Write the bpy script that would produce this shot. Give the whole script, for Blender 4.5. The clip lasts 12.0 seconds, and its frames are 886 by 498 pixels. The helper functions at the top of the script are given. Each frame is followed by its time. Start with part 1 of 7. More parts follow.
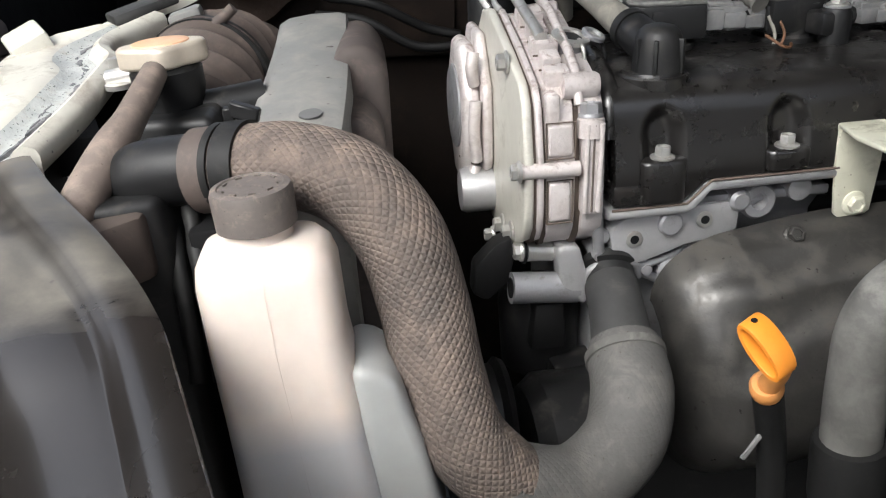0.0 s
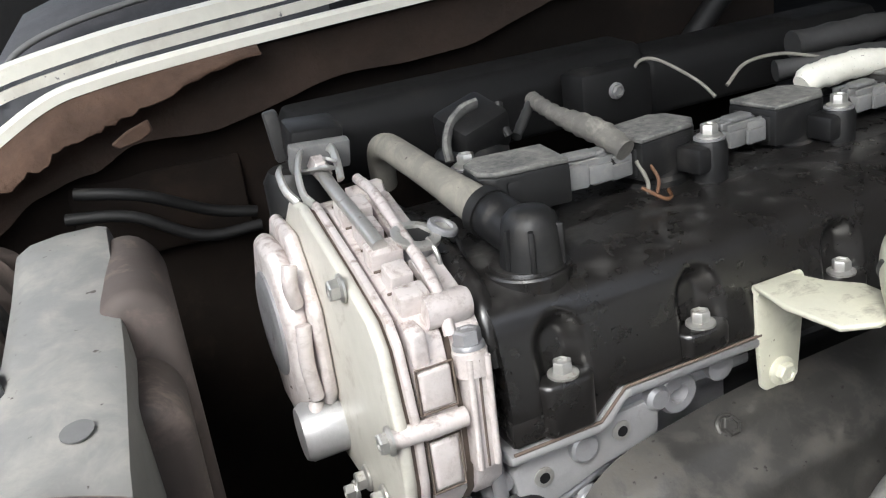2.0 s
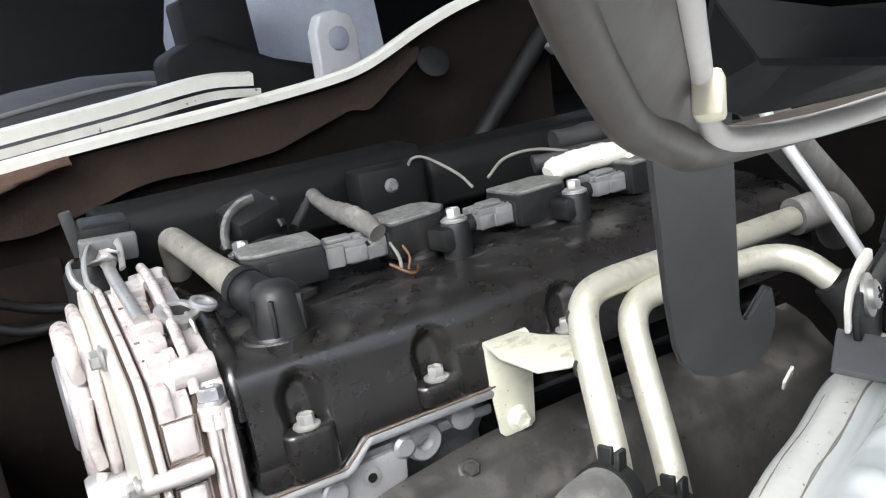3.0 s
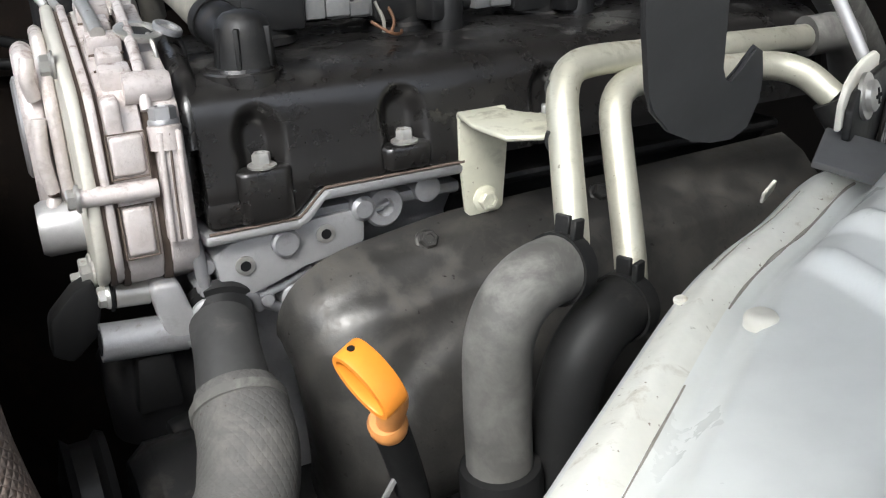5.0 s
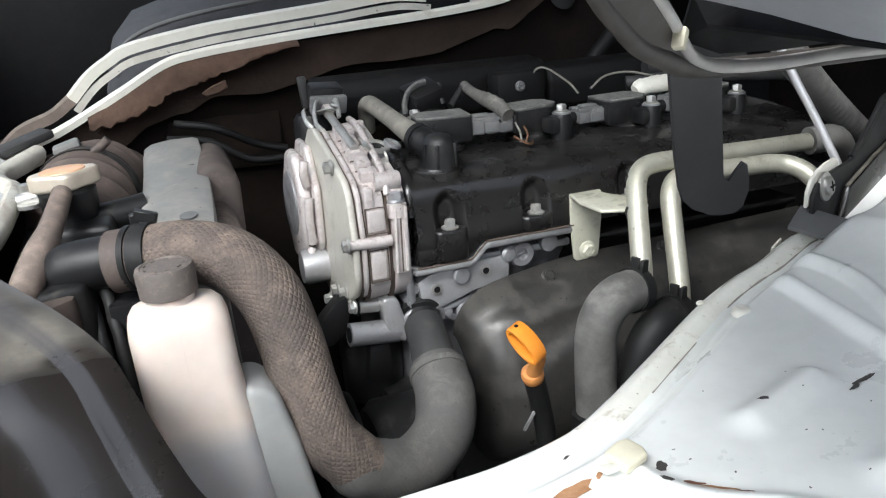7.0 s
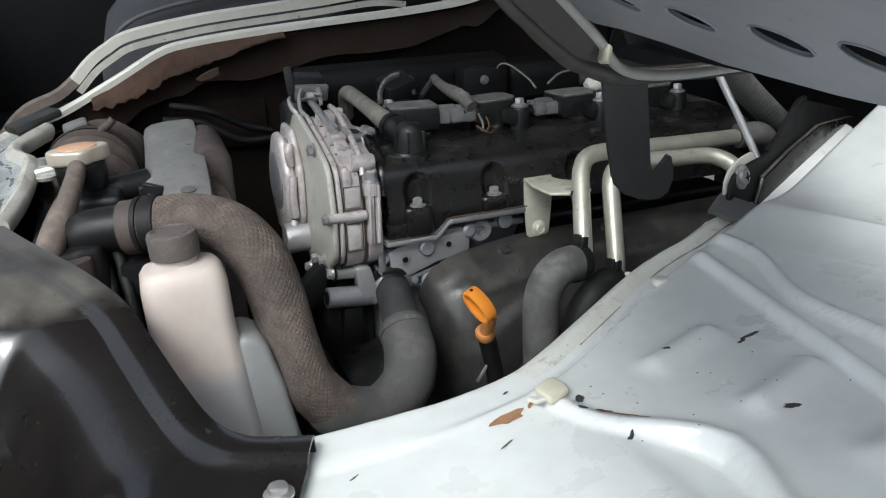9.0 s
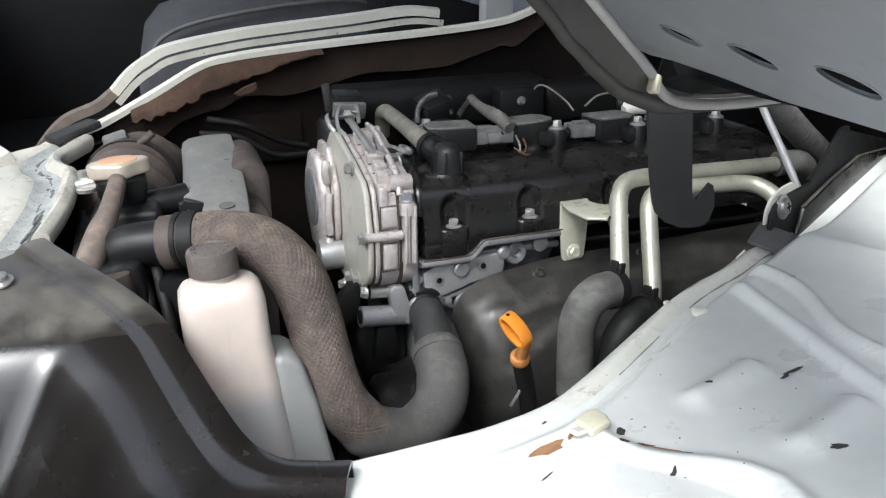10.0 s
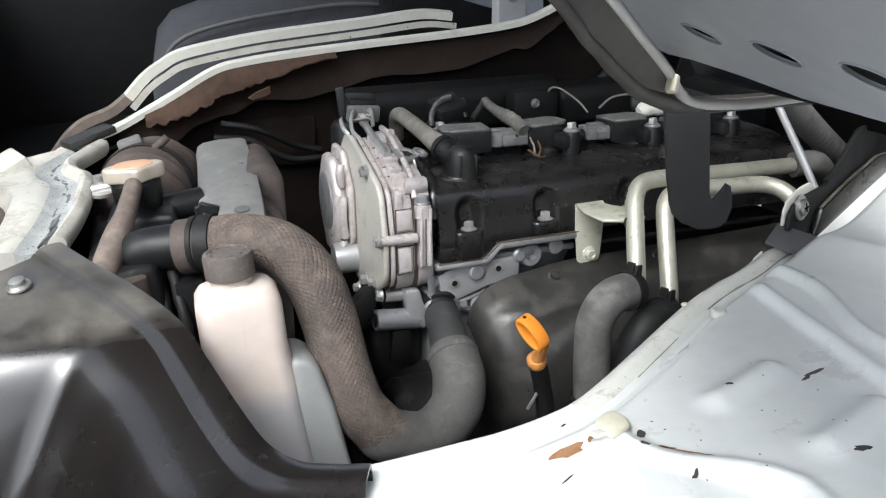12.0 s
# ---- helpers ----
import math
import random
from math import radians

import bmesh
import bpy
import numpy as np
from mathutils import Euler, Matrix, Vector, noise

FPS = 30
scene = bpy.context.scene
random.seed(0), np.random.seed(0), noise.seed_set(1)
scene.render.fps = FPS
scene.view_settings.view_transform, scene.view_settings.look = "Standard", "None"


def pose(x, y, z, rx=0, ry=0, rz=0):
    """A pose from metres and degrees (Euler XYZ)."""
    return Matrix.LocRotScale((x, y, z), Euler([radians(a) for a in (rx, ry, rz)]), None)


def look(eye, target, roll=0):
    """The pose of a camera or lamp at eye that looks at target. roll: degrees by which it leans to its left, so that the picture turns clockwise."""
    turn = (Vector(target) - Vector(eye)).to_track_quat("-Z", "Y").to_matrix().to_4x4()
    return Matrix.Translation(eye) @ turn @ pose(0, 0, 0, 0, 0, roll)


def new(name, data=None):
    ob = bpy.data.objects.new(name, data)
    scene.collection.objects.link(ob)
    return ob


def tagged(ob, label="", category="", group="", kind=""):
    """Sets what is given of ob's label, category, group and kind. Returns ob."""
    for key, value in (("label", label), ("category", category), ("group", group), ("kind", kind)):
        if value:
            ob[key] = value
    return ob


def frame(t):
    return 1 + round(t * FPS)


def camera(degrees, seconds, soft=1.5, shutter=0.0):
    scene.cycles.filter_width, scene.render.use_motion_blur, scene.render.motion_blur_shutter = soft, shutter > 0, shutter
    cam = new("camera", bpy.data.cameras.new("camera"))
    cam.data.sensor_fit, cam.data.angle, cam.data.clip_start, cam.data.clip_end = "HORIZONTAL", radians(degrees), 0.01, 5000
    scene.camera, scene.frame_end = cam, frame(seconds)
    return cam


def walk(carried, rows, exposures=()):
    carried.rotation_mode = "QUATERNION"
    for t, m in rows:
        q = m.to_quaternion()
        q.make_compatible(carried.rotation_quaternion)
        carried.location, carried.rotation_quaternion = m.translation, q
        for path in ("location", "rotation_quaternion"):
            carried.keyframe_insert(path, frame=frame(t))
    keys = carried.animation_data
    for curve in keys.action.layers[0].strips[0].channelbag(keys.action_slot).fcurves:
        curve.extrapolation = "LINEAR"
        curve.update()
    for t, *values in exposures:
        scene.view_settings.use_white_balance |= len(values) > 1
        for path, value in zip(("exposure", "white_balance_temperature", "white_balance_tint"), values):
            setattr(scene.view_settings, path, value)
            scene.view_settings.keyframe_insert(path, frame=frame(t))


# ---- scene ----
cam = camera(51.4, 12.0, 1.2)
PATH = [
    (0, (-0.001, 0.005, 1.285), (0.083, 1.826, 0.463), -6.1),
    (0.5, (-0.03, 0.083, 1.299), (-0.046, 1.943, 0.565), -7.0),
    (1, (-0.016, 0.154, 1.31), (0.132, 2.021, 0.609), -7.3),
    (1.5, (-0.02, 0.186, 1.332), (0.282, 2.03, 0.619), -10.3),
    (2, (0.013, 0.175, 1.318), (0.538, 1.954, 0.569), -11.3),
    (2.5, (0.062, 0.123, 1.308), (0.681, 1.902, 0.635), -12.1),
    (3, (0.0695, 0.0715, 1.3015), (0.808, 1.834, 0.759), -11.9),
    (3.2, (0.076, 0.061, 1.295), (0.864, 1.817, 0.735), -11.7),
    (4.8, (0.082, 0.076, 1.247), (0.809, 1.783, 0.5), -6.0),
    (5, (0.081, 0.069, 1.239), (0.736, 1.775, 0.426), -5.3),
    (5.5, (0.047, 0.038, 1.261), (0.554, 1.764, 0.387), -5.2),
    (6, (-0.007, -0.072, 1.309), (0.508, 1.7, 0.539), -3.9),
    (6.5, (-0.048, -0.17, 1.347), (0.449, 1.651, 0.685), -5.6),
    (7, (-0.041, -0.181, 1.334), (0.459, 1.637, 0.668), -6.8),
    (7.2, (-0.040, -0.193, 1.334), (0.508, 1.596, 0.626), -6.6),
    (8.8, (-0.061, -0.282, 1.358), (0.505, 1.5, 0.648), -5.4),
    (9, (-0.064, -0.28, 1.364), (0.484, 1.508, 0.653), -5.0),
    (9.5, (-0.07, -0.275, 1.367), (0.446, 1.529, 0.676), -4.5),
    (10, (-0.075, -0.27, 1.372), (0.436, 1.539, 0.689), -3.9),
    (10.5, (-0.076, -0.272, 1.374), (0.43, 1.543, 0.704), -4.1),
    (11, (-0.08, -0.269, 1.369), (0.414, 1.55, 0.701), -4.6),
    (11.5, (-0.081, -0.264, 1.369), (0.418, 1.557, 0.712), -4.2),
    (12, (-0.079, -0.267, 1.37), (0.412, 1.551, 0.698), -4.4),
]
EXPOSURES = [(0, 1.62, 6250, 8), (0.5, 1.40, 6250, 8), (1, 1.60, 6250, 8), (1.5, 1.80, 6200, 8), (2.2, 1.95, 6150, 7), (3, 2.32, 6050, 8), (5.2, 1.74, 6150, 7), (6.5, 1.66, 6050, 7), (8.6, 0.78, 5900, 5), (9.2, 0.80, 5900, 5), (9.8, 1.16, 5950, 6), (10.5, 1.36, 6000, 7), (12, 1.36, 6000, 7)]
walk(cam, [(t, look(eye, target, roll)) for t, eye, target, roll in PATH], EXPOSURES)

# ---- light ----
world = bpy.data.worlds.new("sky")
scene.world = world
world.use_nodes = True
_wn = world.node_tree
_sky = _wn.nodes.new("ShaderNodeTexSky")
_sky.sky_type, _sky.sun_disc = "NISHITA", False
_sky.sun_elevation, _sky.sun_rotation = radians(50), radians(217)
_sky.air_density, _sky.dust_density, _sky.ozone_density = 0.75, 5.0, 0.6
_grey = _wn.nodes.new("ShaderNodeHueSaturation")      # thin overcast
_grey.inputs["Saturation"].default_value = 0.4
_wn.links.new(_sky.outputs[0], _grey.inputs["Color"])
_wn.links.new(_grey.outputs[0], _wn.nodes["Background"].inputs[0])
_wn.nodes["Background"].inputs[1].default_value = 0.125
sun = new("sun", bpy.data.lights.new("sun", "SUN"))
sun.data.energy, sun.data.angle, sun.data.color = 0.75, radians(20), (1.0, 0.96, 0.90)
sun.matrix_world = look((-1.55, -1.55, 4.0), (0.05, 0.45, 1.1))


# ---- materials ----
def mat(name, color, rough=0.5, metal=0.0, col2=None, scale=30.0, mix=0.6, bump=0.15, bscale=250.0, bdist=0.0006,
        dust=0.0, dustcol=(0.30, 0.24, 0.19), coat=0.0, spec=0.5, speck=0.0, speckcol=(0.05, 0.04, 0.035), trans=0.0, level=(-0.6, 0.8), beyond=None, filled=None):
    """Base colour in two noises, dust patches, specks and fine relief."""
    m = bpy.data.materials.new(name)
    m.use_nodes = True
    nt = m.node_tree
    b = nt.nodes["Principled BSDF"]
    tc = nt.nodes.new("ShaderNodeTexCoord")
    def noise_tex(sc, detail=6.0, rough_=0.6, dist=0.0):
        n = nt.nodes.new("ShaderNodeTexNoise")
        n.inputs["Scale"].default_value, n.inputs["Detail"].default_value = sc, detail
        n.inputs["Roughness"].default_value, n.inputs["Distortion"].default_value = rough_, dist
        nt.links.new(tc.outputs["Object"], n.inputs["Vector"])
        return n.outputs[0]
    def ramp(src, lo, hi):
        r = nt.nodes.new("ShaderNodeMapRange")
        r.inputs[1].default_value, r.inputs[2].default_value = lo, hi
        nt.links.new(src, r.inputs[0])
        return r.outputs[0]
    def mixed(fac, a, c, k=1.0):
        x = nt.nodes.new("ShaderNodeMix")
        x.data_type = "RGBA"
        if k != 1.0:
            mm = nt.nodes.new("ShaderNodeMath")
            mm.operation = "MULTIPLY"
            mm.inputs[1].default_value = k
            nt.links.new(fac, mm.inputs[0])
            fac = mm.outputs[0]
        nt.links.new(fac, x.inputs[0])
        for s_, v in ((x.inputs[6], a), (x.inputs[7], c)):
            if isinstance(v, tuple):
                s_.default_value = (*v, 1)
            else:
                nt.links.new(v, s_)
        return x.outputs[2]
    col = mixed(ramp(noise_tex(scale), 0.35, 0.65), color, col2 or tuple(v * 0.75 for v in color), mix)
    col = mixed(ramp(noise_tex(scale * 7), 0.4, 0.7), col, tuple(v * 0.8 for v in color), 0.35)
    dfac = None
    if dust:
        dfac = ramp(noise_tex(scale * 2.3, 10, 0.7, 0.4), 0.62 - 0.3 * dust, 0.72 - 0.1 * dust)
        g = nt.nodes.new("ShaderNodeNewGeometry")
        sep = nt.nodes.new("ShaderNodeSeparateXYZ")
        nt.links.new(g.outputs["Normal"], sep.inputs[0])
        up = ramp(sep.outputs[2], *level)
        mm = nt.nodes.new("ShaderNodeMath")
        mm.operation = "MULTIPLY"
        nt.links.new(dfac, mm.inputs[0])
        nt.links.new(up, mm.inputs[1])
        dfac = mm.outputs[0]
        # by y, holds the cover's dust and painted sheen to its shelf
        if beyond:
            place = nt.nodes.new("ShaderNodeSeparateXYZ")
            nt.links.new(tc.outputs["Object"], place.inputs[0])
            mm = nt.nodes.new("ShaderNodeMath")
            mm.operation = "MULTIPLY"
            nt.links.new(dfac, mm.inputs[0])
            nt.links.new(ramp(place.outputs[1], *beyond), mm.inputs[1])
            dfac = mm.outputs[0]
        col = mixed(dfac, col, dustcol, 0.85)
    if filled:                                         # a liquid seen through the wall, up to a height
        place = nt.nodes.new("ShaderNodeSeparateXYZ")
        nt.links.new(tc.outputs["Object"], place.inputs[0])
        col = mixed(ramp(place.outputs[2], filled[1], filled[0]), col, filled[2], 1.0)
    if speck:
        col = mixed(ramp(noise_tex(scale * 12, 3, 0.5), 0.72 - 0.1 * speck, 0.76 - 0.1 * speck), col, speckcol, 0.9)
    nt.links.new(col, b.inputs["Base Color"])
    rv = nt.nodes.new("ShaderNodeMapRange")
    rv.inputs[3].default_value, rv.inputs[4].default_value = max(0.02, rough - 0.1), min(1.0, rough + 0.14)
    nt.links.new(noise_tex(scale * 3), rv.inputs[0])
    rout = rv.outputs[0]
    if dfac is not None:
        x = nt.nodes.new("ShaderNodeMix")
        nt.links.new(dfac, x.inputs[0])
        nt.links.new(rout, x.inputs[2])
        x.inputs[3].default_value = 0.9
        rout = x.outputs[0]
    nt.links.new(rout, b.inputs["Roughness"])
    b.inputs["Metallic"].default_value = metal
    b.inputs["Specular IOR Level"].default_value = spec
    b.inputs["Coat Weight"].default_value = coat
    b.inputs["Coat Roughness"].default_value = 0.06
    if trans:
        b.inputs["Subsurface Weight"].default_value = trans
        b.inputs["Subsurface Radius"].default_value = (0.02, 0.014, 0.01)
        b.inputs["Subsurface Scale"].default_value = 0.5
    if bump:
        bp = nt.nodes.new("ShaderNodeBump")
        bp.inputs["Strength"].default_value, bp.inputs["Distance"].default_value = bump, bdist
        nt.links.new(noise_tex(bscale, 4), bp.inputs["Height"])
        nt.links.new(bp.outputs[0], b.inputs["Normal"])
    return m


def braided(name, color, col2, dust, dustcol, relief=0.42):
    """Rubber hose in a braided sleeve: a diamond relief along the hose."""
    m = mat(name, color, 0.75, col2=col2, scale=25, dust=dust, dustcol=dustcol, bump=0.0, speck=0.35)
    nt = m.node_tree
    b = nt.nodes["Principled BSDF"]
    uv = nt.nodes.new("ShaderNodeUVMap")
    sep = nt.nodes.new("ShaderNodeSeparateXYZ")
    nt.links.new(uv.outputs[0], sep.inputs[0])
    waves = []
    for sign in (1, -1):
        a = nt.nodes.new("ShaderNodeMath")
        a.operation = "MULTIPLY_ADD"
        a.inputs[1].default_value = sign
        nt.links.new(sep.outputs[1], a.inputs[0])
        nt.links.new(sep.outputs[0], a.inputs[2])
        s1 = nt.nodes.new("ShaderNodeMath")
        s1.operation = "MULTIPLY"
        s1.inputs[1].default_value = 2 * math.pi * 15
        nt.links.new(a.outputs[0], s1.inputs[0])
        s2 = nt.nodes.new("ShaderNodeMath")
        s2.operation = "SINE"
        nt.links.new(s1.outputs[0], s2.inputs[0])
        waves.append(s2)
    mul = nt.nodes.new("ShaderNodeMath")
    mul.operation = "MINIMUM"
    for k, wv in enumerate(waves):
        ab = nt.nodes.new("ShaderNodeMath")
        ab.operation = "ABSOLUTE"
        nt.links.new(wv.outputs[0], ab.inputs[0])
        nt.links.new(ab.outputs[0], mul.inputs[k])
    bp = nt.nodes.new("ShaderNodeBump")
    bp.inputs["Strength"].default_value, bp.inputs["Distance"].default_value = relief, 0.0011
    nt.links.new(mul.outputs[0], bp.inputs["Height"])
    nt.links.new(bp.outputs[0], b.inputs["Normal"])
    return m


M_WHITE = mat("white_paint", (0.85, 0.865, 0.835), 0.28, col2=(0.80, 0.82, 0.785), scale=6, mix=0.5, bump=0.03, coat=0.6)
M_BEAD = mat("dusty_cream_sealant", (0.80, 0.80, 0.735), 0.45, col2=(0.68, 0.665, 0.59), scale=26, mix=0.6, bump=0.3, bscale=160, dust=0.22, dustcol=(0.46, 0.42, 0.34), speck=0.3, speckcol=(0.25, 0.21, 0.16))
M_RAIL = mat("grimy_white_rail", (0.66, 0.645, 0.57), 0.35, col2=(0.52, 0.50, 0.44), scale=14, mix=0.7, bump=0.06, dust=0.45, dustcol=(0.36, 0.32, 0.28), speck=0.35, speckcol=(0.12, 0.12, 0.12))
M_CREAM = mat("dusty_white_paint", (0.70, 0.685, 0.61), 0.35, col2=(0.56, 0.54, 0.47), scale=18, mix=0.5, bump=0.06, dust=0.12, dustcol=(0.38, 0.32, 0.25))
# dustcol on the level shelf and brown col2 paint in its reflections, besides dust
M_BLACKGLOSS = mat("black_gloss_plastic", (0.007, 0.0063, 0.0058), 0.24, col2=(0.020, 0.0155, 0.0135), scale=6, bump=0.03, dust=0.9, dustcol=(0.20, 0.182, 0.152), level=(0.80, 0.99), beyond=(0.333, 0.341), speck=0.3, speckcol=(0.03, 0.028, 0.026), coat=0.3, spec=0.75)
M_BLACK = mat("black_plastic", (0.0085, 0.0085, 0.009), 0.42, col2=(0.018, 0.018, 0.018), scale=20, dust=0.25, dustcol=(0.06, 0.055, 0.05), spec=0.35)
M_VALVE = mat("satin_black_cover", (0.0105, 0.0098, 0.0095), 0.27, col2=(0.017, 0.0155, 0.0145), scale=22, dust=0.35, dustcol=(0.045, 0.043, 0.040), level=(0.55, 1.05), bump=0.25, spec=0.6, coat=0.12)
M_ALU = mat("cast_aluminium", (0.64, 0.595, 0.58), 0.34, 0.25, col2=(0.50, 0.445, 0.42), scale=45, bump=0.5, bscale=500, dust=0.4, dustcol=(0.22, 0.165, 0.14))
M_ALUDARK = mat("dirty_cast_aluminium", (0.36, 0.36, 0.37), 0.40, 0.55, col2=(0.24, 0.24, 0.25), scale=40, bump=0.4, bscale=500, dust=0.2, dustcol=(0.2, 0.18, 0.16))
M_ALUPLATE = mat("machined_aluminium", (0.46, 0.46, 0.465), 0.4, 0.5, col2=(0.38, 0.375, 0.375), scale=30, bump=0.3, bscale=500, dust=0.15, dustcol=(0.25, 0.23, 0.21))
M_ALUFLAT = mat("grey_machined_cover", (0.62, 0.60, 0.53), 0.42, 0.2, col2=(0.52, 0.50, 0.45), scale=15, bump=0.2, bscale=500, dust=0.2, dustcol=(0.27, 0.23, 0.19))
M_STEEL = mat("zinc_steel", (0.56, 0.555, 0.53), 0.34, 0.75, col2=(0.38, 0.365, 0.34), scale=60, bump=0.2, dust=0.2, dustcol=(0.3, 0.25, 0.2))
M_PIPE = mat("cream_zinc_pipe", (0.54, 0.53, 0.44), 0.38, 0.55, col2=(0.38, 0.365, 0.30), scale=24, bump=0.15, dust=0.4, dustcol=(0.33, 0.30, 0.235), speck=0.2, speckcol=(0.22, 0.20, 0.16))
M_SHIELD = mat("heat_shield_steel", (0.055, 0.053, 0.050), 0.30, 0.4, col2=(0.034, 0.033, 0.031), scale=20, mix=0.8, bump=0.4, bscale=70, bdist=0.0012, dust=0.5, dustcol=(0.095, 0.088, 0.077), speck=0.3, speckcol=(0.02, 0.018, 0.016))
M_RUBBER = mat("dusty_rubber", (0.075, 0.073, 0.068), 0.6, col2=(0.11, 0.107, 0.10), scale=18, dust=0.7, dustcol=(0.22, 0.215, 0.20))
M_SLEEVE = mat("worn_black_sleeve", (0.028, 0.028, 0.028), 0.6, col2=(0.042, 0.042, 0.041), scale=30, dust=0.25, dustcol=(0.075, 0.072, 0.068))
M_BRACKET = mat("cream_zinc_bracket", (0.66, 0.65, 0.52), 0.42, 0.25, col2=(0.52, 0.51, 0.43), scale=26, bump=0.15, dust=0.3, dustcol=(0.30, 0.275, 0.22), speck=0.15, speckcol=(0.3, 0.28, 0.22))
M_CHANNEL = mat("grimy_channel", (0.50, 0.52, 0.50), 0.5, col2=(0.30, 0.315, 0.32), scale=45, mix=0.8, bump=0.4, bscale=260, bdist=0.0012, dust=0.3, dustcol=(0.42, 0.40, 0.36), speck=0.9, speckcol=(0.02, 0.02, 0.02))
M_HOSEPALE = mat("pale_dusty_rubber", (0.15, 0.142, 0.122), 0.8, col2=(0.21, 0.198, 0.168), scale=25, dust=0.6, dustcol=(0.29, 0.27, 0.225), speck=0.2)
M_RUBBERDARK = mat("black_rubber", (0.012, 0.012, 0.012), 0.55, scale=25, dust=0.2, dustcol=(0.05, 0.047, 0.044), spec=0.3)
M_HOSE = braided("braided_rubber_hose", (0.088, 0.072, 0.063), (0.130, 0.102, 0.086), 0.65, (0.235, 0.178, 0.145), 0.60)
M_HOSELOW = braided("braided_rubber_hose_dark", (0.075, 0.073, 0.070), (0.095, 0.092, 0.088), 0.45, (0.135, 0.128, 0.118), 0.22)
M_RESERVOIR = mat("milky_plastic", (0.68, 0.595, 0.53), 0.4, col2=(0.66, 0.575, 0.515), scale=10, bump=0.05, trans=0.25, filled=(1.030, 1.050, (0.44, 0.43, 0.43)))
M_TANK = mat("grey_milky_plastic", (0.33, 0.335, 0.325), 0.45, col2=(0.28, 0.285, 0.28), scale=10, bump=0.05, trans=0.1)
M_GREYPLASTIC = mat("grey_dusty_plastic", (0.16, 0.16, 0.156), 0.55, col2=(0.21, 0.205, 0.196), scale=14, dust=0.5, dustcol=(0.27, 0.26, 0.24), speck=0.3)
M_CAPGREY = mat("brown_grey_cap", (0.11, 0.096, 0.088), 0.6, col2=(0.15, 0.125, 0.11), scale=60, dust=0.3, dustcol=(0.3, 0.24, 0.2), speck=0.3)
M_BROWN = mat("brown_dust_coat", (0.085, 0.066, 0.057), 0.65, col2=(0.06, 0.046, 0.04), scale=22, dust=0.4, dustcol=(0.155, 0.118, 0.10), speck=0.3)
M_PIPEDUST = mat("pale_brown_dusty_pipe", (0.17, 0.135, 0.115), 0.6, col2=(0.12, 0.094, 0.08), scale=22, dust=0.5, dustcol=(0.30, 0.24, 0.20), speck=0.2)
M_RING = mat("pale_brown_dust", (0.075, 0.060, 0.054), 0.7, col2=(0.055, 0.044, 0.040), scale=16, dust=0.3, dustcol=(0.20, 0.155, 0.135))
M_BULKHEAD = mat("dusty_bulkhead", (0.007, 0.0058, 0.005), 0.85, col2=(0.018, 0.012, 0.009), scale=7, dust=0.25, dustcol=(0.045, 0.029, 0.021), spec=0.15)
M_FOAM = mat("torn_brown_insulation", (0.046, 0.026, 0.017), 0.95, col2=(0.105, 0.061, 0.040), scale=25, bump=0.6, bscale=180, bdist=0.002)
# darker copy of the insulation brown, painted for its unlit stretch
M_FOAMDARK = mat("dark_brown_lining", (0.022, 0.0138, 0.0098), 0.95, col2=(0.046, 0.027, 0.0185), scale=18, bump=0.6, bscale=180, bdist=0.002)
M_ORANGE = mat("orange_plastic", (0.74, 0.26, 0.025), 0.4, col2=(0.62, 0.20, 0.02), scale=30, dust=0.15, dustcol=(0.45, 0.2, 0.05))
M_ORANGEDIRTY = mat("dirty_orange_plastic", (0.62, 0.26, 0.07), 0.55, col2=(0.45, 0.2, 0.07), scale=60, dust=0.4, dustcol=(0.4, 0.2, 0.1))
M_RADCAP = mat("rusty_tin", (0.72, 0.42, 0.25), 0.5, 0.1, col2=(0.74, 0.50, 0.34), scale=70, bump=0.2)
M_RADCAPRIM = mat("plain_tin", (0.72, 0.64, 0.53), 0.38, 0.45, col2=(0.66, 0.57, 0.46), scale=40)
M_COIL = mat("coil_grey_dust", (0.05, 0.05, 0.05), 0.6, col2=(0.13, 0.128, 0.12), scale=55, dust=0.8, dustcol=(0.26, 0.255, 0.235), bump=0.5, bscale=300, speck=0.4)
M_CONN = mat("grey_connector", (0.17, 0.172, 0.172), 0.5, col2=(0.09, 0.09, 0.09), scale=55, dust=0.5, dustcol=(0.24, 0.23, 0.21))
M_LOOM = mat("dusty_loom_tape", (0.11, 0.105, 0.095), 0.85, col2=(0.18, 0.17, 0.15), scale=40, dust=0.4, dustcol=(0.27, 0.255, 0.22), bump=0.6, bscale=400, bdist=0.001)
M_WHITETAPE = mat("white_label_tape", (0.75, 0.74, 0.66), 0.6, col2=(0.6, 0.58, 0.5), scale=50, speck=0.4)
M_WIREWHITE = mat("white_wire", (0.22, 0.21, 0.18), 0.6)
M_WIREORANGE = mat("orange_wire", (0.13, 0.06, 0.028), 0.6)
M_PAN = mat("grey_pan_paint", (0.31, 0.32, 0.345), 0.38, 0.15, col2=(0.27, 0.28, 0.30), scale=8, bump=0.04, speck=0.1, speckcol=(0.25, 0.2, 0.18))
M_VINYL = mat("dark_vinyl", (0.050, 0.042, 0.036), 0.55, col2=(0.062, 0.055, 0.05), scale=20, bump=0.12, bscale=350)
M_PIPING = mat("white_piping", (0.56, 0.54, 0.52), 0.5, col2=(0.44, 0.41, 0.39), scale=30)
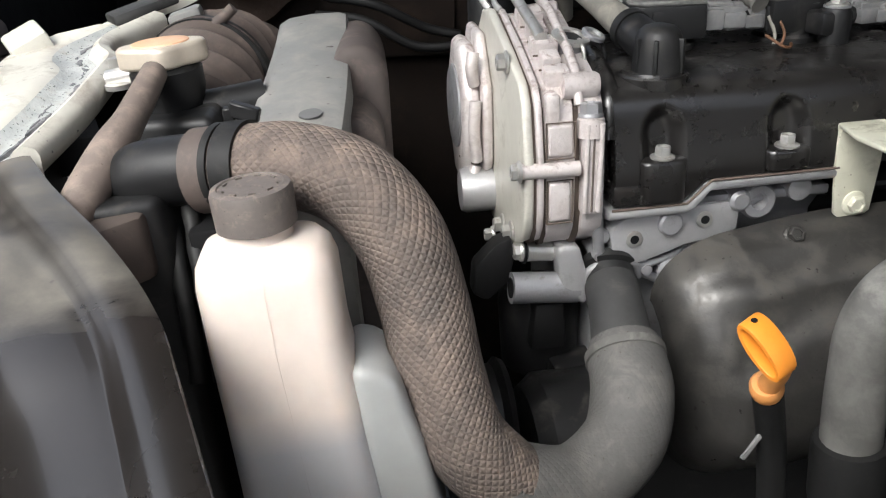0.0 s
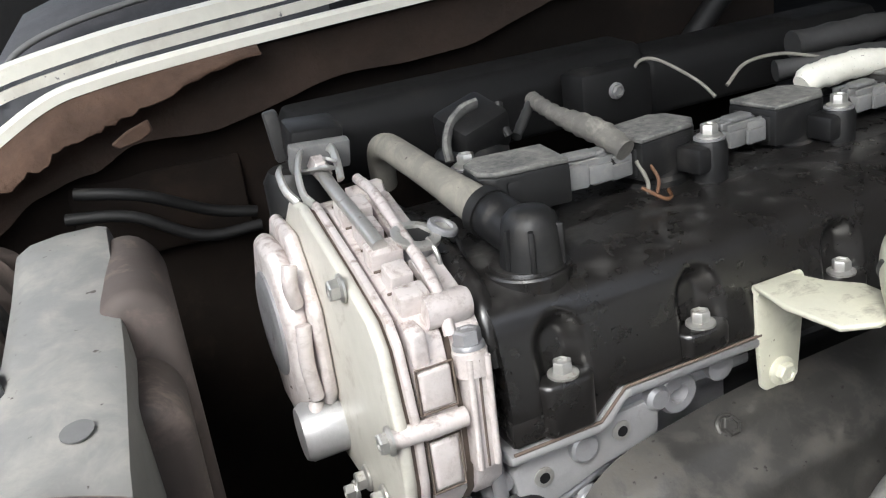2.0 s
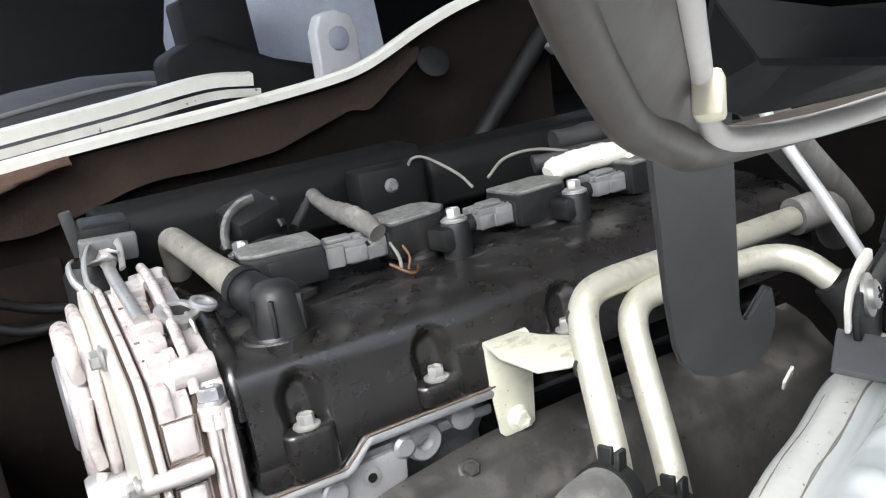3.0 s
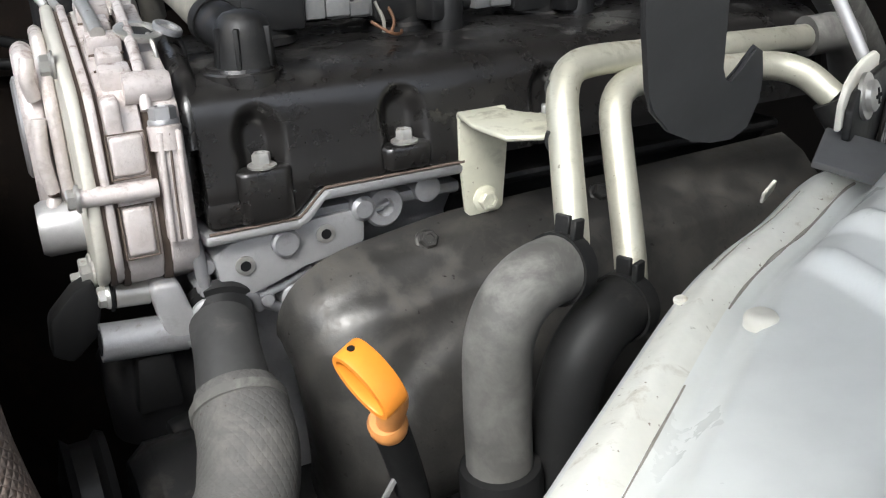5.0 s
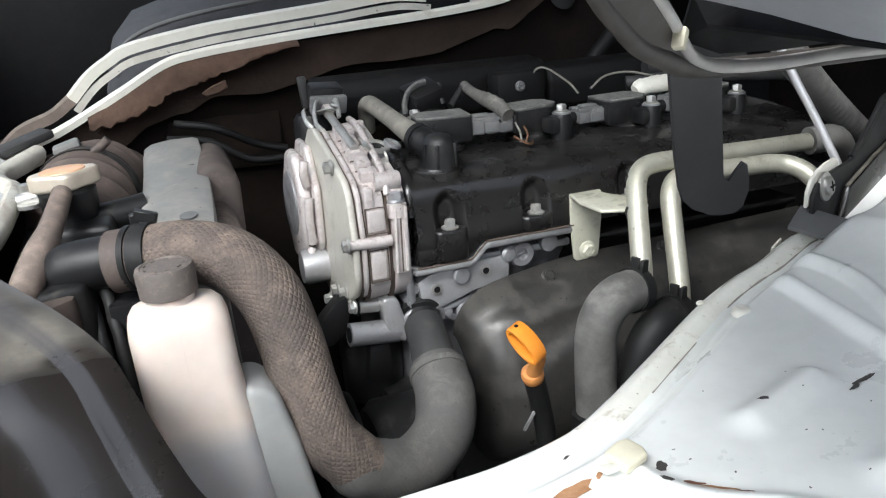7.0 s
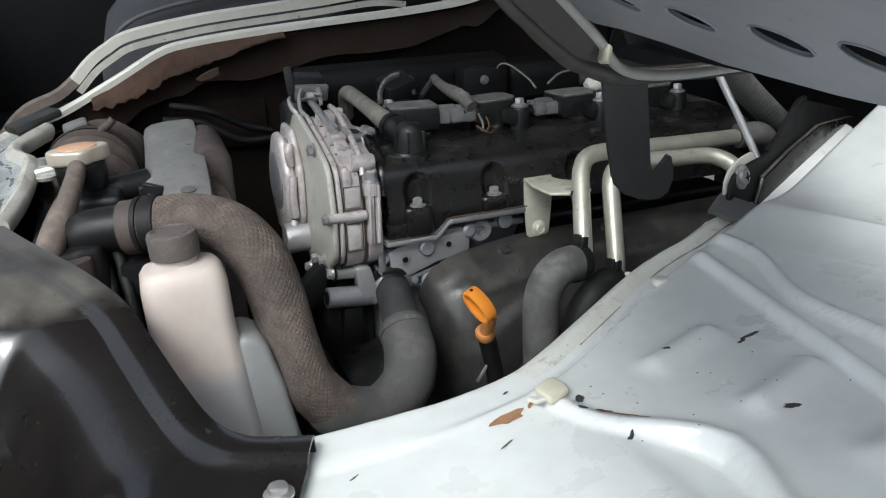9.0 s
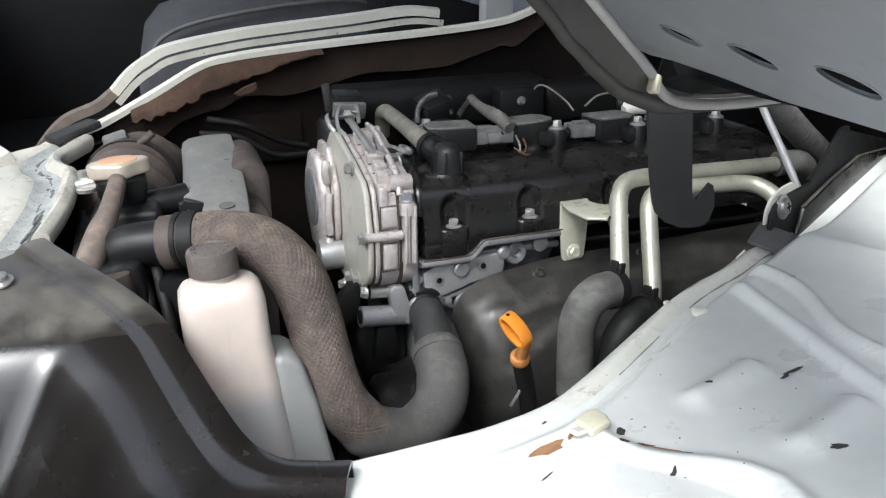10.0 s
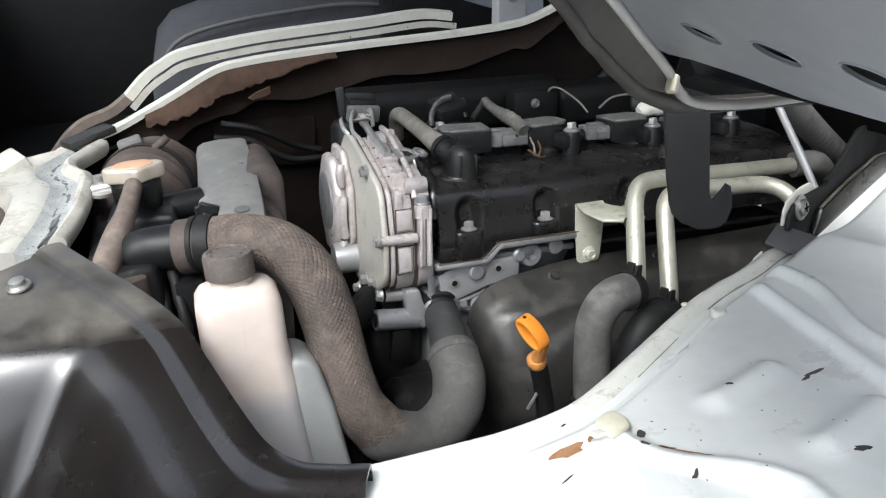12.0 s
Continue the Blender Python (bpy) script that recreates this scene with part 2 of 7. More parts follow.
M_SEAT = mat("grey_seat_cloth", (0.05, 0.052, 0.058), 0.9, col2=(0.07, 0.072, 0.08), scale=60, bump=0.5, bscale=900)
M_SEATLIGHT = mat("pale_seat_cloth", (0.30, 0.32, 0.37), 0.9, col2=(0.36, 0.38, 0.43), scale=60, bump=0.6, bscale=900)
M_LINING = mat("pale_headlining", (0.45, 0.44, 0.42), 0.9, scale=20)
# dark trim, and the black put into holes, gaps and slots as shade
M_DARK = mat("dark_trim_and_shade", (0.0045, 0.0045, 0.005), 0.7, col2=(0.008, 0.008, 0.0085), scale=12, spec=0.2)
M_BUCKLE = mat("pale_grey_plastic", (0.55, 0.55, 0.55), 0.45, scale=20)
M_DUCT = mat("dull_black_duct", (0.006, 0.006, 0.0062), 0.6, col2=(0.010, 0.010, 0.010), scale=16, dust=0.2, dustcol=(0.028, 0.026, 0.023), level=(0.4, 1.0), spec=0.25)
M_STRAP = mat("dark_painted_strap", (0.024, 0.024, 0.0245), 0.55, col2=(0.032, 0.032, 0.033), scale=14, bump=0.1)
M_TAPE = mat("grey_cloth_tape", (0.13, 0.13, 0.13), 0.7, scale=30)
M_ASPHALT = mat("grey_asphalt", (0.14, 0.134, 0.126), 0.9, scale=3, bump=0.5, bscale=60, bdist=0.004)
M_YARD = mat("brown_grey_render", (0.22, 0.195, 0.17), 0.9, scale=2, bump=0.4, bscale=40, bdist=0.004)
M_RUST = mat("rust_brown", (0.30, 0.15, 0.07), 0.85, col2=(0.45, 0.27, 0.15), scale=200)
M_RUSTDARK = mat("dark_rust", (0.13, 0.05, 0.028), 0.85, col2=(0.22, 0.09, 0.05), scale=200)
# gasket and grime brown, also the shade in the timing cover's grooves
M_GASKETSHADE = mat("brown_gasket_and_groove_shade", (0.11, 0.083, 0.066), 0.8, scale=80)
M_DIRT = mat("dark_dirt", (0.06, 0.055, 0.05), 0.9, scale=200)
M_GRIME = mat("brown_grey_grime", (0.26, 0.24, 0.20), 0.9, col2=(0.46, 0.44, 0.38), scale=120)
M_SEALANT = mat("grimy_sealant", (0.10, 0.105, 0.115), 0.7, col2=(0.32, 0.32, 0.32), scale=70, bump=0.8, bscale=300, bdist=0.002, speck=0.8, speckcol=(0.03, 0.03, 0.03))
M_CLIP = mat("yellowed_clip", (0.72, 0.68, 0.52), 0.5, scale=50)


# ---- mesh helpers ----
def V(*a):
    return Vector(a)


def link(name, bm, material, sharp=38):
    me = bpy.data.meshes.new(name)
    bmesh.ops.recalc_face_normals(bm, faces=bm.faces)
    for f in bm.faces:
        f.smooth = True
    bm.to_mesh(me)
    bm.free()
    me.set_sharp_from_angle(angle=radians(sharp))
    me.materials.append(material)
    return new(name, me)


def solid(name, bm, material, label, category, group="", kind="", sharp=38):
    return tagged(link(name, bm, material, sharp), label, category, group, kind)


def thing(name, at, label, category, group="", kind=""):
    ob = new(name)
    ob.empty_display_size = 0.02
    ob.matrix_basis = Matrix.Translation(at)
    return tagged(ob, label, category, group, kind)


def part(name, bm, material, parent, label="", sharp=38):
    ob = link(name, bm, material, sharp)
    ob.parent = parent
    m = Matrix.Identity(4)
    o = parent
    while o:
        m = o.matrix_parent_inverse @ o.matrix_basis @ m if o.parent else o.matrix_basis @ m
        o = o.parent
    ob.matrix_parent_inverse = m.inverted()
    if label:
        ob["label"] = label
    return ob


def crom(pts, n=6):
    """A smooth line through the points; each may carry a radius as fourth number."""
    pts = [np.array(p, float) for p in pts]
    if len(pts) == 2:
        return [pts[0] + (pts[1] - pts[0]) * k / n for k in range(n + 1)]
    ext = [2 * pts[0] - pts[1], *pts, 2 * pts[-1] - pts[-2]]
    out = []
    for i in range(1, len(ext) - 2):
        p0, p1, p2, p3 = ext[i - 1:i + 3]
        for k in range(n):
            t = k / n
            out.append(0.5 * (2 * p1 + (p2 - p0) * t + (2 * p0 - 5 * p1 + 4 * p2 - p3) * t * t + (3 * p1 - p0 - 3 * p2 + p3) * t ** 3))
    out.append(ext[-2])
    return out


def tube(pts, r, seg=16, n=6, ribs=0.0, rib_every=2, caps=True, flat=1.0):
    """A round tube along a smooth line; points may hold their own radius. flat squeezes it along its second axis."""
    line = crom(pts, n)
    bm = bmesh.new()
    uvl = bm.loops.layers.uv.new("UVMap")
    rings, lens, prev, up, s = [], [], None, None, 0.0
    for i, p in enumerate(line):
        a = Vector(line[max(0, i - 1)][:3])
        b = Vector(line[min(len(line) - 1, i + 1)][:3])
        d = (b - a).normalized()
        c = Vector(p[:3])
        if up is None:
            up = d.orthogonal().normalized()
        else:
            up = (up - d * up.dot(d)).normalized()
        side = d.cross(up)
        rad = p[3] if len(p) > 3 else r
        if ribs and i % rib_every == 0:
            rad += ribs
        rings.append([bm.verts.new(c + (up * math.cos(2 * math.pi * k / seg) + side * math.sin(2 * math.pi * k / seg) * flat) * rad) for k in range(seg)])
        if prev is not None:
            s += (c - prev).length
        lens.append(s)
        prev = c
    for i in range(len(rings) - 1):
        for k in range(seg):
            f = bm.faces.new((rings[i][k], rings[i][(k + 1) % seg], rings[i + 1][(k + 1) % seg], rings[i + 1][k]))
            for l, (u, v) in zip(f.loops, ((lens[i], k), (lens[i], k + 1), (lens[i + 1], k + 1), (lens[i + 1], k))):
                l[uvl].uv = (u / (2 * math.pi * r), v / seg)
    if caps:
        bm.faces.new(rings[0][::-1])
        bm.faces.new(rings[-1])
    return bm


def box(x0, x1, y0, y1, z0, z1, bev=0.002, seg=2):
    bm = bmesh.new()
    bmesh.ops.create_cube(bm, size=1)
    bmesh.ops.transform(bm, matrix=Matrix.LocRotScale(((x0 + x1) / 2, (y0 + y1) / 2, (z0 + z1) / 2), None, (abs(x1 - x0), abs(y1 - y0), abs(z1 - z0))), verts=bm.verts)
    if bev:
        bmesh.ops.bevel(bm, geom=bm.edges[:], offset=bev, segments=seg, profile=0.5, affect="EDGES", clamp_overlap=True)
    return bm


def prism(poly, h0, h1, axis="z", bev=0.002, seg=2):
    """A polygon drawn out along an axis: x takes (y, z) points, y takes (x, z), z takes (x, y)."""
    put = {"x": lambda a, b, h: (h, a, b), "y": lambda a, b, h: (a, h, b), "z": lambda a, b, h: (a, b, h)}[axis]
    bm = bmesh.new()
    lo = [bm.verts.new(put(a, b, h0)) for a, b in poly]
    hi = [bm.verts.new(put(a, b, h1)) for a, b in poly]
    bm.faces.new(lo)
    bm.faces.new(hi[::-1])
    for i in range(len(poly)):
        j = (i + 1) % len(poly)
        bm.faces.new((lo[i], hi[i], hi[j], lo[j]))
    bmesh.ops.recalc_face_normals(bm, faces=bm.faces)
    if bev:
        es = [e for e in bm.edges if len(e.link_faces) == 2 and e.calc_face_angle(0) > radians(28)]
        bmesh.ops.bevel(bm, geom=es, offset=bev, segments=seg, profile=0.5, affect="EDGES", clamp_overlap=True)
    return bm


def lathe(profile, m=None, seg=28):
    """Radius and height pairs turned about the upright axis, then put at m."""
    bm = bmesh.new()
    rings = []
    for r, h in profile:
        if r < 1e-6:
            rings.append([bm.verts.new((0, 0, h))])
        else:
            rings.append([bm.verts.new((r * math.cos(2 * math.pi * k / seg), r * math.sin(2 * math.pi * k / seg), h)) for k in range(seg)])
    for a, b in zip(rings, rings[1:]):
        for k in range(seg):
            q = (k + 1) % seg
            if len(a) == 1 and len(b) > 1:
                bm.faces.new((a[0], b[k], b[q]))
            elif len(b) == 1 and len(a) > 1:
                bm.faces.new((a[k], a[q], b[0]))
            elif len(a) > 1:
                bm.faces.new((a[k], a[q], b[q], b[k]))
    for ring in (rings[0], rings[-1]):
        if len(ring) > 1:
            bm.faces.new(ring)
    bmesh.ops.recalc_face_normals(bm, faces=bm.faces)
    if m is not None:
        bm.transform(m)
    return bm


def join(*bms):
    out = bmesh.new()
    for b in bms:
        me = bpy.data.meshes.new("tmp")
        b.to_mesh(me)
        b.free()
        out.from_mesh(me)
        bpy.data.meshes.remove(me)
    return out


def moved(bm, m):
    bm.transform(m)
    return bm


def grid(rows, thick=0.0, close=False):
    """A sheet through rows of points, with thickness below it if wanted."""
    bm = bmesh.new()
    vs = [[bm.verts.new(p) for p in row] for row in rows]
    for a, b in zip(vs, vs[1:]):
        n = len(a)
        for k in range(n if close else n - 1):
            bm.faces.new((a[k], a[(k + 1) % n], b[(k + 1) % n], b[k]))
    bmesh.ops.recalc_face_normals(bm, faces=bm.faces)
    if thick:
        bmesh.ops.solidify(bm, geom=bm.faces[:], thickness=thick)
    return bm


def along(p, q):
    """A pose at p whose upright axis points to q."""
    d = Vector(q) - Vector(p)
    return Matrix.Translation(p) @ d.to_track_quat("Z", "Y").to_matrix().to_4x4()


def hexhead(m, r=0.0052, h=0.006, flange=1.35):
    """A flanged bolt head with six flats, standing on the face at m."""
    a = lathe([(0, 0), (r * flange, 0), (r * flange, 0.0012), (r * 1.1, 0.0022), (0, 0.0022)], m, 24)
    b = lathe([(0, 0.001), (r, 0.001), (r, h - 0.0008), (r * 0.86, h), (r * 0.55, h), (r * 0.5, h - 0.0008), (0, h - 0.0008)], m, 6)
    return join(a, b)


ENGINE = pose(0.16, 0.52, 1.10, 0, 3.4, 5)


def eng(bm):
    return moved(bm, ENGINE)


def sheared(bm):
    """The front cover stands a few degrees askew to the rows of coils."""
    m = Matrix.Identity(4)
    m[0][1] = 0.055
    return moved(bm, ENGINE @ m)


def ept(x, y, z):
    return tuple(ENGINE @ Vector((x, y, z)))


# ---- the setting ----
def ground():
    bm = bmesh.new()
    bmesh.ops.create_grid(bm, x_segments=8, y_segments=8, size=400)
    return solid("ground", bm, M_ASPHALT, "worn grey asphalt yard outside the open door", "ground", kind="structure")


ground()


# unseen wall, added so that the glossy splash cover reflects something dark
def reflection_wall():
    bm = box(-14, 14, -5.2, -5.0, 0.0, 2.5, 0.01)
    solid("wall_unseen", bm, M_YARD, "added unseen brown-grey wall that darkens the cover's reflections", "wall", kind="structure")


reflection_wall()

# line of the opening's edge, along the door side
EDGE = [(-0.045, 0.209, 1.065), (-0.025, 0.209, 1.065), (-0.004, 0.209, 1.065), (0.046, 0.211, 1.065), (0.084, 0.214, 1.065), (0.128, 0.226, 1.065),
        (0.165, 0.249, 1.065), (0.206, 0.280, 1.065), (0.277, 0.334, 1.065), (0.318, 0.358, 1.066), (0.352, 0.372, 1.068), (0.39, 0.388, 1.074), (0.430, 0.402, 1.073),
        (0.515, 0.446, 1.085), (0.62, 0.500, 1.100)]


def smoothstep(a, b, x):
    t = min(1.0, max(0.0, (x - a) / (b - a)))
    return t * t * (3 - 2 * t)


def seg_dist(px, py, ax, ay, bx, by):
    dx, dy = bx - ax, by - ay
    t = min(1.0, max(0.0, ((px - ax) * dx + (py - ay) * dy) / (dx * dx + dy * dy)))
    return math.hypot(px - ax - t * dx, py - ay - t * dy)


APRON = [(0.128, 0.178), (0.132, 0.166), (0.137, 0.150), (0.146, 0.133), (0.157, 0.123), (0.178, 0.110), (0.192, 0.098), (0.200, 0.084), (0.200, 0.064), (0.192, 0.036), (0.184, 0.0)]


def sill_height(x, y, d, z):
    """Pressed relief of the door sill: dirty flange, step, ribs, raised pillar foot and a low apron."""
    h = 0.003 * smoothstep(0.0, 0.004, d)
    h += 0.005 * math.exp(-((d - 0.012) / 0.006) ** 2) * smoothstep(0.13, 0.2, x)
    h -= 0.004 * math.exp(-((d - 0.026) / 0.004) ** 2) * smoothstep(0.12, 0.17, x)
    h += 0.008 * smoothstep(0.030, 0.042, d) * smoothstep(0.02, 0.14, x)
    h += 0.0065 * math.exp(-(seg_dist(x, y, 0.210, 0.177, 0.262, 0.198) / 0.010) ** 2)
    h += 0.0070 * math.exp(-(seg_dist(x, y, 0.238, 0.110, 0.290, 0.132) / 0.011) ** 2)
    h += 0.0060 * math.exp(-(seg_dist(x, y, 0.262, 0.040, 0.330, 0.050) / 0.014) ** 2)
    # faint seam beside the flange
    h -= 0.0012 * math.exp(-((d - 0.043) / 0.0012) ** 2) * (1 - smoothstep(0.11, 0.14, x))
    # two crisp steps up to the pillar's foot
    ramp = (x - (0.312 - 0.10 * (0.20 - y))) * 0.98
    foot = smoothstep(0.03, 0.055, d)
    h += foot * (0.007 * smoothstep(0.0, 0.007, ramp) + 0.0016 * math.exp(-((ramp - 0.0085) / 0.0028) ** 2))
    ramp2 = ramp - 0.024 - 0.006 * math.sin((y - 0.08) * 40)
    h += foot * (0.006 * smoothstep(0.0, 0.006, ramp2) + 0.0014 * math.exp(-((ramp2 - 0.007) / 0.0026) ** 2))
    h += 0.07 * max(0.0, ramp - 0.014) * foot
    # rounded lip of the apron with a drop below it that deepens outwards
    near, a, b = min((seg_dist(x, y, *a, *b), a, b) for a, b in zip(APRON, APRON[1:]))
    side = (b[0] - a[0]) * (y - a[1]) - (b[1] - a[1]) * (x - a[0])
    out = -math.copysign(near, side)
    deep = 0.0028 + 0.013 * smoothstep(0.145, 0.205, x)
    h += 0.0030 * math.exp(-((out + 0.004) / 0.0055) ** 2) * smoothstep(0.12, 0.14, x + 0.3 * (0.18 - y))
    h -= deep * smoothstep(-0.001, 0.0045, out) * smoothstep(0.0, 0.02, 0.182 - y)
    h -= 0.05 * smoothstep(0.22, 0.5, d)
    return z + h


def body_sill():
    line = crom(EDGE, 32)
    ds = [0, 0.0012, 0.003, 0.006, 0.009, 0.012, 0.015, 0.018, 0.021, 0.024, 0.027, 0.030, 0.033, 0.036, 0.039, 0.042, 0.046] + [0.05 + 0.0020 * k for k in range(125)] + [0.30 + 0.03 * k for k in range(8)]
    rows = []
    for i, p in enumerate(line):
        a, b = line[max(0, i - 10)], line[min(len(line) - 1, i + 10)]
        t = Vector((b[0] - a[0], b[1] - a[1], 0)).normalized()
        n = Vector((t.y, -t.x, 0))
        row = [V(p[0], p[1], 0.80), V(p[0], p[1], p[2] - 0.02), V(p[0], p[1], p[2] - 0.002)]
        for d in ds:
            x, y = p[0] + n.x * d, p[1] + n.y * d
            row.append(V(x, y, sill_height(x, y, d, p[2])))
        x, y = p[0] + n.x * 0.52, p[1] + n.y * 0.52
        row += [V(x, y, 0.95), V(x, y, 0.45)]
        rows.append(row)
    ob = solid("sill", grid(rows), M_WHITE, "white painted pressed-steel door sill with chips and dirt", "sill", kind="structure", sharp=80)
    ob.data.materials.append(M_BEAD)
    for f in ob.data.polygons:
        i, k = divmod(f.index, len(rows[0]) - 1)
        if 0.13 < line[i][0] < 0.41 and 5 <= k <= 10:
            f.material_index = 1
    return ob


SILL = body_sill()

# line of the black cover's edge and of the white rail behind it
COVER = [(-0.187, 0.480, 1.153), (-0.165, 0.440, 1.148), (-0.128, 0.385, 1.137), (-0.102, 0.340, 1.124), (-0.088, 0.300, 1.110), (-0.075, 0.260, 1.096),
         (-0.062, 0.228, 1.084), (-0.047, 0.208, 1.080), (-0.028, 0.198, 1.079), (-0.008, 0.190, 1.079)]


def outward(line, i, w=2):
    a, b = line[max(0, i - w)], line[min(len(line) - 1, i + w)]
    t = Vector((b[0] - a[0], b[1] - a[1], 0)).normalized()
    return Vector((t.y, -t.x, 0))


def splash_cover():
    line = crom(COVER, 8)
    rows = []
    for i, p in enumerate(line):
        n = outward(line, i, 4)
        u = i / (len(line) - 1)
        row = [V(p[0] - n.x * 0.002, p[1] - n.y * 0.002, p[2] - 0.06), V(p[0], p[1], p[2] - 0.004)]
        # level shelf, widest towards the rail, then a rounded fold and a steep face
        end = smoothstep(0.62, 0.90, u)
        fold = min(0.17, 0.032 + 0.10 * end + max(0.0, p[1] - 0.365) * 1.35)
        shelf = [(0.026 + (fold - 0.026) * k / 6, -0.0055 - (0.13 - 0.07 * end) * (fold - 0.026) * k / 6) for k in range(7)]
        low = shelf[-1][1]
        face, d, h = [], fold, low
        for k in range(16):
            slope = radians(10 + 46 * smoothstep(0, 9, k) - 12 * smoothstep(11, 15, k))
            step = 0.007 if k < 9 else 0.035
            d, h = d + step * math.cos(slope), h - step * math.sin(slope)
            face.append((d, h))
        for d, h in [(0.0008, 0.0), (0.004, 0.0009), (0.010, 0.0010), (0.016, 0.0004), (0.0195, -0.0008), (0.0215, -0.0024), (0.0235, -0.0030)] + shelf + face:
            row.append(V(p[0] + n.x * d, p[1] + n.y * d, p[2] + h + 0.004 * math.sin(u * 9) * min(1, d / 0.1)))
        rows.append(row)
    cover = thing("splash_cover", (-0.25, 0.25, 1.05), "glossy black plastic splash cover with a raised lip, scratched", "cover panel")
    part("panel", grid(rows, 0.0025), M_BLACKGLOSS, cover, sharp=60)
    s = V(-0.213, 0.416, 1.146)
    screw = part("screw", lathe([(0, 0), (0.009, 0), (0.009, 0.0015), (0.006, 0.003), (0.0058, 0.006), (0.004, 0.0068), (0, 0.0068)], Matrix.Translation((s.x, s.y, s.z - 0.003)) @ pose(0, 0, 0, 12, -6, 0), 24), M_STEEL, cover, "zinc pan-head screw with a washer")
    part("screw", lathe([(0, 0), (0.0085, 0), (0.0085, 0.0015), (0.0055, 0.003), (0.0053, 0.006), (0.004, 0.0068), (0, 0.0068)], Matrix.Translation((-0.0367, 0.1440, 1.0755)), 24), M_STEEL, cover, "zinc pan-head screw with a washer")
    return cover


splash_cover()


def body_rail():
    """White painted rail that bounds the opening at the front of the van."""
    inner = [(-0.186, 0.484, 1.155), (-0.172, 0.535, 1.165), (-0.168, 0.59, 1.171), (-0.170, 0.625, 1.172), (-0.185, 0.660, 1.173), (-0.186, 0.69, 1.175), (-0.172, 0.715, 1.178), (-0.160, 0.735, 1.180)]
    line = crom(inner, 6)
    rows = []
    for i, p in enumerate(line):
        u = i / (len(line) - 1)
        w = 0.062 + 0.012 * u
        row = [V(p[0] - 0.003, p[1], p[2] - 0.016), V(p[0] + 0.001, p[1], p[2] - 0.010), V(p[0] + 0.0015, p[1], p[2] - 0.004)]
        for d, h in ((0.0, 0.0), (0.006, 0.003), (0.010, 0.001), (0.014, -0.005), (0.02, -0.007), (0.032, -0.006), (0.036, -0.002), (0.045, 0.0), (w, -0.002), (w + 0.006, -0.012), (w + 0.01, -0.05)):
            row.append(V(p[0] - d, p[1] - 0.35 * d, p[2] + h))
        rows.append(row)
    rows.insert(0, [q + Vector((0.0, -0.003, -0.028)) for q in rows[0]])
    ob = solid("rail_trim", grid(rows), M_RAIL, "white painted body rail with grime in its channel", "body rail", kind="structure", sharp=45)
    ob.data.materials.append(M_CHANNEL)
    for f in ob.data.polygons:
        if f.index % (len(rows[0]) - 1) in (6, 7, 8):
            f.material_index = 1
    return ob


body_rail()


def rail_seal():
    """Ragged grime and sealant lying in the rail's channel."""
    pts = [(-0.207, 0.473, 1.1505), (-0.194, 0.524, 1.156), (-0.189, 0.580, 1.1615), (-0.191, 0.616, 1.1625), (-0.204, 0.648, 1.1635), (-0.206, 0.680, 1.1655), (-0.194, 0.706, 1.1685)]
    line = crom(pts, 16)
    rnd = random.Random(12)
    patches, k = [], 0
    while k < len(line) - 4:
        n = rnd.randint(4, 11)
        o, wide = rnd.uniform(-0.005, 0.006), rnd.uniform(0.0008, 0.0032)
        rows = []
        for i in range(k, min(len(line), k + n)):
            p = line[i]
            u = (i - k) / (n - 1)
            w = wide * (0.25 + math.sin(math.pi * min(1, u)) * rnd.uniform(0.6, 1.2))
            q = o + rnd.uniform(-0.0008, 0.0008)
            rows.append([V(p[0] - q - w, p[1] - 0.35 * (q + w), p[2] + 0.0012), V(p[0] - q - w * 0.4, p[1] - 0.35 * (q + 0.4 * w), p[2] + 0.0030), V(p[0] - q + w * 0.4, p[1] - 0.35 * (q - 0.4 * w), p[2] + 0.0030), V(p[0] - q + w, p[1] - 0.35 * (q - w), p[2] + 0.0012)])
        if len(rows) > 2:
            patches.append(grid(rows))
        k += rnd.randint(2, 6)
    solid("sealant", join(*patches), M_SEALANT, "dark grimy sealant smeared in the rail's channel", "sealant")


rail_seal()

RIM = [(-0.230, 0.70, 1.162), (-0.202, 0.750, 1.174), (-0.152, 0.792, 1.182), (-0.09, 0.80, 1.208), (-0.040, 0.80, 1.231), (-0.005, 0.80, 1.237), (0.05, 0.80, 1.240), (0.14, 0.80, 1.242),
       (0.24, 0.80, 1.243), (0.31, 0.80, 1.246), (0.345, 0.80, 1.252), (0.395, 0.80, 1.270), (0.44, 0.79, 1.284), (0.52, 0.77, 1.30)]


def swept(line, profile, n=6):
    """A profile of (across, up) pairs carried along a line in the far side's direction."""
    rows = []
    pts = crom(line, n)
    for i, p in enumerate(pts):
        a, b = pts[max(0, i - 2)], pts[min(len(pts) - 1, i + 2)]
        t = Vector((b[0] - a[0], b[1] - a[1], b[2] - a[2])).normalized()
        side = Vector((0, 0, 1)).cross(t).normalized()
        up = t.cross(side)
        rows.append([V(*p[:3]) + side * q + up * h for q, h in profile])
    return grid(rows, close=True)


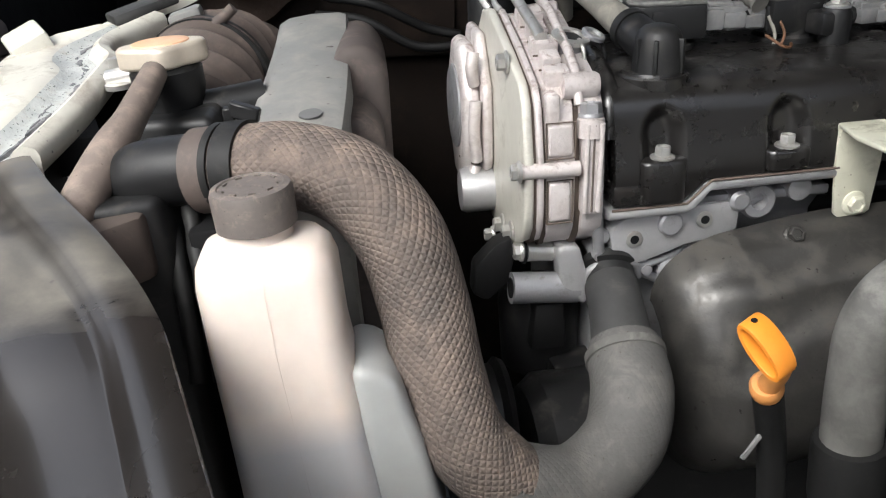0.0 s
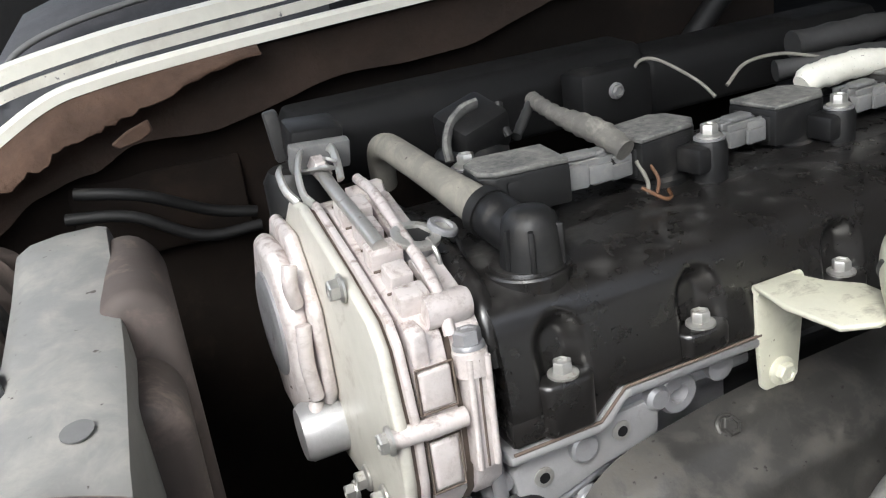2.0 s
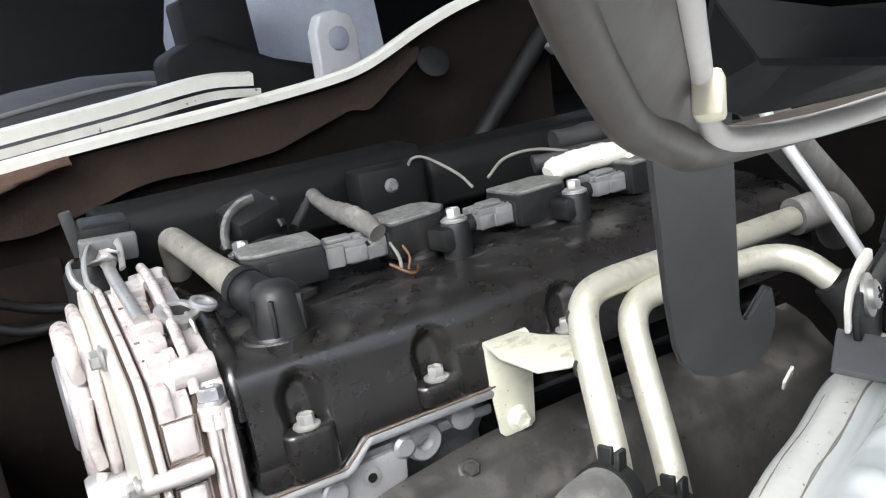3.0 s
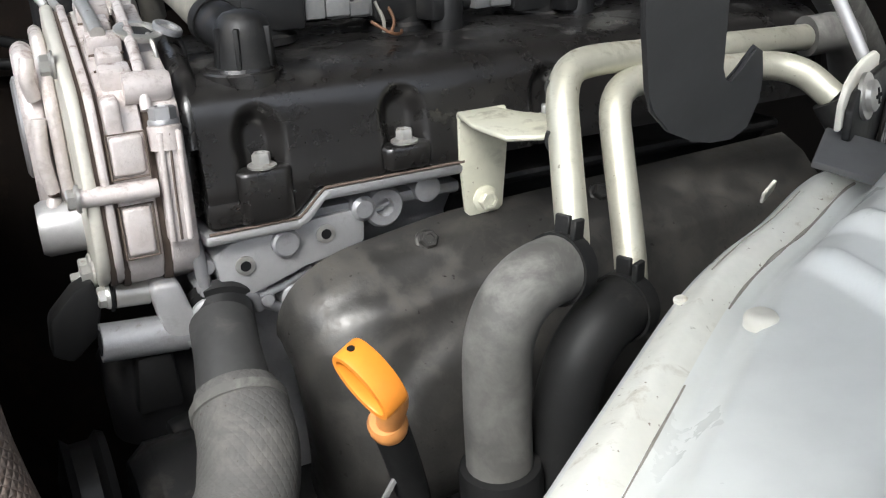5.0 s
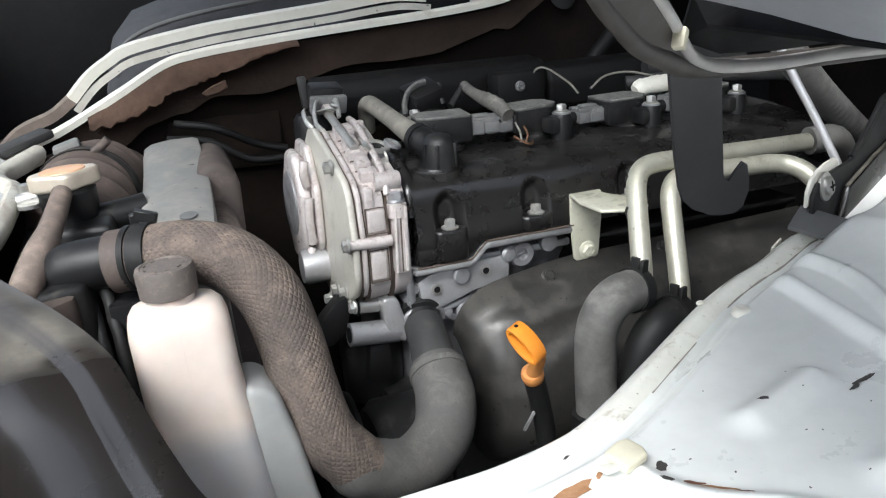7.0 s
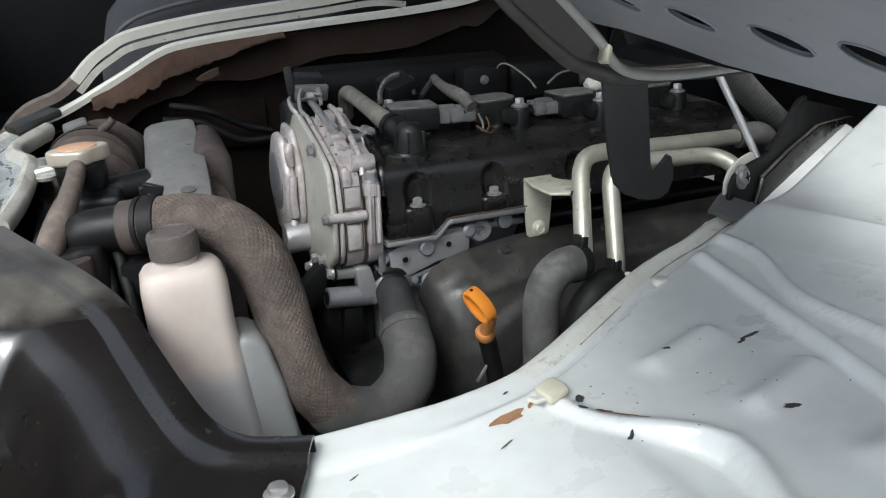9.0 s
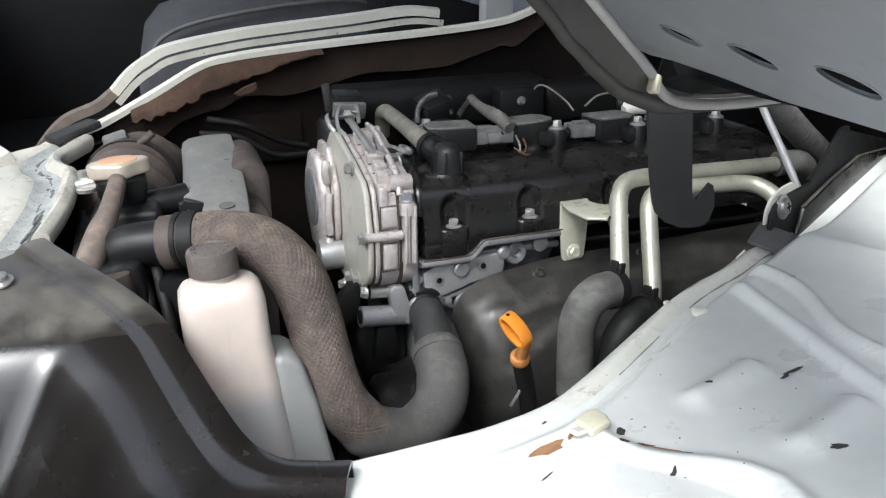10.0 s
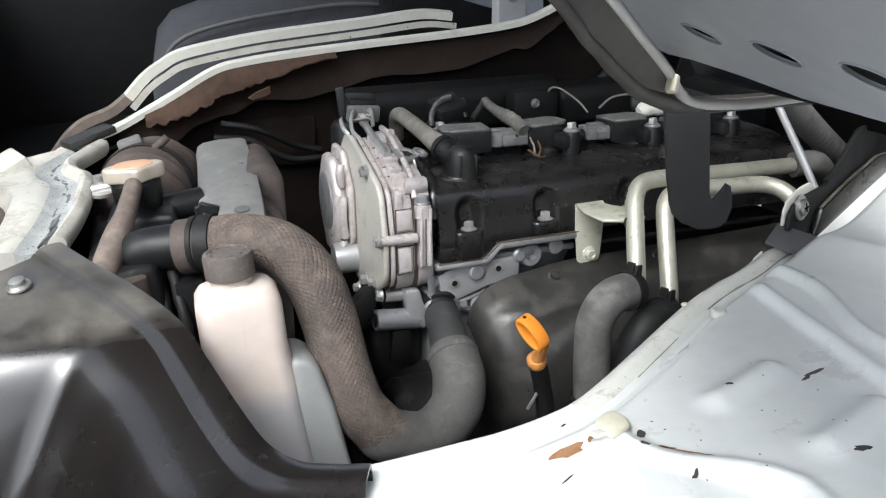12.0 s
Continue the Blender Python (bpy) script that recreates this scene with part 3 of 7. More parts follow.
def rims():
    solid("trim", swept(RIM, [(-0.005, -0.005), (-0.0055, 0.001), (-0.0035, 0.0035), (0.003, 0.0035), (0.005, 0.001), (0.005, -0.005)]), M_CREAM,
          "cream white painted flange round the engine opening", "body flange", kind="structure")
    r2 = [(-0.262, 0.85, 1.115), (-0.2334, 0.86, 1.141), (-0.214, 0.862, 1.162), (-0.192, 0.864, 1.178), (-0.160, 0.866, 1.188), (-0.138, 0.868, 1.2015), (-0.116, 0.87, 1.2215), (-0.095, 0.87, 1.234), (-0.068, 0.87, 1.245), (0.0, 0.87, 1.253), (0.054, 0.87, 1.256), (0.15, 0.87, 1.259), (0.22, 0.87, 1.262), (0.262, 0.87, 1.256)]
    seam = [(-0.006, -0.006), (-0.006, 0.004), (0.006, 0.006), (0.006, -0.006)]
    solid("trim", swept(r2[:6], seam), M_PIPEDUST, "brown dusty end of the seat box's outer seam", "body flange", kind="structure")
    solid("trim", swept(r2[5:], seam), M_CREAM, "cream white painted outer seam of the seat box", "body flange", kind="structure")
    r3 = [(p[0] + 0.003, p[1] - 0.006, p[2] - 0.0125) for p in r2[5:]]
    solid("trim", swept(r3, [(-0.0035, -0.0035), (-0.0035, 0.0035), (0.0035, 0.0035), (0.0035, -0.0035)]), M_RAIL, "dusty inner seam beside the opening", "body flange", kind="structure")
    # channel between the two seams, coloured near-black for its shade
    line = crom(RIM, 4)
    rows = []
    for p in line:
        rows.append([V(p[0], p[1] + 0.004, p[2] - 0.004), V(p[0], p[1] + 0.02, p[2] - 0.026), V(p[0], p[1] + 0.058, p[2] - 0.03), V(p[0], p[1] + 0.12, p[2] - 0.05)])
    solid("trim", grid(rows, 0.002), M_DARK, "gutter between the two flanges, its shade painted near-black", "body flange", kind="structure")


rims()


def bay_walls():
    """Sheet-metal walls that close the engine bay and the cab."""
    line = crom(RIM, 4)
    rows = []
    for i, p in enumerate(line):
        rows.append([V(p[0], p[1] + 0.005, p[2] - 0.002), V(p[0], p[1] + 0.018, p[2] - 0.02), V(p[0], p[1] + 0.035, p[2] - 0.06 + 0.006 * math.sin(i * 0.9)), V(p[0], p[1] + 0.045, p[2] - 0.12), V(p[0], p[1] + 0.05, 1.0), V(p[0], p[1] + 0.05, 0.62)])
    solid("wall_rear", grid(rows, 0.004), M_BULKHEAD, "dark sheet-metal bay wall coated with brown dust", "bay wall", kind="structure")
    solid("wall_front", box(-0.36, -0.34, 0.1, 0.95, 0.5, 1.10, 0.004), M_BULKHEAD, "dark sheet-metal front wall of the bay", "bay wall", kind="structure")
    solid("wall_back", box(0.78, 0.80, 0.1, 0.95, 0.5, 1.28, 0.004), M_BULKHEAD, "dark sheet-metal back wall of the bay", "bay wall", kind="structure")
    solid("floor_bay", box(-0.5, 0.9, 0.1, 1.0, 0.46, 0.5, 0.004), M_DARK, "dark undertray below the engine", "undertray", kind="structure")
    # cab; the ceiling, pillar and shelf are unseen, added to hold light back
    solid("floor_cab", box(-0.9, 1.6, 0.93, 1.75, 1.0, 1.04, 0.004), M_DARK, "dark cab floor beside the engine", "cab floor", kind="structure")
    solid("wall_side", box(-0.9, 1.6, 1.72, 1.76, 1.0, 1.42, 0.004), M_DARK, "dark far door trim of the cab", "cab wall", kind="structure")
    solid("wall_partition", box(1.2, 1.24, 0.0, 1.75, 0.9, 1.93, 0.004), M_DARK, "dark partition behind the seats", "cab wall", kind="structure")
    solid("ceiling", box(-0.40, 1.25, 0.02, 1.76, 1.93, 1.97, 0.004), M_LINING, "unseen pale grey cab headlining, sized to limit the light", "headlining", kind="structure")
    solid("wall_block_right", box(0.74, 0.86, -0.10, 0.30, 0.9, 1.95, 0.02, 3), M_DARK, "added unseen dark pillar that blocks light from the right", "cab wall", kind="structure")
    solid("wall_block_top", box(0.54, 1.2, 0.36, 0.95, 1.262, 1.28, 0.004), M_DARK, "added unseen dark panel that keeps light off the bay's right end", "cab wall", kind="structure")
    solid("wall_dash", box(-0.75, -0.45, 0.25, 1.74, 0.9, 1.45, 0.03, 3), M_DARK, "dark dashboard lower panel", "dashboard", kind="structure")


bay_walls()


# ---- engine ----
SCOOPS = (0.0, 0.0805, 0.175, 0.27)


def cam_cover_skin(prof):
    """The cover's skin along the engine, with an arched scoop pressed in above each front bolt."""
    ring = [(p[1], p[2]) for p in crom([(0, *q) for q in prof], 12)]
    ring += [(0.176 - 0.18 * k / 6, -0.0205) for k in range(1, 6)]
    xs = sorted({round(-0.030 + 0.005 * k, 4) for k in range(87)} | {round(c + 0.0009 * k, 4) for c in SCOOPS for k in range(-20, 21)})
    rows = []
    for x in xs:
        if x < -0.030:
            continue
        row = []
        for y, z in ring:
            dent = 0.0
            if y < 0.03 and z > -0.0204:
                for c in SCOOPS:
                    dx = abs(x - c)
                    sd = dx - 0.0128 if z < 0.008 else math.hypot(dx, (z - 0.008) * 0.8) - 0.0128
                    dent = max(dent, 0.0105 * (1 - smoothstep(-0.0085, 0.0030, sd)))
            dip = 0.0025 * math.exp(-((y - 0.09) / 0.03) ** 2) * (0.6 + 0.4 * math.sin(x * 60)) if z > 0.038 else 0.0
            row.append(V(x, y + dent, z - dip))
        rows.append(row)
    bm = grid(rows, close=True)
    bm.verts.ensure_lookup_table()
    n = len(ring)
    bm.faces.new(bm.verts[:n])
    bm.faces.new(bm.verts[-n:])
    return bm


def engine():
    e = thing("engine", ept(0.15, 0.1, -0.2), "four-cylinder engine with black cam cover and cast aluminium timing cover", "engine")
    # cam cover: front face, rounded shoulder and a dished top
    prof = [(-0.004, -0.0205), (-0.004, -0.012), (0.000, 0.012), (0.003, 0.024), (0.009, 0.032), (0.022, 0.037), (0.050, 0.041), (0.062, 0.042), (0.13, 0.042), (0.165, 0.036), (0.175, 0.020), (0.176, -0.0205)]
    bm = cam_cover_skin(prof)
    cover = part("cam_cover", eng(bm), M_VALVE, e, "satin black cam cover with dust", sharp=40)
    part("skirt", eng(prism([(-0.031, -0.034), (-0.031, -0.0195), (0.030, -0.0195), (0.019, -0.030), (0.015, -0.034)], -0.0040, 0.02, "y", 0.002, 2)), M_VALVE, cover)
    # sloping left end of the cover
    part("cover_end", eng(prism([(0.006, -0.030), (0.004, 0.012), (0.018, 0.030), (0.06, 0.040), (0.165, 0.034), (0.17, -0.03)], -0.040, -0.0305, "x", 0.004, 3)), M_VALVE, cover)
    # raised rib along the left edge of the cover
    part("rib", eng(tube([(-0.031, 0.008, 0.006), (-0.029, 0.016, 0.030), (-0.026, 0.045, 0.041), (-0.022, 0.09, 0.046), (-0.020, 0.15, 0.043)], 0.0065, 12, 6)), M_VALVE, cover)
    for x, top in ((0.0, 0.030), (0.0805, 0.034), (0.175, 0.034), (0.27, 0.034)):
        # ledge for the bolt and the arched rim of the scoop above it
        part("bolt_post", eng(prism([(x - 0.0155, 0.006), (x - 0.0150, -0.004), (x - 0.011, -0.0085), (x + 0.011, -0.0085), (x + 0.0150, -0.004), (x + 0.0155, 0.006)], -0.034, -0.0055, "z", 0.003, 3)) if x < 0.05 else eng(prism([(x - 0.0155, 0.006), (x - 0.0150, -0.004), (x - 0.011, -0.0085), (x + 0.011, -0.0085), (x + 0.0150, -0.004), (x + 0.0155, 0.006)], -0.0195, -0.0055, "z", 0.003, 3)), M_VALVE, cover)
        part("bolt", eng(hexhead(Matrix.Translation((x, -0.001, -0.0055)), 0.0050, 0.0075, 1.5)), M_STEEL, cover, "zinc flange bolt")
    # cylinder head below the cover with a machined flange
    headside = [(0.012, -0.20), (0.026, -0.10), (0.026, -0.060), (0.016, -0.046), (0.006, -0.043), (0.006, -0.0360), (0.17, -0.0360), (0.17, -0.20)]
    head = part("cylinder_head", eng(prism(headside, -0.036, 0.118, "x", 0.002, 2)), M_ALUDARK, e, "dirty cast aluminium cylinder head")
    # same head, blackened past the bracket where it lies in shade
    part("head_end", eng(prism([(y + 0.004, z - 0.003) for y, z in headside], 0.1185, 0.38, "x", 0.004, 2)), M_BLACK, head, "far end of the head, painted black for the shade behind the pipes")
    flange = [(-0.028, -0.066), (-0.030, -0.050), (-0.020, -0.045), (0.004, -0.0425), (0.028, -0.0405), (0.053, -0.0395), (0.056, -0.046), (0.055, -0.060), (0.040, -0.064), (0.020, -0.067), (0.002, -0.073), (-0.014, -0.077), (-0.024, -0.075)]
    plate = part("mounting_plate", eng(prism(flange, 0.003, 0.026, "y", 0.002, 2)), M_ALUPLATE, head, "machined mounting flange with two threaded holes")
    for x, z in ((-0.014, -0.0585), (0.032, -0.050)):
        part("threaded_hole", eng(lathe([(0.0054, 0), (0.0054, 0.0008), (0.0030, 0.0013), (0.0024, 0.0013), (0, 0.0013)], pose(x, 0.0026, z, 90, 0, 0), 20)), M_STEEL, plate)
        # black disc on the uncut plate, painting the depth of the hole
        part("hole_shade", eng(lathe([(0.0029, 0.0), (0.0029, 0.0015), (0, 0.0015)], pose(x, 0.0026, z, 90, 0, 0), 16)), M_DARK, plate)
    part("plug", eng(lathe([(0.008, 0), (0.008, 0.003), (0.0065, 0.0042), (0, 0.0042)], pose(0.009, 0.003, -0.050, 90, 0, 0), 24)), M_ALUDARK, plate)
    boss = part("boss", eng(lathe([(0.012, -0.012), (0.012, 0.004), (0.0105, 0.006), (0.0055, 0.006), (0.0048, 0.003), (0.0046, -0.002), (0, -0.002)], pose(0.068, 0.008, -0.042, 90, 0, 0), 26)), M_ALUDARK, head, "round machined boss")
    part("boss", eng(lathe([(0.0075, -0.012), (0.0072, 0.004), (0.005, 0.006), (0, 0.0062)], pose(0.055, 0.006, -0.040, 90, 0, 0), 20)), M_ALUDARK, head)
    part("boss", eng(lathe([(0.0085, -0.012), (0.008, 0.004), (0.006, 0.005), (0, 0.005)], pose(0.095, 0.006, -0.036, 90, 0, 0), 20)), M_ALUDARK, head)
    for x, z, r in ((-0.027, -0.083, 0.007), (-0.026, -0.098, 0.008), (0.012, -0.087, 0.007), (0.036, -0.079, 0.006), (-0.003, -0.083, 0.005)):
        part("cast_boss", eng(lathe([(r, -0.012), (r * 0.95, 0.0), (r * 0.7, 0.0025), (0, 0.003)], pose(x, 0.008, z, 90, 0, 0), 18)), M_ALUDARK, head)
    part("bolt", eng(hexhead(pose(0.011, 0.002, -0.100, 90, 0, 0), 0.0065, 0.007)), M_ALUDARK, head)
    part("flange", eng(prism([(0.012, -0.0335), (-0.003, -0.0290), (-0.006, -0.0275), (-0.006, -0.0222), (0.16, -0.0222), (0.16, -0.0355), (0.02, -0.036)], 0.031, 0.115, "x", 0.0015, 2)), M_ALUDARK, head, "cast aluminium flange")
    part("flange", eng(prism([(0.012, -0.0450), (-0.003, -0.0420), (-0.006, -0.0405), (-0.006, -0.0357), (0.06, -0.0357), (0.06, -0.045)], -0.034, 0.017, "x", 0.0015, 2)), M_ALUPLATE, head)
    part("flange_step", eng(prism([(0.014, -0.0405), (0.014, -0.0360), (0.020, -0.0325), (0.030, -0.0225), (0.035, -0.0225), (0.035, -0.0275), (0.031, -0.0280), (0.021, -0.0385)], -0.0062, 0.02, "y", 0.0015, 2)), M_ALUPLATE, head)
    part("cover_gasket", eng(tube([(-0.032, -0.0055, -0.0350), (0.016, -0.0055, -0.0350), (0.031, -0.0055, -0.0213), (0.115, -0.0055, -0.0213)], 0.0009, 8, 1)), M_GASKETSHADE, head, "brown gasket line")
    # timing cover: a flat plate, a groove, and a cast body with pads, a cross rib and a bolt column
    side = [(0.016, -0.058), (0.004, -0.052), (-0.004, -0.042), (-0.007, -0.03), (-0.007, 0.0), (0.002, 0.034), (0.012, 0.044), (0.05, 0.055), (0.115, 0.070), (0.138, 0.067), (0.160, 0.050), (0.176, 0.02), (0.178, -0.07), (0.11, -0.078), (0.05, -0.072), (0.026, -0.064)]
    def inset(d, low=0.0):
        return [(a + d if a < 0.1 else a - d, max(b - d, low) if low else b - d) for a, b in side]
    timing = part("timing_cover", sheared(prism(side, -0.0865, -0.0805, "x", 0.0022, 3)), M_ALUFLAT, e, "grey-green aluminium timing cover plate with a flat face", sharp=35)
    # dark joints, web and thin lines: grime plus shadow lines put into colour
    part("plate_joint", sheared(prism(inset(0.0035), -0.0812, -0.0778, "x", 0.0004, 1)), M_GASKETSHADE, timing, "brown sealant and painted shade in the joint of the plate")
    part("front_flange", sheared(prism(inset(0.0006), -0.0785, -0.0742, "x", 0.0016, 2)), M_ALU, timing, "pinkish cast aluminium flange")
    part("flange_joint", sheared(prism(inset(0.0062), -0.0748, -0.0712, "x", 0.0004, 1)), M_GASKETSHADE, timing)
    part("cover_body", sheared(prism(inset(0.0042), -0.0722, -0.0545, "x", 0.0018, 2)), M_ALU, timing, "pinkish cast aluminium body")
    part("web", sheared(prism(inset(0.0078), -0.0550, -0.0500, "x", 0.0006, 1)), M_GASKETSHADE, timing)
    part("back_flange", sheared(prism(inset(0.0034), -0.0505, -0.0365, "x", 0.0018, 2)), M_ALU, timing)
    # raised cast pads; the upper pair step in width
    for x0, x1, z0, z1, y in ((-0.0712, -0.0575, -0.0385, -0.0135, -0.0052), (-0.0718, -0.0562, 0.0020, 0.0215, -0.0046), (-0.0718, -0.0635, 0.0205, 0.0380, 0.0000)):
        part("cast_pad", sheared(prism([(x0, z0), (x1, z0), (x1, z1), (x0, z1)], y, 0.02, "y", 0.0022, 3)), M_ALU, timing)
    for x0, x1, z0, z1, y in ((-0.0722, -0.0565, -0.0395, -0.0125, -0.0040), (-0.0726, -0.0550, 0.0008, 0.0225, -0.0034)):
        part("grime_line", sheared(tube([(x0, y, z0), (x0, y, z1), (x1, y, z1), (x1, y, z0), (x0, y, z0)], 0.0007, 6, 1)), M_GASKETSHADE, timing, "brown grime and painted shade round a cast pad")
    part("cross_rib", sheared(tube([(-0.0895, -0.0050, -0.0045), (-0.070, -0.0056, -0.0050), (-0.053, -0.0052, -0.0055)], 0.0046, 16, 3)), M_ALU, timing)
    part("bolt", sheared(hexhead(pose(-0.0885, -0.0050, -0.0045, 0, -90, 0), 0.0052, 0.006, 1.3)), M_STEEL, timing, "zinc flange bolt")
    # bolt column with two ridges and its dull bolt
    part("bolt_column", sheared(prism([(-0.0515, -0.0350), (-0.0395, -0.0350), (-0.0385, 0.022), (-0.0505, 0.022)], -0.0075, 0.02, "y", 0.0018, 2)), M_ALU, timing)
    for x in (-0.0498, -0.0412):
        part("cast_rib", sheared(tube([(x, -0.0078, -0.033), (x + 0.0005, -0.0080, -0.005), (x + 0.0015, -0.0066, 0.021)], 0.0017, 10, 4)), M_ALU, timing)
    part("grime_line", sheared(tube([(-0.0455, -0.0078, -0.033), (-0.0450, -0.0078, 0.0), (-0.0442, -0.0076, 0.0205)], 0.0006, 6, 4)), M_GASKETSHADE, timing)
    part("column_seat", sheared(lathe([(0.0082, -0.012), (0.0082, -0.001), (0.0070, 0.0), (0, 0.0)], along((-0.0450, 0.0005, 0.0235), (-0.0445, 0.004, 0.05)), 22)), M_ALU, timing)
    part("bolt", sheared(hexhead(along((-0.0450, 0.0005, 0.0235), (-0.0445, 0.004, 0.05)), 0.0066, 0.0085, 1.15)), M_ALUDARK, timing, "dull hex bolt head")
    # round boss that sticks out behind the column
    part("boss", sheared(lathe([(0.0078, 0), (0.0078, 0.020), (0.0066, 0.022), (0, 0.022)], along((-0.060, 0.012, 0.040), (-0.03, 0.012, 0.039)), 22)), M_ALU, timing)
    part("boss", sheared(lathe([(0.0088, 0), (0.0088, 0.018), (0.0072, 0.0205), (0, 0.0205)], along((-0.055, 0.128, 0.060), (-0.03, 0.120, 0.064)), 22)), M_ALU, timing)
    for x, y, z in ((-0.087, 0.042, 0.050), (-0.087, 0.030, -0.0565), (-0.087, 0.062, -0.064)):
        part("bolt", sheared(hexhead(pose(x, y, z, 0, -90, 0), 0.0052, 0.007, 1.35)), M_STEEL, timing, "zinc flange bolt")
    # stepped castings and a ridge along the top of the cover
    for y0, y1, z, w in ((0.014, 0.026, 0.0455, 0.0075), (0.029, 0.043, 0.0505, 0.0060), (0.047, 0.060, 0.0560, 0.0085), (0.066, 0.082, 0.0610, 0.0062), (0.088, 0.104, 0.0665, 0.0085)):
        part("cast_step", sheared(moved(box(-w, w, -(y1 - y0) / 2, (y1 - y0) / 2, -0.012, 0.0045, 0.0018), pose(-0.0620, (y0 + y1) / 2, z, 14, 0, 0))), M_ALU, timing)
        part("grime_line", sheared(tube([(-0.0705, y1 + 0.0012, z + 0.0012), (-0.0535, y1 + 0.0012, z + 0.0012)], 0.0007, 6, 1)), M_GASKETSHADE, timing)
    part("cast_rib", sheared(tube([(-0.0515, 0.004, 0.030), (-0.051, 0.012, 0.044), (-0.050, 0.03, 0.0520), (-0.049, 0.06, 0.0600), (-0.048, 0.10, 0.0705), (-0.048, 0.13, 0.072)], 0.0030, 10, 5)), M_ALU, timing)
    # cam-drive cover: an eight-sided dome with a flange, ridges and a round foot
    octo = []
    for k in range(8):
        a = radians(22.5 + 45 * k)
        octo.append((0.145 + 0.050 * math.cos(a) / math.cos(radians(22.5)), -0.006 + 0.060 * math.sin(a) / math.cos(radians(22.5))))
    dome = part("cam_drive_cover", sheared(prism(octo, -0.0945, -0.0868, "x", 0.004, 4)), M_ALU, timing, "bright cast aluminium cam drive cover")
    part("dome", sheared(prism([(0.145 + (y - 0.145) * 0.86, -0.006 + (z + 0.006) * 0.87) for y, z in octo], -0.1065, -0.0940, "x", 0.007, 5)), M_ALU, dome)
    part("dome_face", sheared(lathe([(0.030, 0), (0.030, 0.0015), (0.027, 0.003), (0.012, 0.003), (0.010, 0.0018), (0, 0.0018)], pose(-0.1065, 0.145, -0.002, 0, -90, 0), 36)), M_ALUDARK, dome, "duller round middle")
    for z0, z1, y in ((0.022, 0.044, 0.104), (-0.030, 0.012, 0.0985), (-0.052, -0.036, 0.105)):
        part("ridge", sheared(tube([(-0.0985, y, z0), (-0.1005, y - 0.002, (z0 + z1) / 2), (-0.0985, y, z1)], 0.0042, 12, 5)), M_ALU, dome)
    # dark tube drawn as the shadow line over the foot
    part("groove_shade", sheared(tube([(-0.0955, 0.104, -0.034), (-0.1000, 0.106, -0.034), (-0.1060, 0.130, -0.036)], 0.0012, 8, 4)), M_GASKETSHADE, dome, "dark line painting a groove's shade above the foot")
    part("foot", sheared(lathe([(0.0165, 0), (0.0165, 0.020), (0.0145, 0.0235), (0, 0.024)], pose(-0.0865, 0.108, -0.054, 0, -90, 0), 28)), M_ALUPLATE, dome, "round machined foot")
    part("stud", sheared(hexhead(pose(-0.092, 0.070, -0.074, 0, -90, 0), 0.0045, 0.007, 1.2)), M_STEEL, dome)
    # thermostat housing below
    th = part("thermostat_housing", eng(tube([(-0.0905, 0.014, -0.0885), (-0.047, 0.014, -0.0930)], 0.0102, 26, 2)), M_ALUDARK, e, "bluish cast aluminium thermostat housing")
    # dark disc on the closed end, in place of the bore's shade
    part("bore_shade", eng(lathe([(0.0068, 0), (0.0068, 0.0006), (0, 0.0006)], along((-0.0904, 0.014, -0.0885), (-0.12, 0.014, -0.0855)), 20)), M_DARK, th)
    part("housing_plate", eng(prism([(-0.0590, -0.088), (-0.0450, -0.102), (-0.0410, -0.096), (-0.0430, -0.080), (-0.0485, -0.0605), (-0.0610, -0.0590), (-0.0630, -0.064)], 0.004, 0.024, "y", 0.0028, 3)), M_ALUPLATE, th, "machined lug of the housing")
    part("stud", eng(tube([(-0.0790, 0.020, -0.0665), (-0.0620, 0.020, -0.0680)], 0.0068, 18, 2)), M_STEEL, th, "bright steel spacer")
    part("washer", eng(lathe([(0.0082, 0), (0.0082, 0.0016), (0, 0.0016)], along((-0.0800, 0.020, -0.0664), (-0.10, 0.020, -0.0650)), 22)), M_DARK, th)
    part("bolt", eng(hexhead(along((-0.0815, 0.020, -0.0663), (-0.10, 0.020, -0.0650)), 0.0056, 0.006, 1.2)), M_STEEL, th, "bright zinc bolt head")
    part("bracket_arm", eng(prism([(-0.112, -0.074), (-0.098, -0.060), (-0.088, -0.056), (-0.086, -0.072), (-0.090, -0.088), (-0.104, -0.100), (-0.114, -0.094)], 0.020, 0.036, "y", 0.003, 2)), M_DUCT, th, "black arm beside the housing")
    part("housing_body", eng(lathe([(0.026, -0.06), (0.028, -0.012), (0.024, -0.004), (0, -0.002)], pose(-0.064, 0.044, -0.100, 0, 0, 0), 26)), M_BLACK, th)
    part("rib", eng(prism([(-0.079, -0.135), (-0.075, -0.101), (-0.056, -0.101), (-0.054, -0.135)], 0.010, 0.03, "y", 0.003, 2)), M_DUCT, th)
    neck = part("outlet_neck", eng(lathe([(0.0190, 0), (0.0190, 0.005), (0.0162, 0.007), (0.0160, 0.03), (0, 0.03)], along((-0.026, 0.016, -0.0790), (-0.031, -0.012, -0.100)), 26)), M_BLACK, th)
    part("neck_flange", eng(tube([(-0.045, 0.010, -0.092), (-0.041, 0.006, -0.079), (-0.028, 0.004, -0.0725), (-0.012, 0.006, -0.077), (-0.007, 0.010, -0.088)], 0.0030, 12, 5)), M_ALUDARK, neck, "cast rim round the outlet")
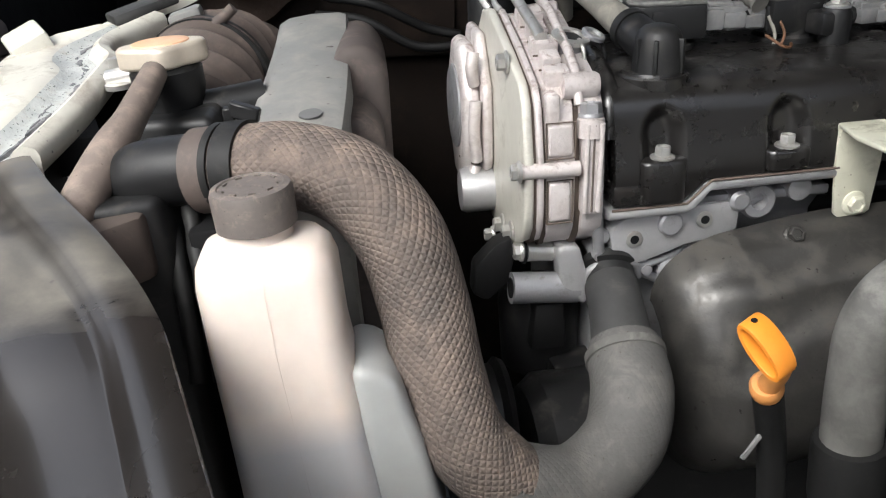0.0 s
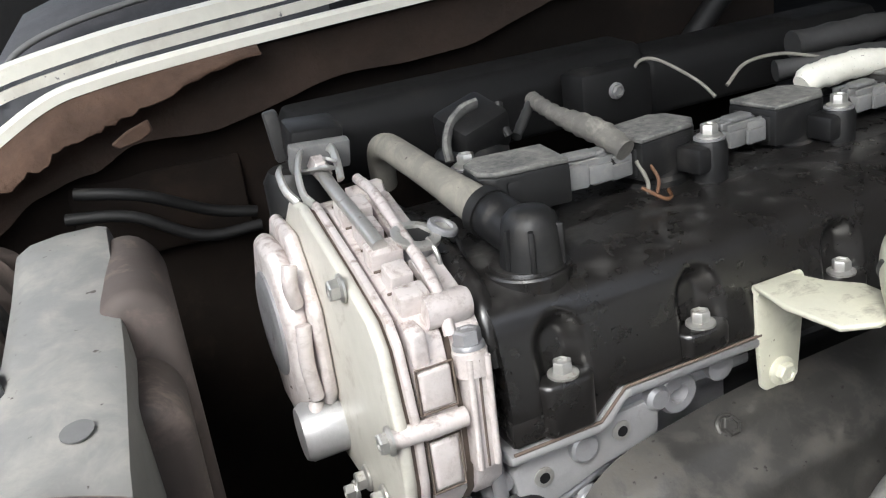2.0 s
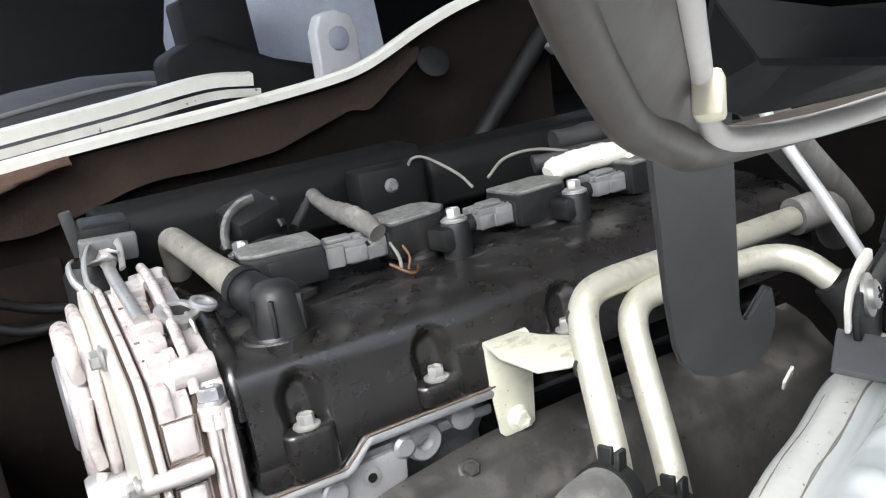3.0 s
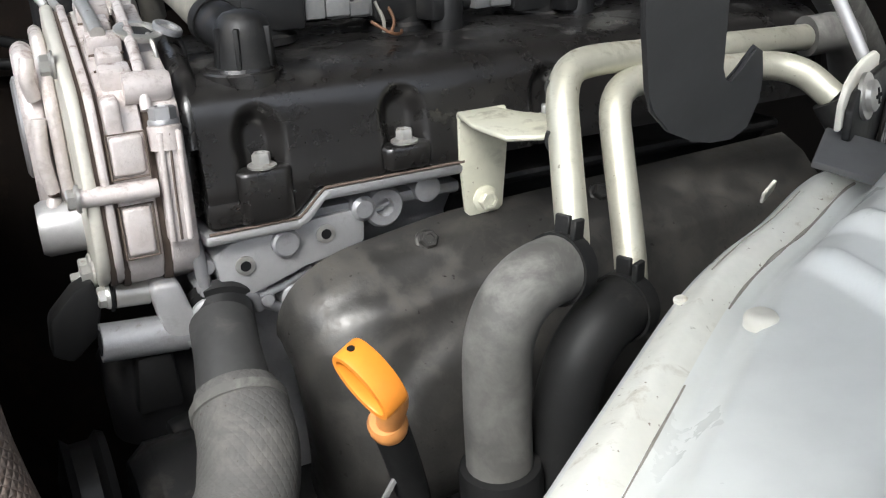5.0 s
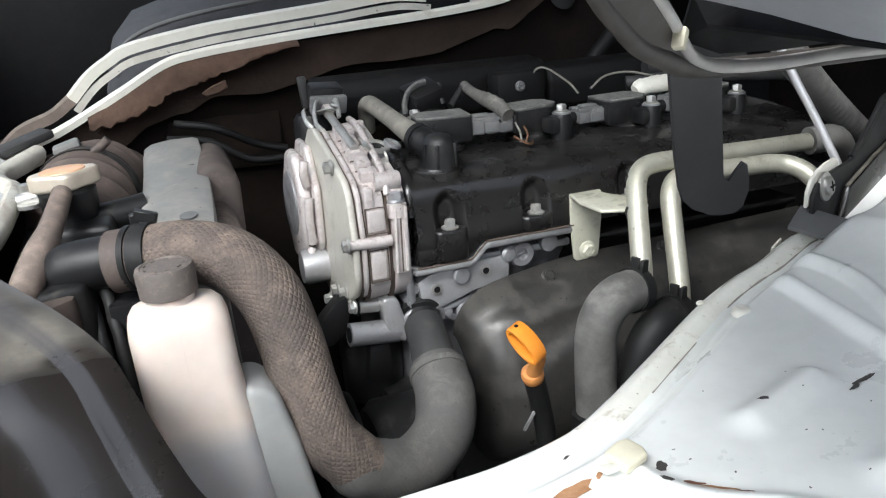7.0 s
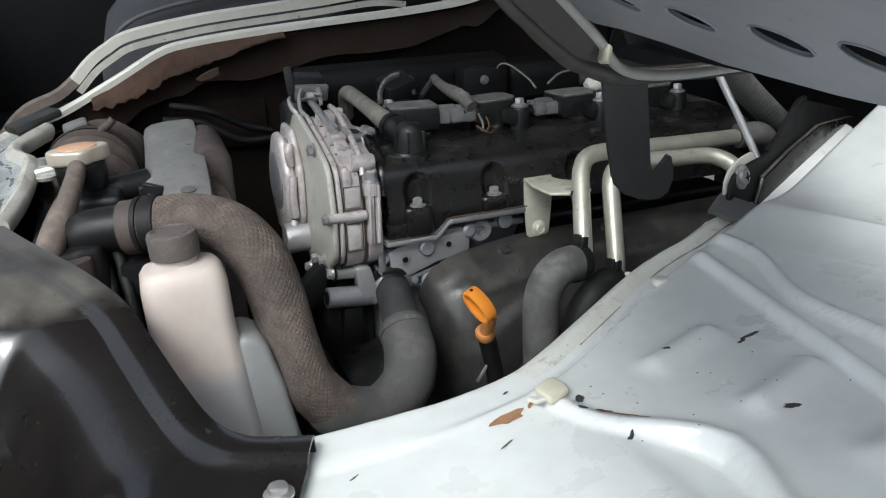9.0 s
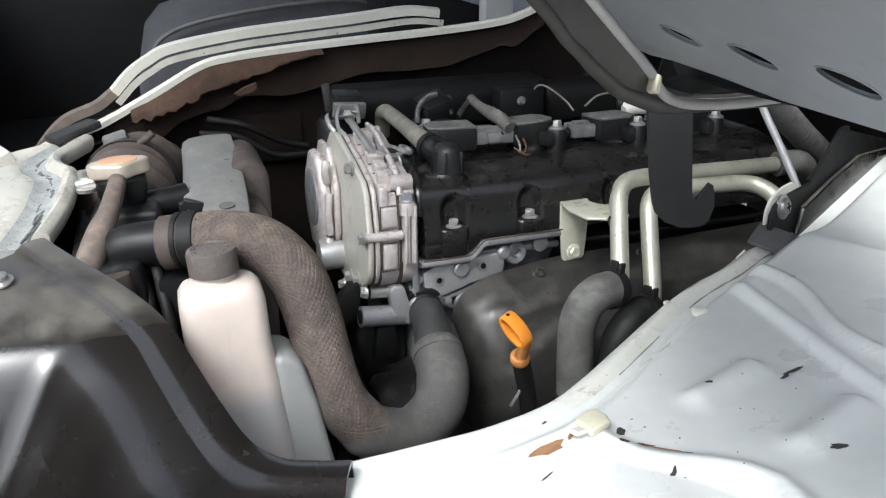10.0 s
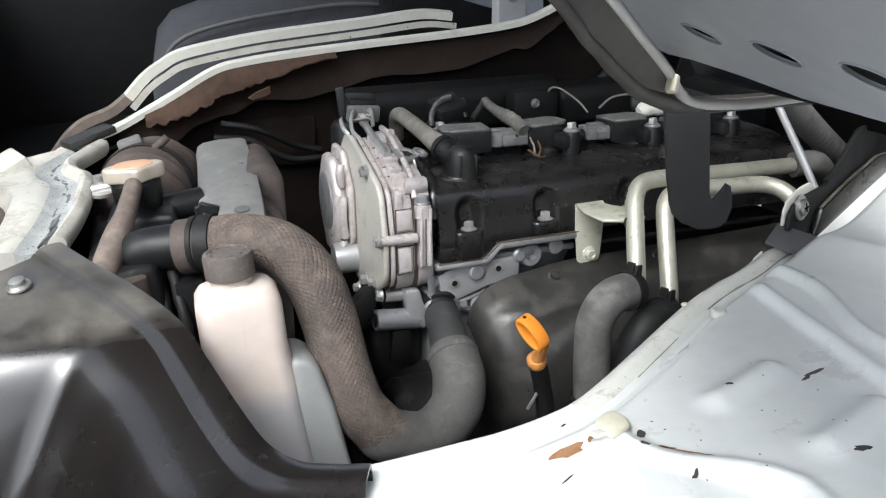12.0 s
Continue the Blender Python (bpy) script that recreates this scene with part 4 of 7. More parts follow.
    # knobbly castings between the flange and the outlet
    for x, y, z, r, h in ((-0.0335, 0.006, -0.0560, 0.0052, 0.006), (-0.0350, 0.007, -0.0690, 0.0048, 0.007), (-0.0215, 0.006, -0.0695, 0.0045, 0.005), (-0.0060, 0.008, -0.0745, 0.0050, 0.005), (0.0090, 0.008, -0.0780, 0.0045, 0.004), (0.0230, 0.010, -0.0730, 0.0050, 0.005)):
        part("casting_stub", eng(lathe([(r, -0.02), (r, h - 0.002), (r * 0.75, h), (0, h)], pose(x, y + 0.004, z, 90, 0, 0), 18)), M_ALUDARK, head)
    part("bolt", eng(hexhead(pose(0.0135, 0.009, -0.0860, 90, 0, 0), 0.0062, 0.008, 1.35)), M_ALUDARK, head, "dull flange bolt")
    for pts, r in (([(-0.038, 0.004, -0.040), (-0.036, 0.006, -0.060), (-0.033, 0.010, -0.085), (-0.034, 0.012, -0.11)], 0.0036), ([(-0.030, 0.008, -0.072), (-0.010, 0.008, -0.0795), (0.012, 0.010, -0.0765), (0.034, 0.012, -0.0690)], 0.0026), ([(-0.018, 0.012, -0.0800), (0.002, 0.012, -0.0900), (0.016, 0.014, -0.1000)], 0.0030)):
        part("cast_rib", eng(tube(pts, r, 12, 5)), M_ALUDARK, head)
    # block and dark ancillaries lower down
    part("block", eng(prism([(0.015, -0.48), (0.015, -0.2005), (0.16, -0.2005), (0.16, -0.48)], -0.04, 0.38, "x", 0.004, 2)), M_BLACK, e)
    part("pulley", eng(lathe([(0.0, 0), (0.055, 0), (0.058, 0.004), (0.052, 0.008), (0.052, 0.018), (0.058, 0.022), (0.055, 0.026), (0.02, 0.026), (0.018, 0.03), (0, 0.03)], pose(-0.098, 0.07, -0.26, 0, -90, 0), 40)), M_BLACK, e)
    part("pulley", eng(lathe([(0.0, 0), (0.038, 0), (0.04, 0.004), (0.036, 0.008), (0.036, 0.018), (0.04, 0.022), (0.02, 0.026), (0, 0.026)], pose(-0.098, 0.0, -0.175, 0, -90, 0), 36)), M_BLACK, e)
    part("alternator", eng(lathe([(0.04, 0), (0.05, 0.008), (0.05, 0.05), (0.042, 0.06), (0, 0.062)], pose(-0.03, -0.02, -0.19, 0, -90, 0), 30)), M_BLACK, e)
    part("pump_bracket", eng(box(-0.065, -0.02, -0.02, 0.03, -0.17, -0.145, 0.004)), M_BLACK, e)
    # connector, clamped oil line and clips on top of the timing cover
    con = part("sensor_plug", sheared(moved(box(-0.0155, 0.0155, -0.014, 0.014, -0.010, 0.010, 0.003), pose(-0.0600, 0.170, 0.0900, 8, 4, 0))), M_BLACK, e, "black plug connector")
    part("plug_tab", sheared(moved(box(-0.004, 0.004, -0.004, 0.004, -0.012, 0.018, 0.0015), pose(-0.0775, 0.182, 0.0900, 0, -6, 0))), M_SLEEVE, con)
    part("plug_collar", sheared(moved(box(-0.0175, 0.0175, -0.004, 0.004, -0.0085, 0.0085, 0.002), pose(-0.0610, 0.154, 0.0835, 14, 4, 0))), M_CONN, con, "dusty collar of the plug")
    part("plug_body", sheared(lathe([(0.020, -0.03), (0.020, 0.0), (0.016, 0.006), (0, 0.006)], pose(-0.070, 0.185, 0.066, 0, 0, 0), 22)), M_BLACK, con)
    part("oil_line", sheared(tube([(-0.0640, 0.158, 0.0800), (-0.0655, 0.140, 0.0790), (-0.0665, 0.110, 0.0745), (-0.0650, 0.072, 0.0665), (-0.0640, 0.050, 0.0610)], 0.0038, 14, 6)), M_STEEL, e, "thin steel oil line")
    part("line_union", sheared(lathe([(0.0058, 0), (0.0058, 0.012), (0.0046, 0.013), (0.0046, 0.018), (0, 0.018)], along((-0.0642, 0.150, 0.0800), (-0.0664, 0.110, 0.0748)), 6)), M_ALU, e)
    for x, y, z, a in ((-0.0600, 0.140, 0.0835, -12), (-0.0690, 0.132, 0.0815, 18)):
        part("clamp_plate", sheared(moved(box(-0.0030, 0.0030, -0.014, 0.014, -0.0010, 0.0010, 0.0006), pose(x, y, z, -14, 26, a))), M_STEEL, e)
    for pts in ([(-0.0700, 0.158, 0.0870), (-0.0740, 0.146, 0.0880), (-0.0790, 0.134, 0.0810), (-0.0800, 0.124, 0.0720), (-0.0775, 0.116, 0.0680)], [(-0.0570, 0.158, 0.0865), (-0.0560, 0.144, 0.0880), (-0.0570, 0.132, 0.0830), (-0.0590, 0.122, 0.0760)], [(-0.0840, 0.158, 0.0800), (-0.0870, 0.146, 0.0800), (-0.0870, 0.134, 0.0735), (-0.0835, 0.126, 0.0680)]):
        part("clamp_strip", sheared(tube(pts, 0.0026, 8, 5, flat=0.5)), M_STEEL, e)
    # sensor post with two flat rings on its head
    sens = part("sensor", sheared(lathe([(0.0085, -0.020), (0.0075, -0.006), (0.0095, 0.0), (0.0095, 0.003), (0, 0.003)], pose(-0.044, 0.056, 0.0545, 14, 8, 0), 20)), M_ALUDARK, e)
    for dx, dy, r, mt in ((0.0, 0.0, 0.0125, M_STEEL), (0.0150, 0.002, 0.0080, M_ALUDARK)):
        mm = pose(-0.044 + dx, 0.056 + dy, 0.0580, 14, 8 + 900 * dx, 0)
        part("ring_washer", sheared(lathe([(r, 0.0), (r, 0.0022), (r * 0.9, 0.003), (r * 0.62, 0.003), (r * 0.58, 0.0), (r, 0.0)], mm, 24)), mt, sens)
        part("hex_hole", sheared(lathe([(r * 0.6, 0.0), (r * 0.6, 0.0016), (0, 0.0016)], mm, 6)), M_RUBBERDARK if dx == 0 else M_STEEL, sens)
    for dx in (-0.006, 0.004):
        part("prong", sheared(tube([(-0.044 + dx, 0.050, 0.0585), (-0.043 + dx, 0.043, 0.0540), (-0.042 + dx, 0.041, 0.0450)], 0.0014, 8, 4)), M_STEEL, sens)
    part("wire", sheared(tube([(-0.034, 0.060, 0.0585), (-0.024, 0.056, 0.0545), (-0.022, 0.050, 0.040), (-0.028, 0.040, 0.029)], 0.0012, 6, 5)), M_DARK, sens)
    return e


engine()


def ignition_coil(at, turn):
    """A coil pack: dusty block on a round collar, an ear with its bolt, and a plug-in connector."""
    c = thing("ignition_coil", at, "dusty dark grey ignition coil with connector, bolted on the cam cover", "ignition coil", "ignition coils in a row")
    m = ENGINE.to_3x3().to_4x4() @ pose(0, 0, 0, 0, 0, turn)
    m.translation = Vector(at)
    part("collar", moved(lathe([(0.0215, 0), (0.0215, 0.004), (0.019, 0.006), (0.019, 0.010), (0, 0.010)], Matrix.Translation((-0.002, 0, 0)) , 28).copy(), m), M_BLACK, c)
    body = part("body", moved(prism([(-0.026, -0.019), (0.014, -0.019), (0.024, -0.010), (0.024, 0.012), (0.016, 0.019), (-0.026, 0.019)], 0.008, 0.030, "z", 0.002, 2), m), M_BLACK, c)
    part("top_plate", moved(prism([(-0.0255, -0.0185), (0.014, -0.0185), (0.0235, -0.0095), (0.0235, 0.0115), (0.0155, 0.0185), (-0.0255, 0.0185)], 0.0295, 0.0325, "z", 0.0008, 1), m), M_COIL, body, "pale dust-coated top plate")
    ear = part("ear", moved(join(box(0.000, 0.0245, -0.036, -0.012, 0.007, 0.0225, 0.003), lathe([(0.0098, 0.001), (0.0098, 0.0215), (0.0088, 0.0240), (0, 0.0240)], Matrix.Translation((0.0155, -0.029, 0)), 22)), m), M_BLACK, c)
    part("washer", moved(lathe([(0.0088, 0.0243), (0.0088, 0.0256), (0, 0.0256)], Matrix.Translation((0.0155, -0.029, 0)), 22), m), M_ALUDARK, ear)
    part("bolt", moved(hexhead(Matrix.Translation((0.0155, -0.029, 0.0254)), 0.0050, 0.0075, 1.45), m), M_STEEL, ear, "zinc flange bolt")
    part("skirt", moved(lathe([(0.0185, 0.004), (0.0185, 0.0095), (0.0165, 0.0105), (0, 0.0105)], Matrix.Translation((-0.002, 0, 0)), 26), m), M_RUBBERDARK, c)
    part("body_step", moved(prism([(-0.0275, -0.0145), (0.010, -0.0205), (0.010, 0.0205), (-0.0275, 0.0145)], 0.010, 0.0265, "z", 0.0015, 2), m), M_BLACK, body)
    conn = part("connector", moved(join(box(-0.0395, -0.0255, -0.0125, 0.0125, 0.0115, 0.0250, 0.0016), box(-0.0545, -0.0395, -0.0110, 0.0110, 0.0120, 0.0225, 0.0016)), m), M_CONN, c, "grey wiring connector")
    for y in (-0.0085, -0.0028, 0.0028, 0.0085):
        part("rib", moved(box(-0.0540, -0.0270, y - 0.0009, y + 0.0009, 0.0222, 0.0262, 0.0005, 1), m), M_CONN, conn)
    part("lock_tab", moved(box(-0.0475, -0.0300, -0.0050, 0.0050, 0.0250, 0.0285, 0.0010, 1), m), M_CONN, conn)
    part("side_clip", moved(box(-0.0440, -0.0300, -0.0145, -0.0122, 0.0130, 0.0215, 0.0006, 1), m), M_CONN, conn)
    part("wire_seal", moved(tube([(-0.0540, 0, 0.0170), (-0.0600, 0, 0.0165)], 0.0062, 12, 2), m), M_RUBBERDARK, conn)
    return c


ignition_coil(ept(0.030, 0.086, 0.042), 172)
ignition_coil(ept(0.124, 0.090, 0.040), 8)
ignition_coil(ept(0.226, 0.094, 0.036), 4)
ignition_coil(ept(0.328, 0.094, 0.036), 4)


def breather():
    b = thing("breather_hose", ept(0.005, 0.02, 0.03), "pale dusty rubber breather hose on a black plastic elbow", "hose")
    m = ENGINE @ Matrix.Translation((0.004, 0.030, 0.0405)) @ Matrix.Diagonal((0.84, 0.84, 0.88, 1))
    part("base_ring", lathe([(0.0255, -0.010), (0.0255, -0.002), (0.0245, -0.0008), (0.0225, -0.0008), (0.0218, 0.0012), (0, 0.0012)], m, 36), M_VALVE, b)
    part("elbow", lathe([(0.0190, 0.001), (0.0180, 0.010), (0.0170, 0.022), (0.0150, 0.0275), (0.0110, 0.0310), (0.005, 0.0325), (0, 0.0327)], m @ Matrix.Translation((0.002, -0.003, 0)), 30), M_BLACK, b, "black plastic elbow")
    part("socket", eng(tube([(-0.001, 0.058, 0.0610, 0.0112), (0.000, 0.050, 0.0595, 0.0122), (0.002, 0.040, 0.0565, 0.0124), (0.004, 0.030, 0.0540, 0.012)], 0.014, 24, 4)), M_BLACK, b)
    for a, y1 in ((-28, -0.0205), (-75, -0.0195), (40, -0.0200)):
        part("elbow_rib", moved(box(-0.0016, 0.0016, y1, 0.0, 0.001, 0.024, 0.0008), m @ pose(0.002, -0.003, 0, 0, 0, a)), M_BLACK, b)
    part("web", moved(box(-0.0015, 0.0015, 0.004, 0.030, 0.002, 0.017, 0.0008), m), M_BLACK, b)
    c = along(ept(-0.0015, 0.057, 0.0610), ept(-0.006, 0.078, 0.0665))
    part("hose_clip", lathe([(0.0108, -0.003), (0.0130, -0.003), (0.0130, 0.003), (0.0108, 0.003), (0.0108, -0.003)], c, 30), M_RUBBERDARK, b)
    part("hose", eng(tube([(-0.001, 0.056, 0.0608, 0.0104), (-0.005, 0.072, 0.0655, 0.0098), (-0.009, 0.095, 0.0715, 0.0084), (-0.013, 0.125, 0.078, 0.0080), (-0.014, 0.150, 0.080, 0.0080), (-0.012, 0.168, 0.072, 0.008), (-0.008, 0.180, 0.05, 0.008)], 0.0095, 18, 6)), M_HOSEPALE, b, "pale dusty rubber hose")
    return b


breather()


def back_of_engine():
    """Dark intake duct and looms behind the coils."""
    d = thing("intake_duct", ept(0.1, 0.2, 0.05), "black plastic intake duct lying behind the coils", "duct")
    part("duct", eng(join(prism([(0.195, 0.050), (0.192, 0.085), (0.200, 0.098), (0.235, 0.100), (0.25, 0.09), (0.25, 0.05)], -0.05, 0.20, "x", 0.005, 3), prism([(0.190, 0.045), (0.188, 0.076), (0.196, 0.088), (0.235, 0.090), (0.245, 0.045)], 0.20, 0.42, "x", 0.005, 3))), M_DUCT, d)
    part("duct_box", eng(box(0.125, 0.18, 0.160, 0.187, 0.055, 0.092, 0.004)), M_DUCT, d)
    part("bolt", eng(hexhead(pose(0.15, 0.1595, 0.078, 90, 0, 0), 0.004, 0.005)), M_CONN, d)
    v = thing("vent_valve", ept(0.04, 0.14, 0.04), "small dark valve with dusty bracket arms behind the first coil", "valve")
    part("body", eng(lathe([(0.022, 0), (0.022, 0.020), (0.018, 0.024), (0, 0.024)], Matrix.Translation((0.035, 0.142, 0.048)), 26)), M_BLACK, v)
    part("housing", eng(moved(box(-0.017, 0.017, -0.016, 0.016, -0.012, 0.014, 0.004), pose(0.036, 0.140, 0.080, 18, -14, 8))), M_BLACK, v)
    part("strap", eng(tube([(0.0125, 0.124, 0.0700), (0.0135, 0.128, 0.0790), (0.0190, 0.132, 0.0880), (0.0280, 0.134, 0.0945), (0.0380, 0.136, 0.0960)], 0.0042, 10, 5, flat=0.6)), M_COIL, v, "dusty bent strap")
    part("strap", eng(tube([(0.0520, 0.126, 0.0760), (0.0500, 0.130, 0.0860), (0.0520, 0.134, 0.0940)], 0.0036, 10, 5, flat=0.6)), M_SLEEVE, v)
    for i, (pts, r, mt, lab) in enumerate((
            ([(0.0890, 0.160, 0.0845, 0.0046), (0.0850, 0.140, 0.0835, 0.0044), (0.0830, 0.118, 0.0815, 0.0050), (0.0850, 0.100, 0.0790, 0.0066), (0.0890, 0.084, 0.0750, 0.0068), (0.0920, 0.070, 0.0680, 0.0056)], 0.0062, M_LOOM, "dusty taped wiring loom leading to a coil"),
            ([(0.0880, 0.160, 0.0840), (0.0780, 0.150, 0.0800), (0.0640, 0.140, 0.0700)], 0.0030, M_SLEEVE, "thin dark loom beside the first coil"),
            ([(0.260, 0.135, 0.072), (0.30, 0.118, 0.075), (0.34, 0.108, 0.074), (0.40, 0.10, 0.070), (0.46, 0.09, 0.066)], 0.0065, M_SLEEVE, "dusty corrugated loom along the coils"),
            ([(0.30, 0.16, 0.08), (0.36, 0.15, 0.082), (0.42, 0.15, 0.08)], 0.009, M_SLEEVE, "flat dusty wiring bundle"))):
        t = solid("wiring_loom", eng(tube(pts, r, 12, 6, ribs=r * 0.12, rib_every=3)), mt, lab, "wiring", "engine wiring")
    wrap = thing("label_tape", ept(0.28, 0.10, 0.07), "white cloth tape wrapped round the wiring, crumpled", "tape")
    part("wrap", eng(tube([(0.248, 0.100, 0.0690, 0.0060), (0.254, 0.100, 0.0715, 0.0088), (0.262, 0.100, 0.0725, 0.0082), (0.272, 0.100, 0.0730, 0.0092), (0.284, 0.100, 0.0735, 0.0084), (0.296, 0.100, 0.0735, 0.0090), (0.308, 0.099, 0.0730, 0.0080), (0.318, 0.098, 0.0725, 0.0070)], 0.0088, 14, 3, ribs=0.0005)), M_WHITETAPE, wrap)
    part("loose_end", eng(moved(box(-0.010, 0.010, -0.006, 0.006, -0.0005, 0.0005, 0.0003, 1), pose(0.322, 0.094, 0.0725, 25, -12, 10))), M_WHITETAPE, wrap)
    for pts, r, mt in (([(0.166, 0.165, 0.075), (0.168, 0.160, 0.092), (0.176, 0.150, 0.094), (0.186, 0.125, 0.082), (0.190, 0.112, 0.072)], 0.0011, M_WIREWHITE),
                       ([(0.215, 0.13, 0.072), (0.235, 0.135, 0.082), (0.26, 0.13, 0.084), (0.285, 0.12, 0.078)], 0.0012, M_WIREWHITE),
                       ([(0.100, 0.072, 0.060), (0.102, 0.066, 0.050), (0.100, 0.062, 0.043)], 0.0012, M_WIREWHITE),
                       ([(0.106, 0.072, 0.060), (0.108, 0.064, 0.050), (0.104, 0.060, 0.043)], 0.001, M_WIREORANGE),
                       ([(0.088, 0.052, 0.052), (0.096, 0.044, 0.046), (0.104, 0.048, 0.044), (0.110, 0.058, 0.044)], 0.001, M_WIREORANGE)):
        solid("wire", eng(tube(pts, r, 8, 6)), mt, "thin bare wire by the coils", "wire", "coil wires")


back_of_engine()


def heat_shield():
    """Pressed steel shield: a flat upper flange, a rounded belly and a rounded left end."""
    sh = thing("heat_shield", ept(0.15, -0.05, -0.15), "dull dark steel exhaust heat shield with a rounded end", "heat shield")
    prof = [(0, 0.002, 0.0), (0, -0.010, -0.005), (0, -0.026, -0.016), (0, -0.035, -0.024), (0, -0.042, -0.036), (0, -0.052, -0.060), (0, -0.058, -0.090), (0, -0.056, -0.122), (0, -0.044, -0.150), (0, -0.020, -0.170)]
    ring = [(p[1], p[2]) for p in crom(prof, 5)]
    xs = [0.0006 * k * k for k in range(9)] + [0.044 + 0.0065 * k for k in range(52)]
    rows = []
    for x in xs:
        w = math.sqrt(max(0.0, 1 - (1 - min(1, x / 0.050)) ** 2))
        topz = -0.062 + 0.010 * smoothstep(0.02, 0.12, x) - 0.040 * (1 - w) + 0.02 * max(0.0, x - 0.1)
        row = []
        for a, (dy, dz) in enumerate(ring):
            # a shallow round boss with a stepped rim, and a pressed bead along the ridge
            rim = math.hypot((x - 0.098) * 0.85, dz + 0.105)
            y = dy * (0.25 + 0.75 * w) - 0.0065 * (1 - smoothstep(0.050, 0.062, rim)) * w
            y -= 0.0022 * math.exp(-((dz + 0.028) / 0.006) ** 2) * w * smoothstep(0.03, 0.06, x)
            z = topz + dz * (0.52 + 0.48 * w) + 0.0018 * math.exp(-((dy + 0.018) / 0.005) ** 2) * w
            row.append(V(x - 0.002 + 0.010 * (1 - w) * a / len(ring), y, z))
        rows.append(row)
    part("shield", eng(grid(rows, 0.0015)), M_SHIELD, sh, sharp=60)
    for x, y, z in ((0.086, -0.012, -0.0615), (0.205, -0.012, -0.0560)):
        part("bolt", eng(hexhead(along((x, y, z), (x, y - 0.8, z + 0.6)), 0.0055, 0.006, 1.3)), M_SHIELD, sh, "dull flange bolt")
    return sh


heat_shield()


def pipe_bracket():
    b = thing("pipe_bracket", ept(0.125, 0.0, -0.04), "cream zinc-plated steel bracket holding the heater pipe", "bracket")
    leg = [(0.112, 0.005), (0.144, 0.005), (0.143, -0.020), (0.140, -0.052), (0.134, -0.057), (0.120, -0.057), (0.115, -0.052), (0.112, -0.02)]
    part("leg", eng(prism(leg, -0.006, -0.003, "y", 0.001, 2)), M_BRACKET, b)
    top = [(0.112, -0.003), (0.106, -0.030), (0.108, -0.062), (0.124, -0.070), (0.150, -0.068), (0.152, -0.036), (0.142, -0.022), (0.136, -0.004)]
    part("top_plate", eng(prism(top, 0.004, 0.0072, "z", 0.0014, 3)), M_BRACKET, b)
    part("bend", eng(tube([(0.1128, -0.0045, 0.0040), (0.142, -0.0045, 0.0040)], 0.0031, 12, 2)), M_BRACKET, b)
    part("bolt", eng(hexhead(pose(0.128, -0.006, -0.046, 90, 0, 0), 0.006, 0.006)), M_BRACKET, b)
    return b


pipe_bracket()


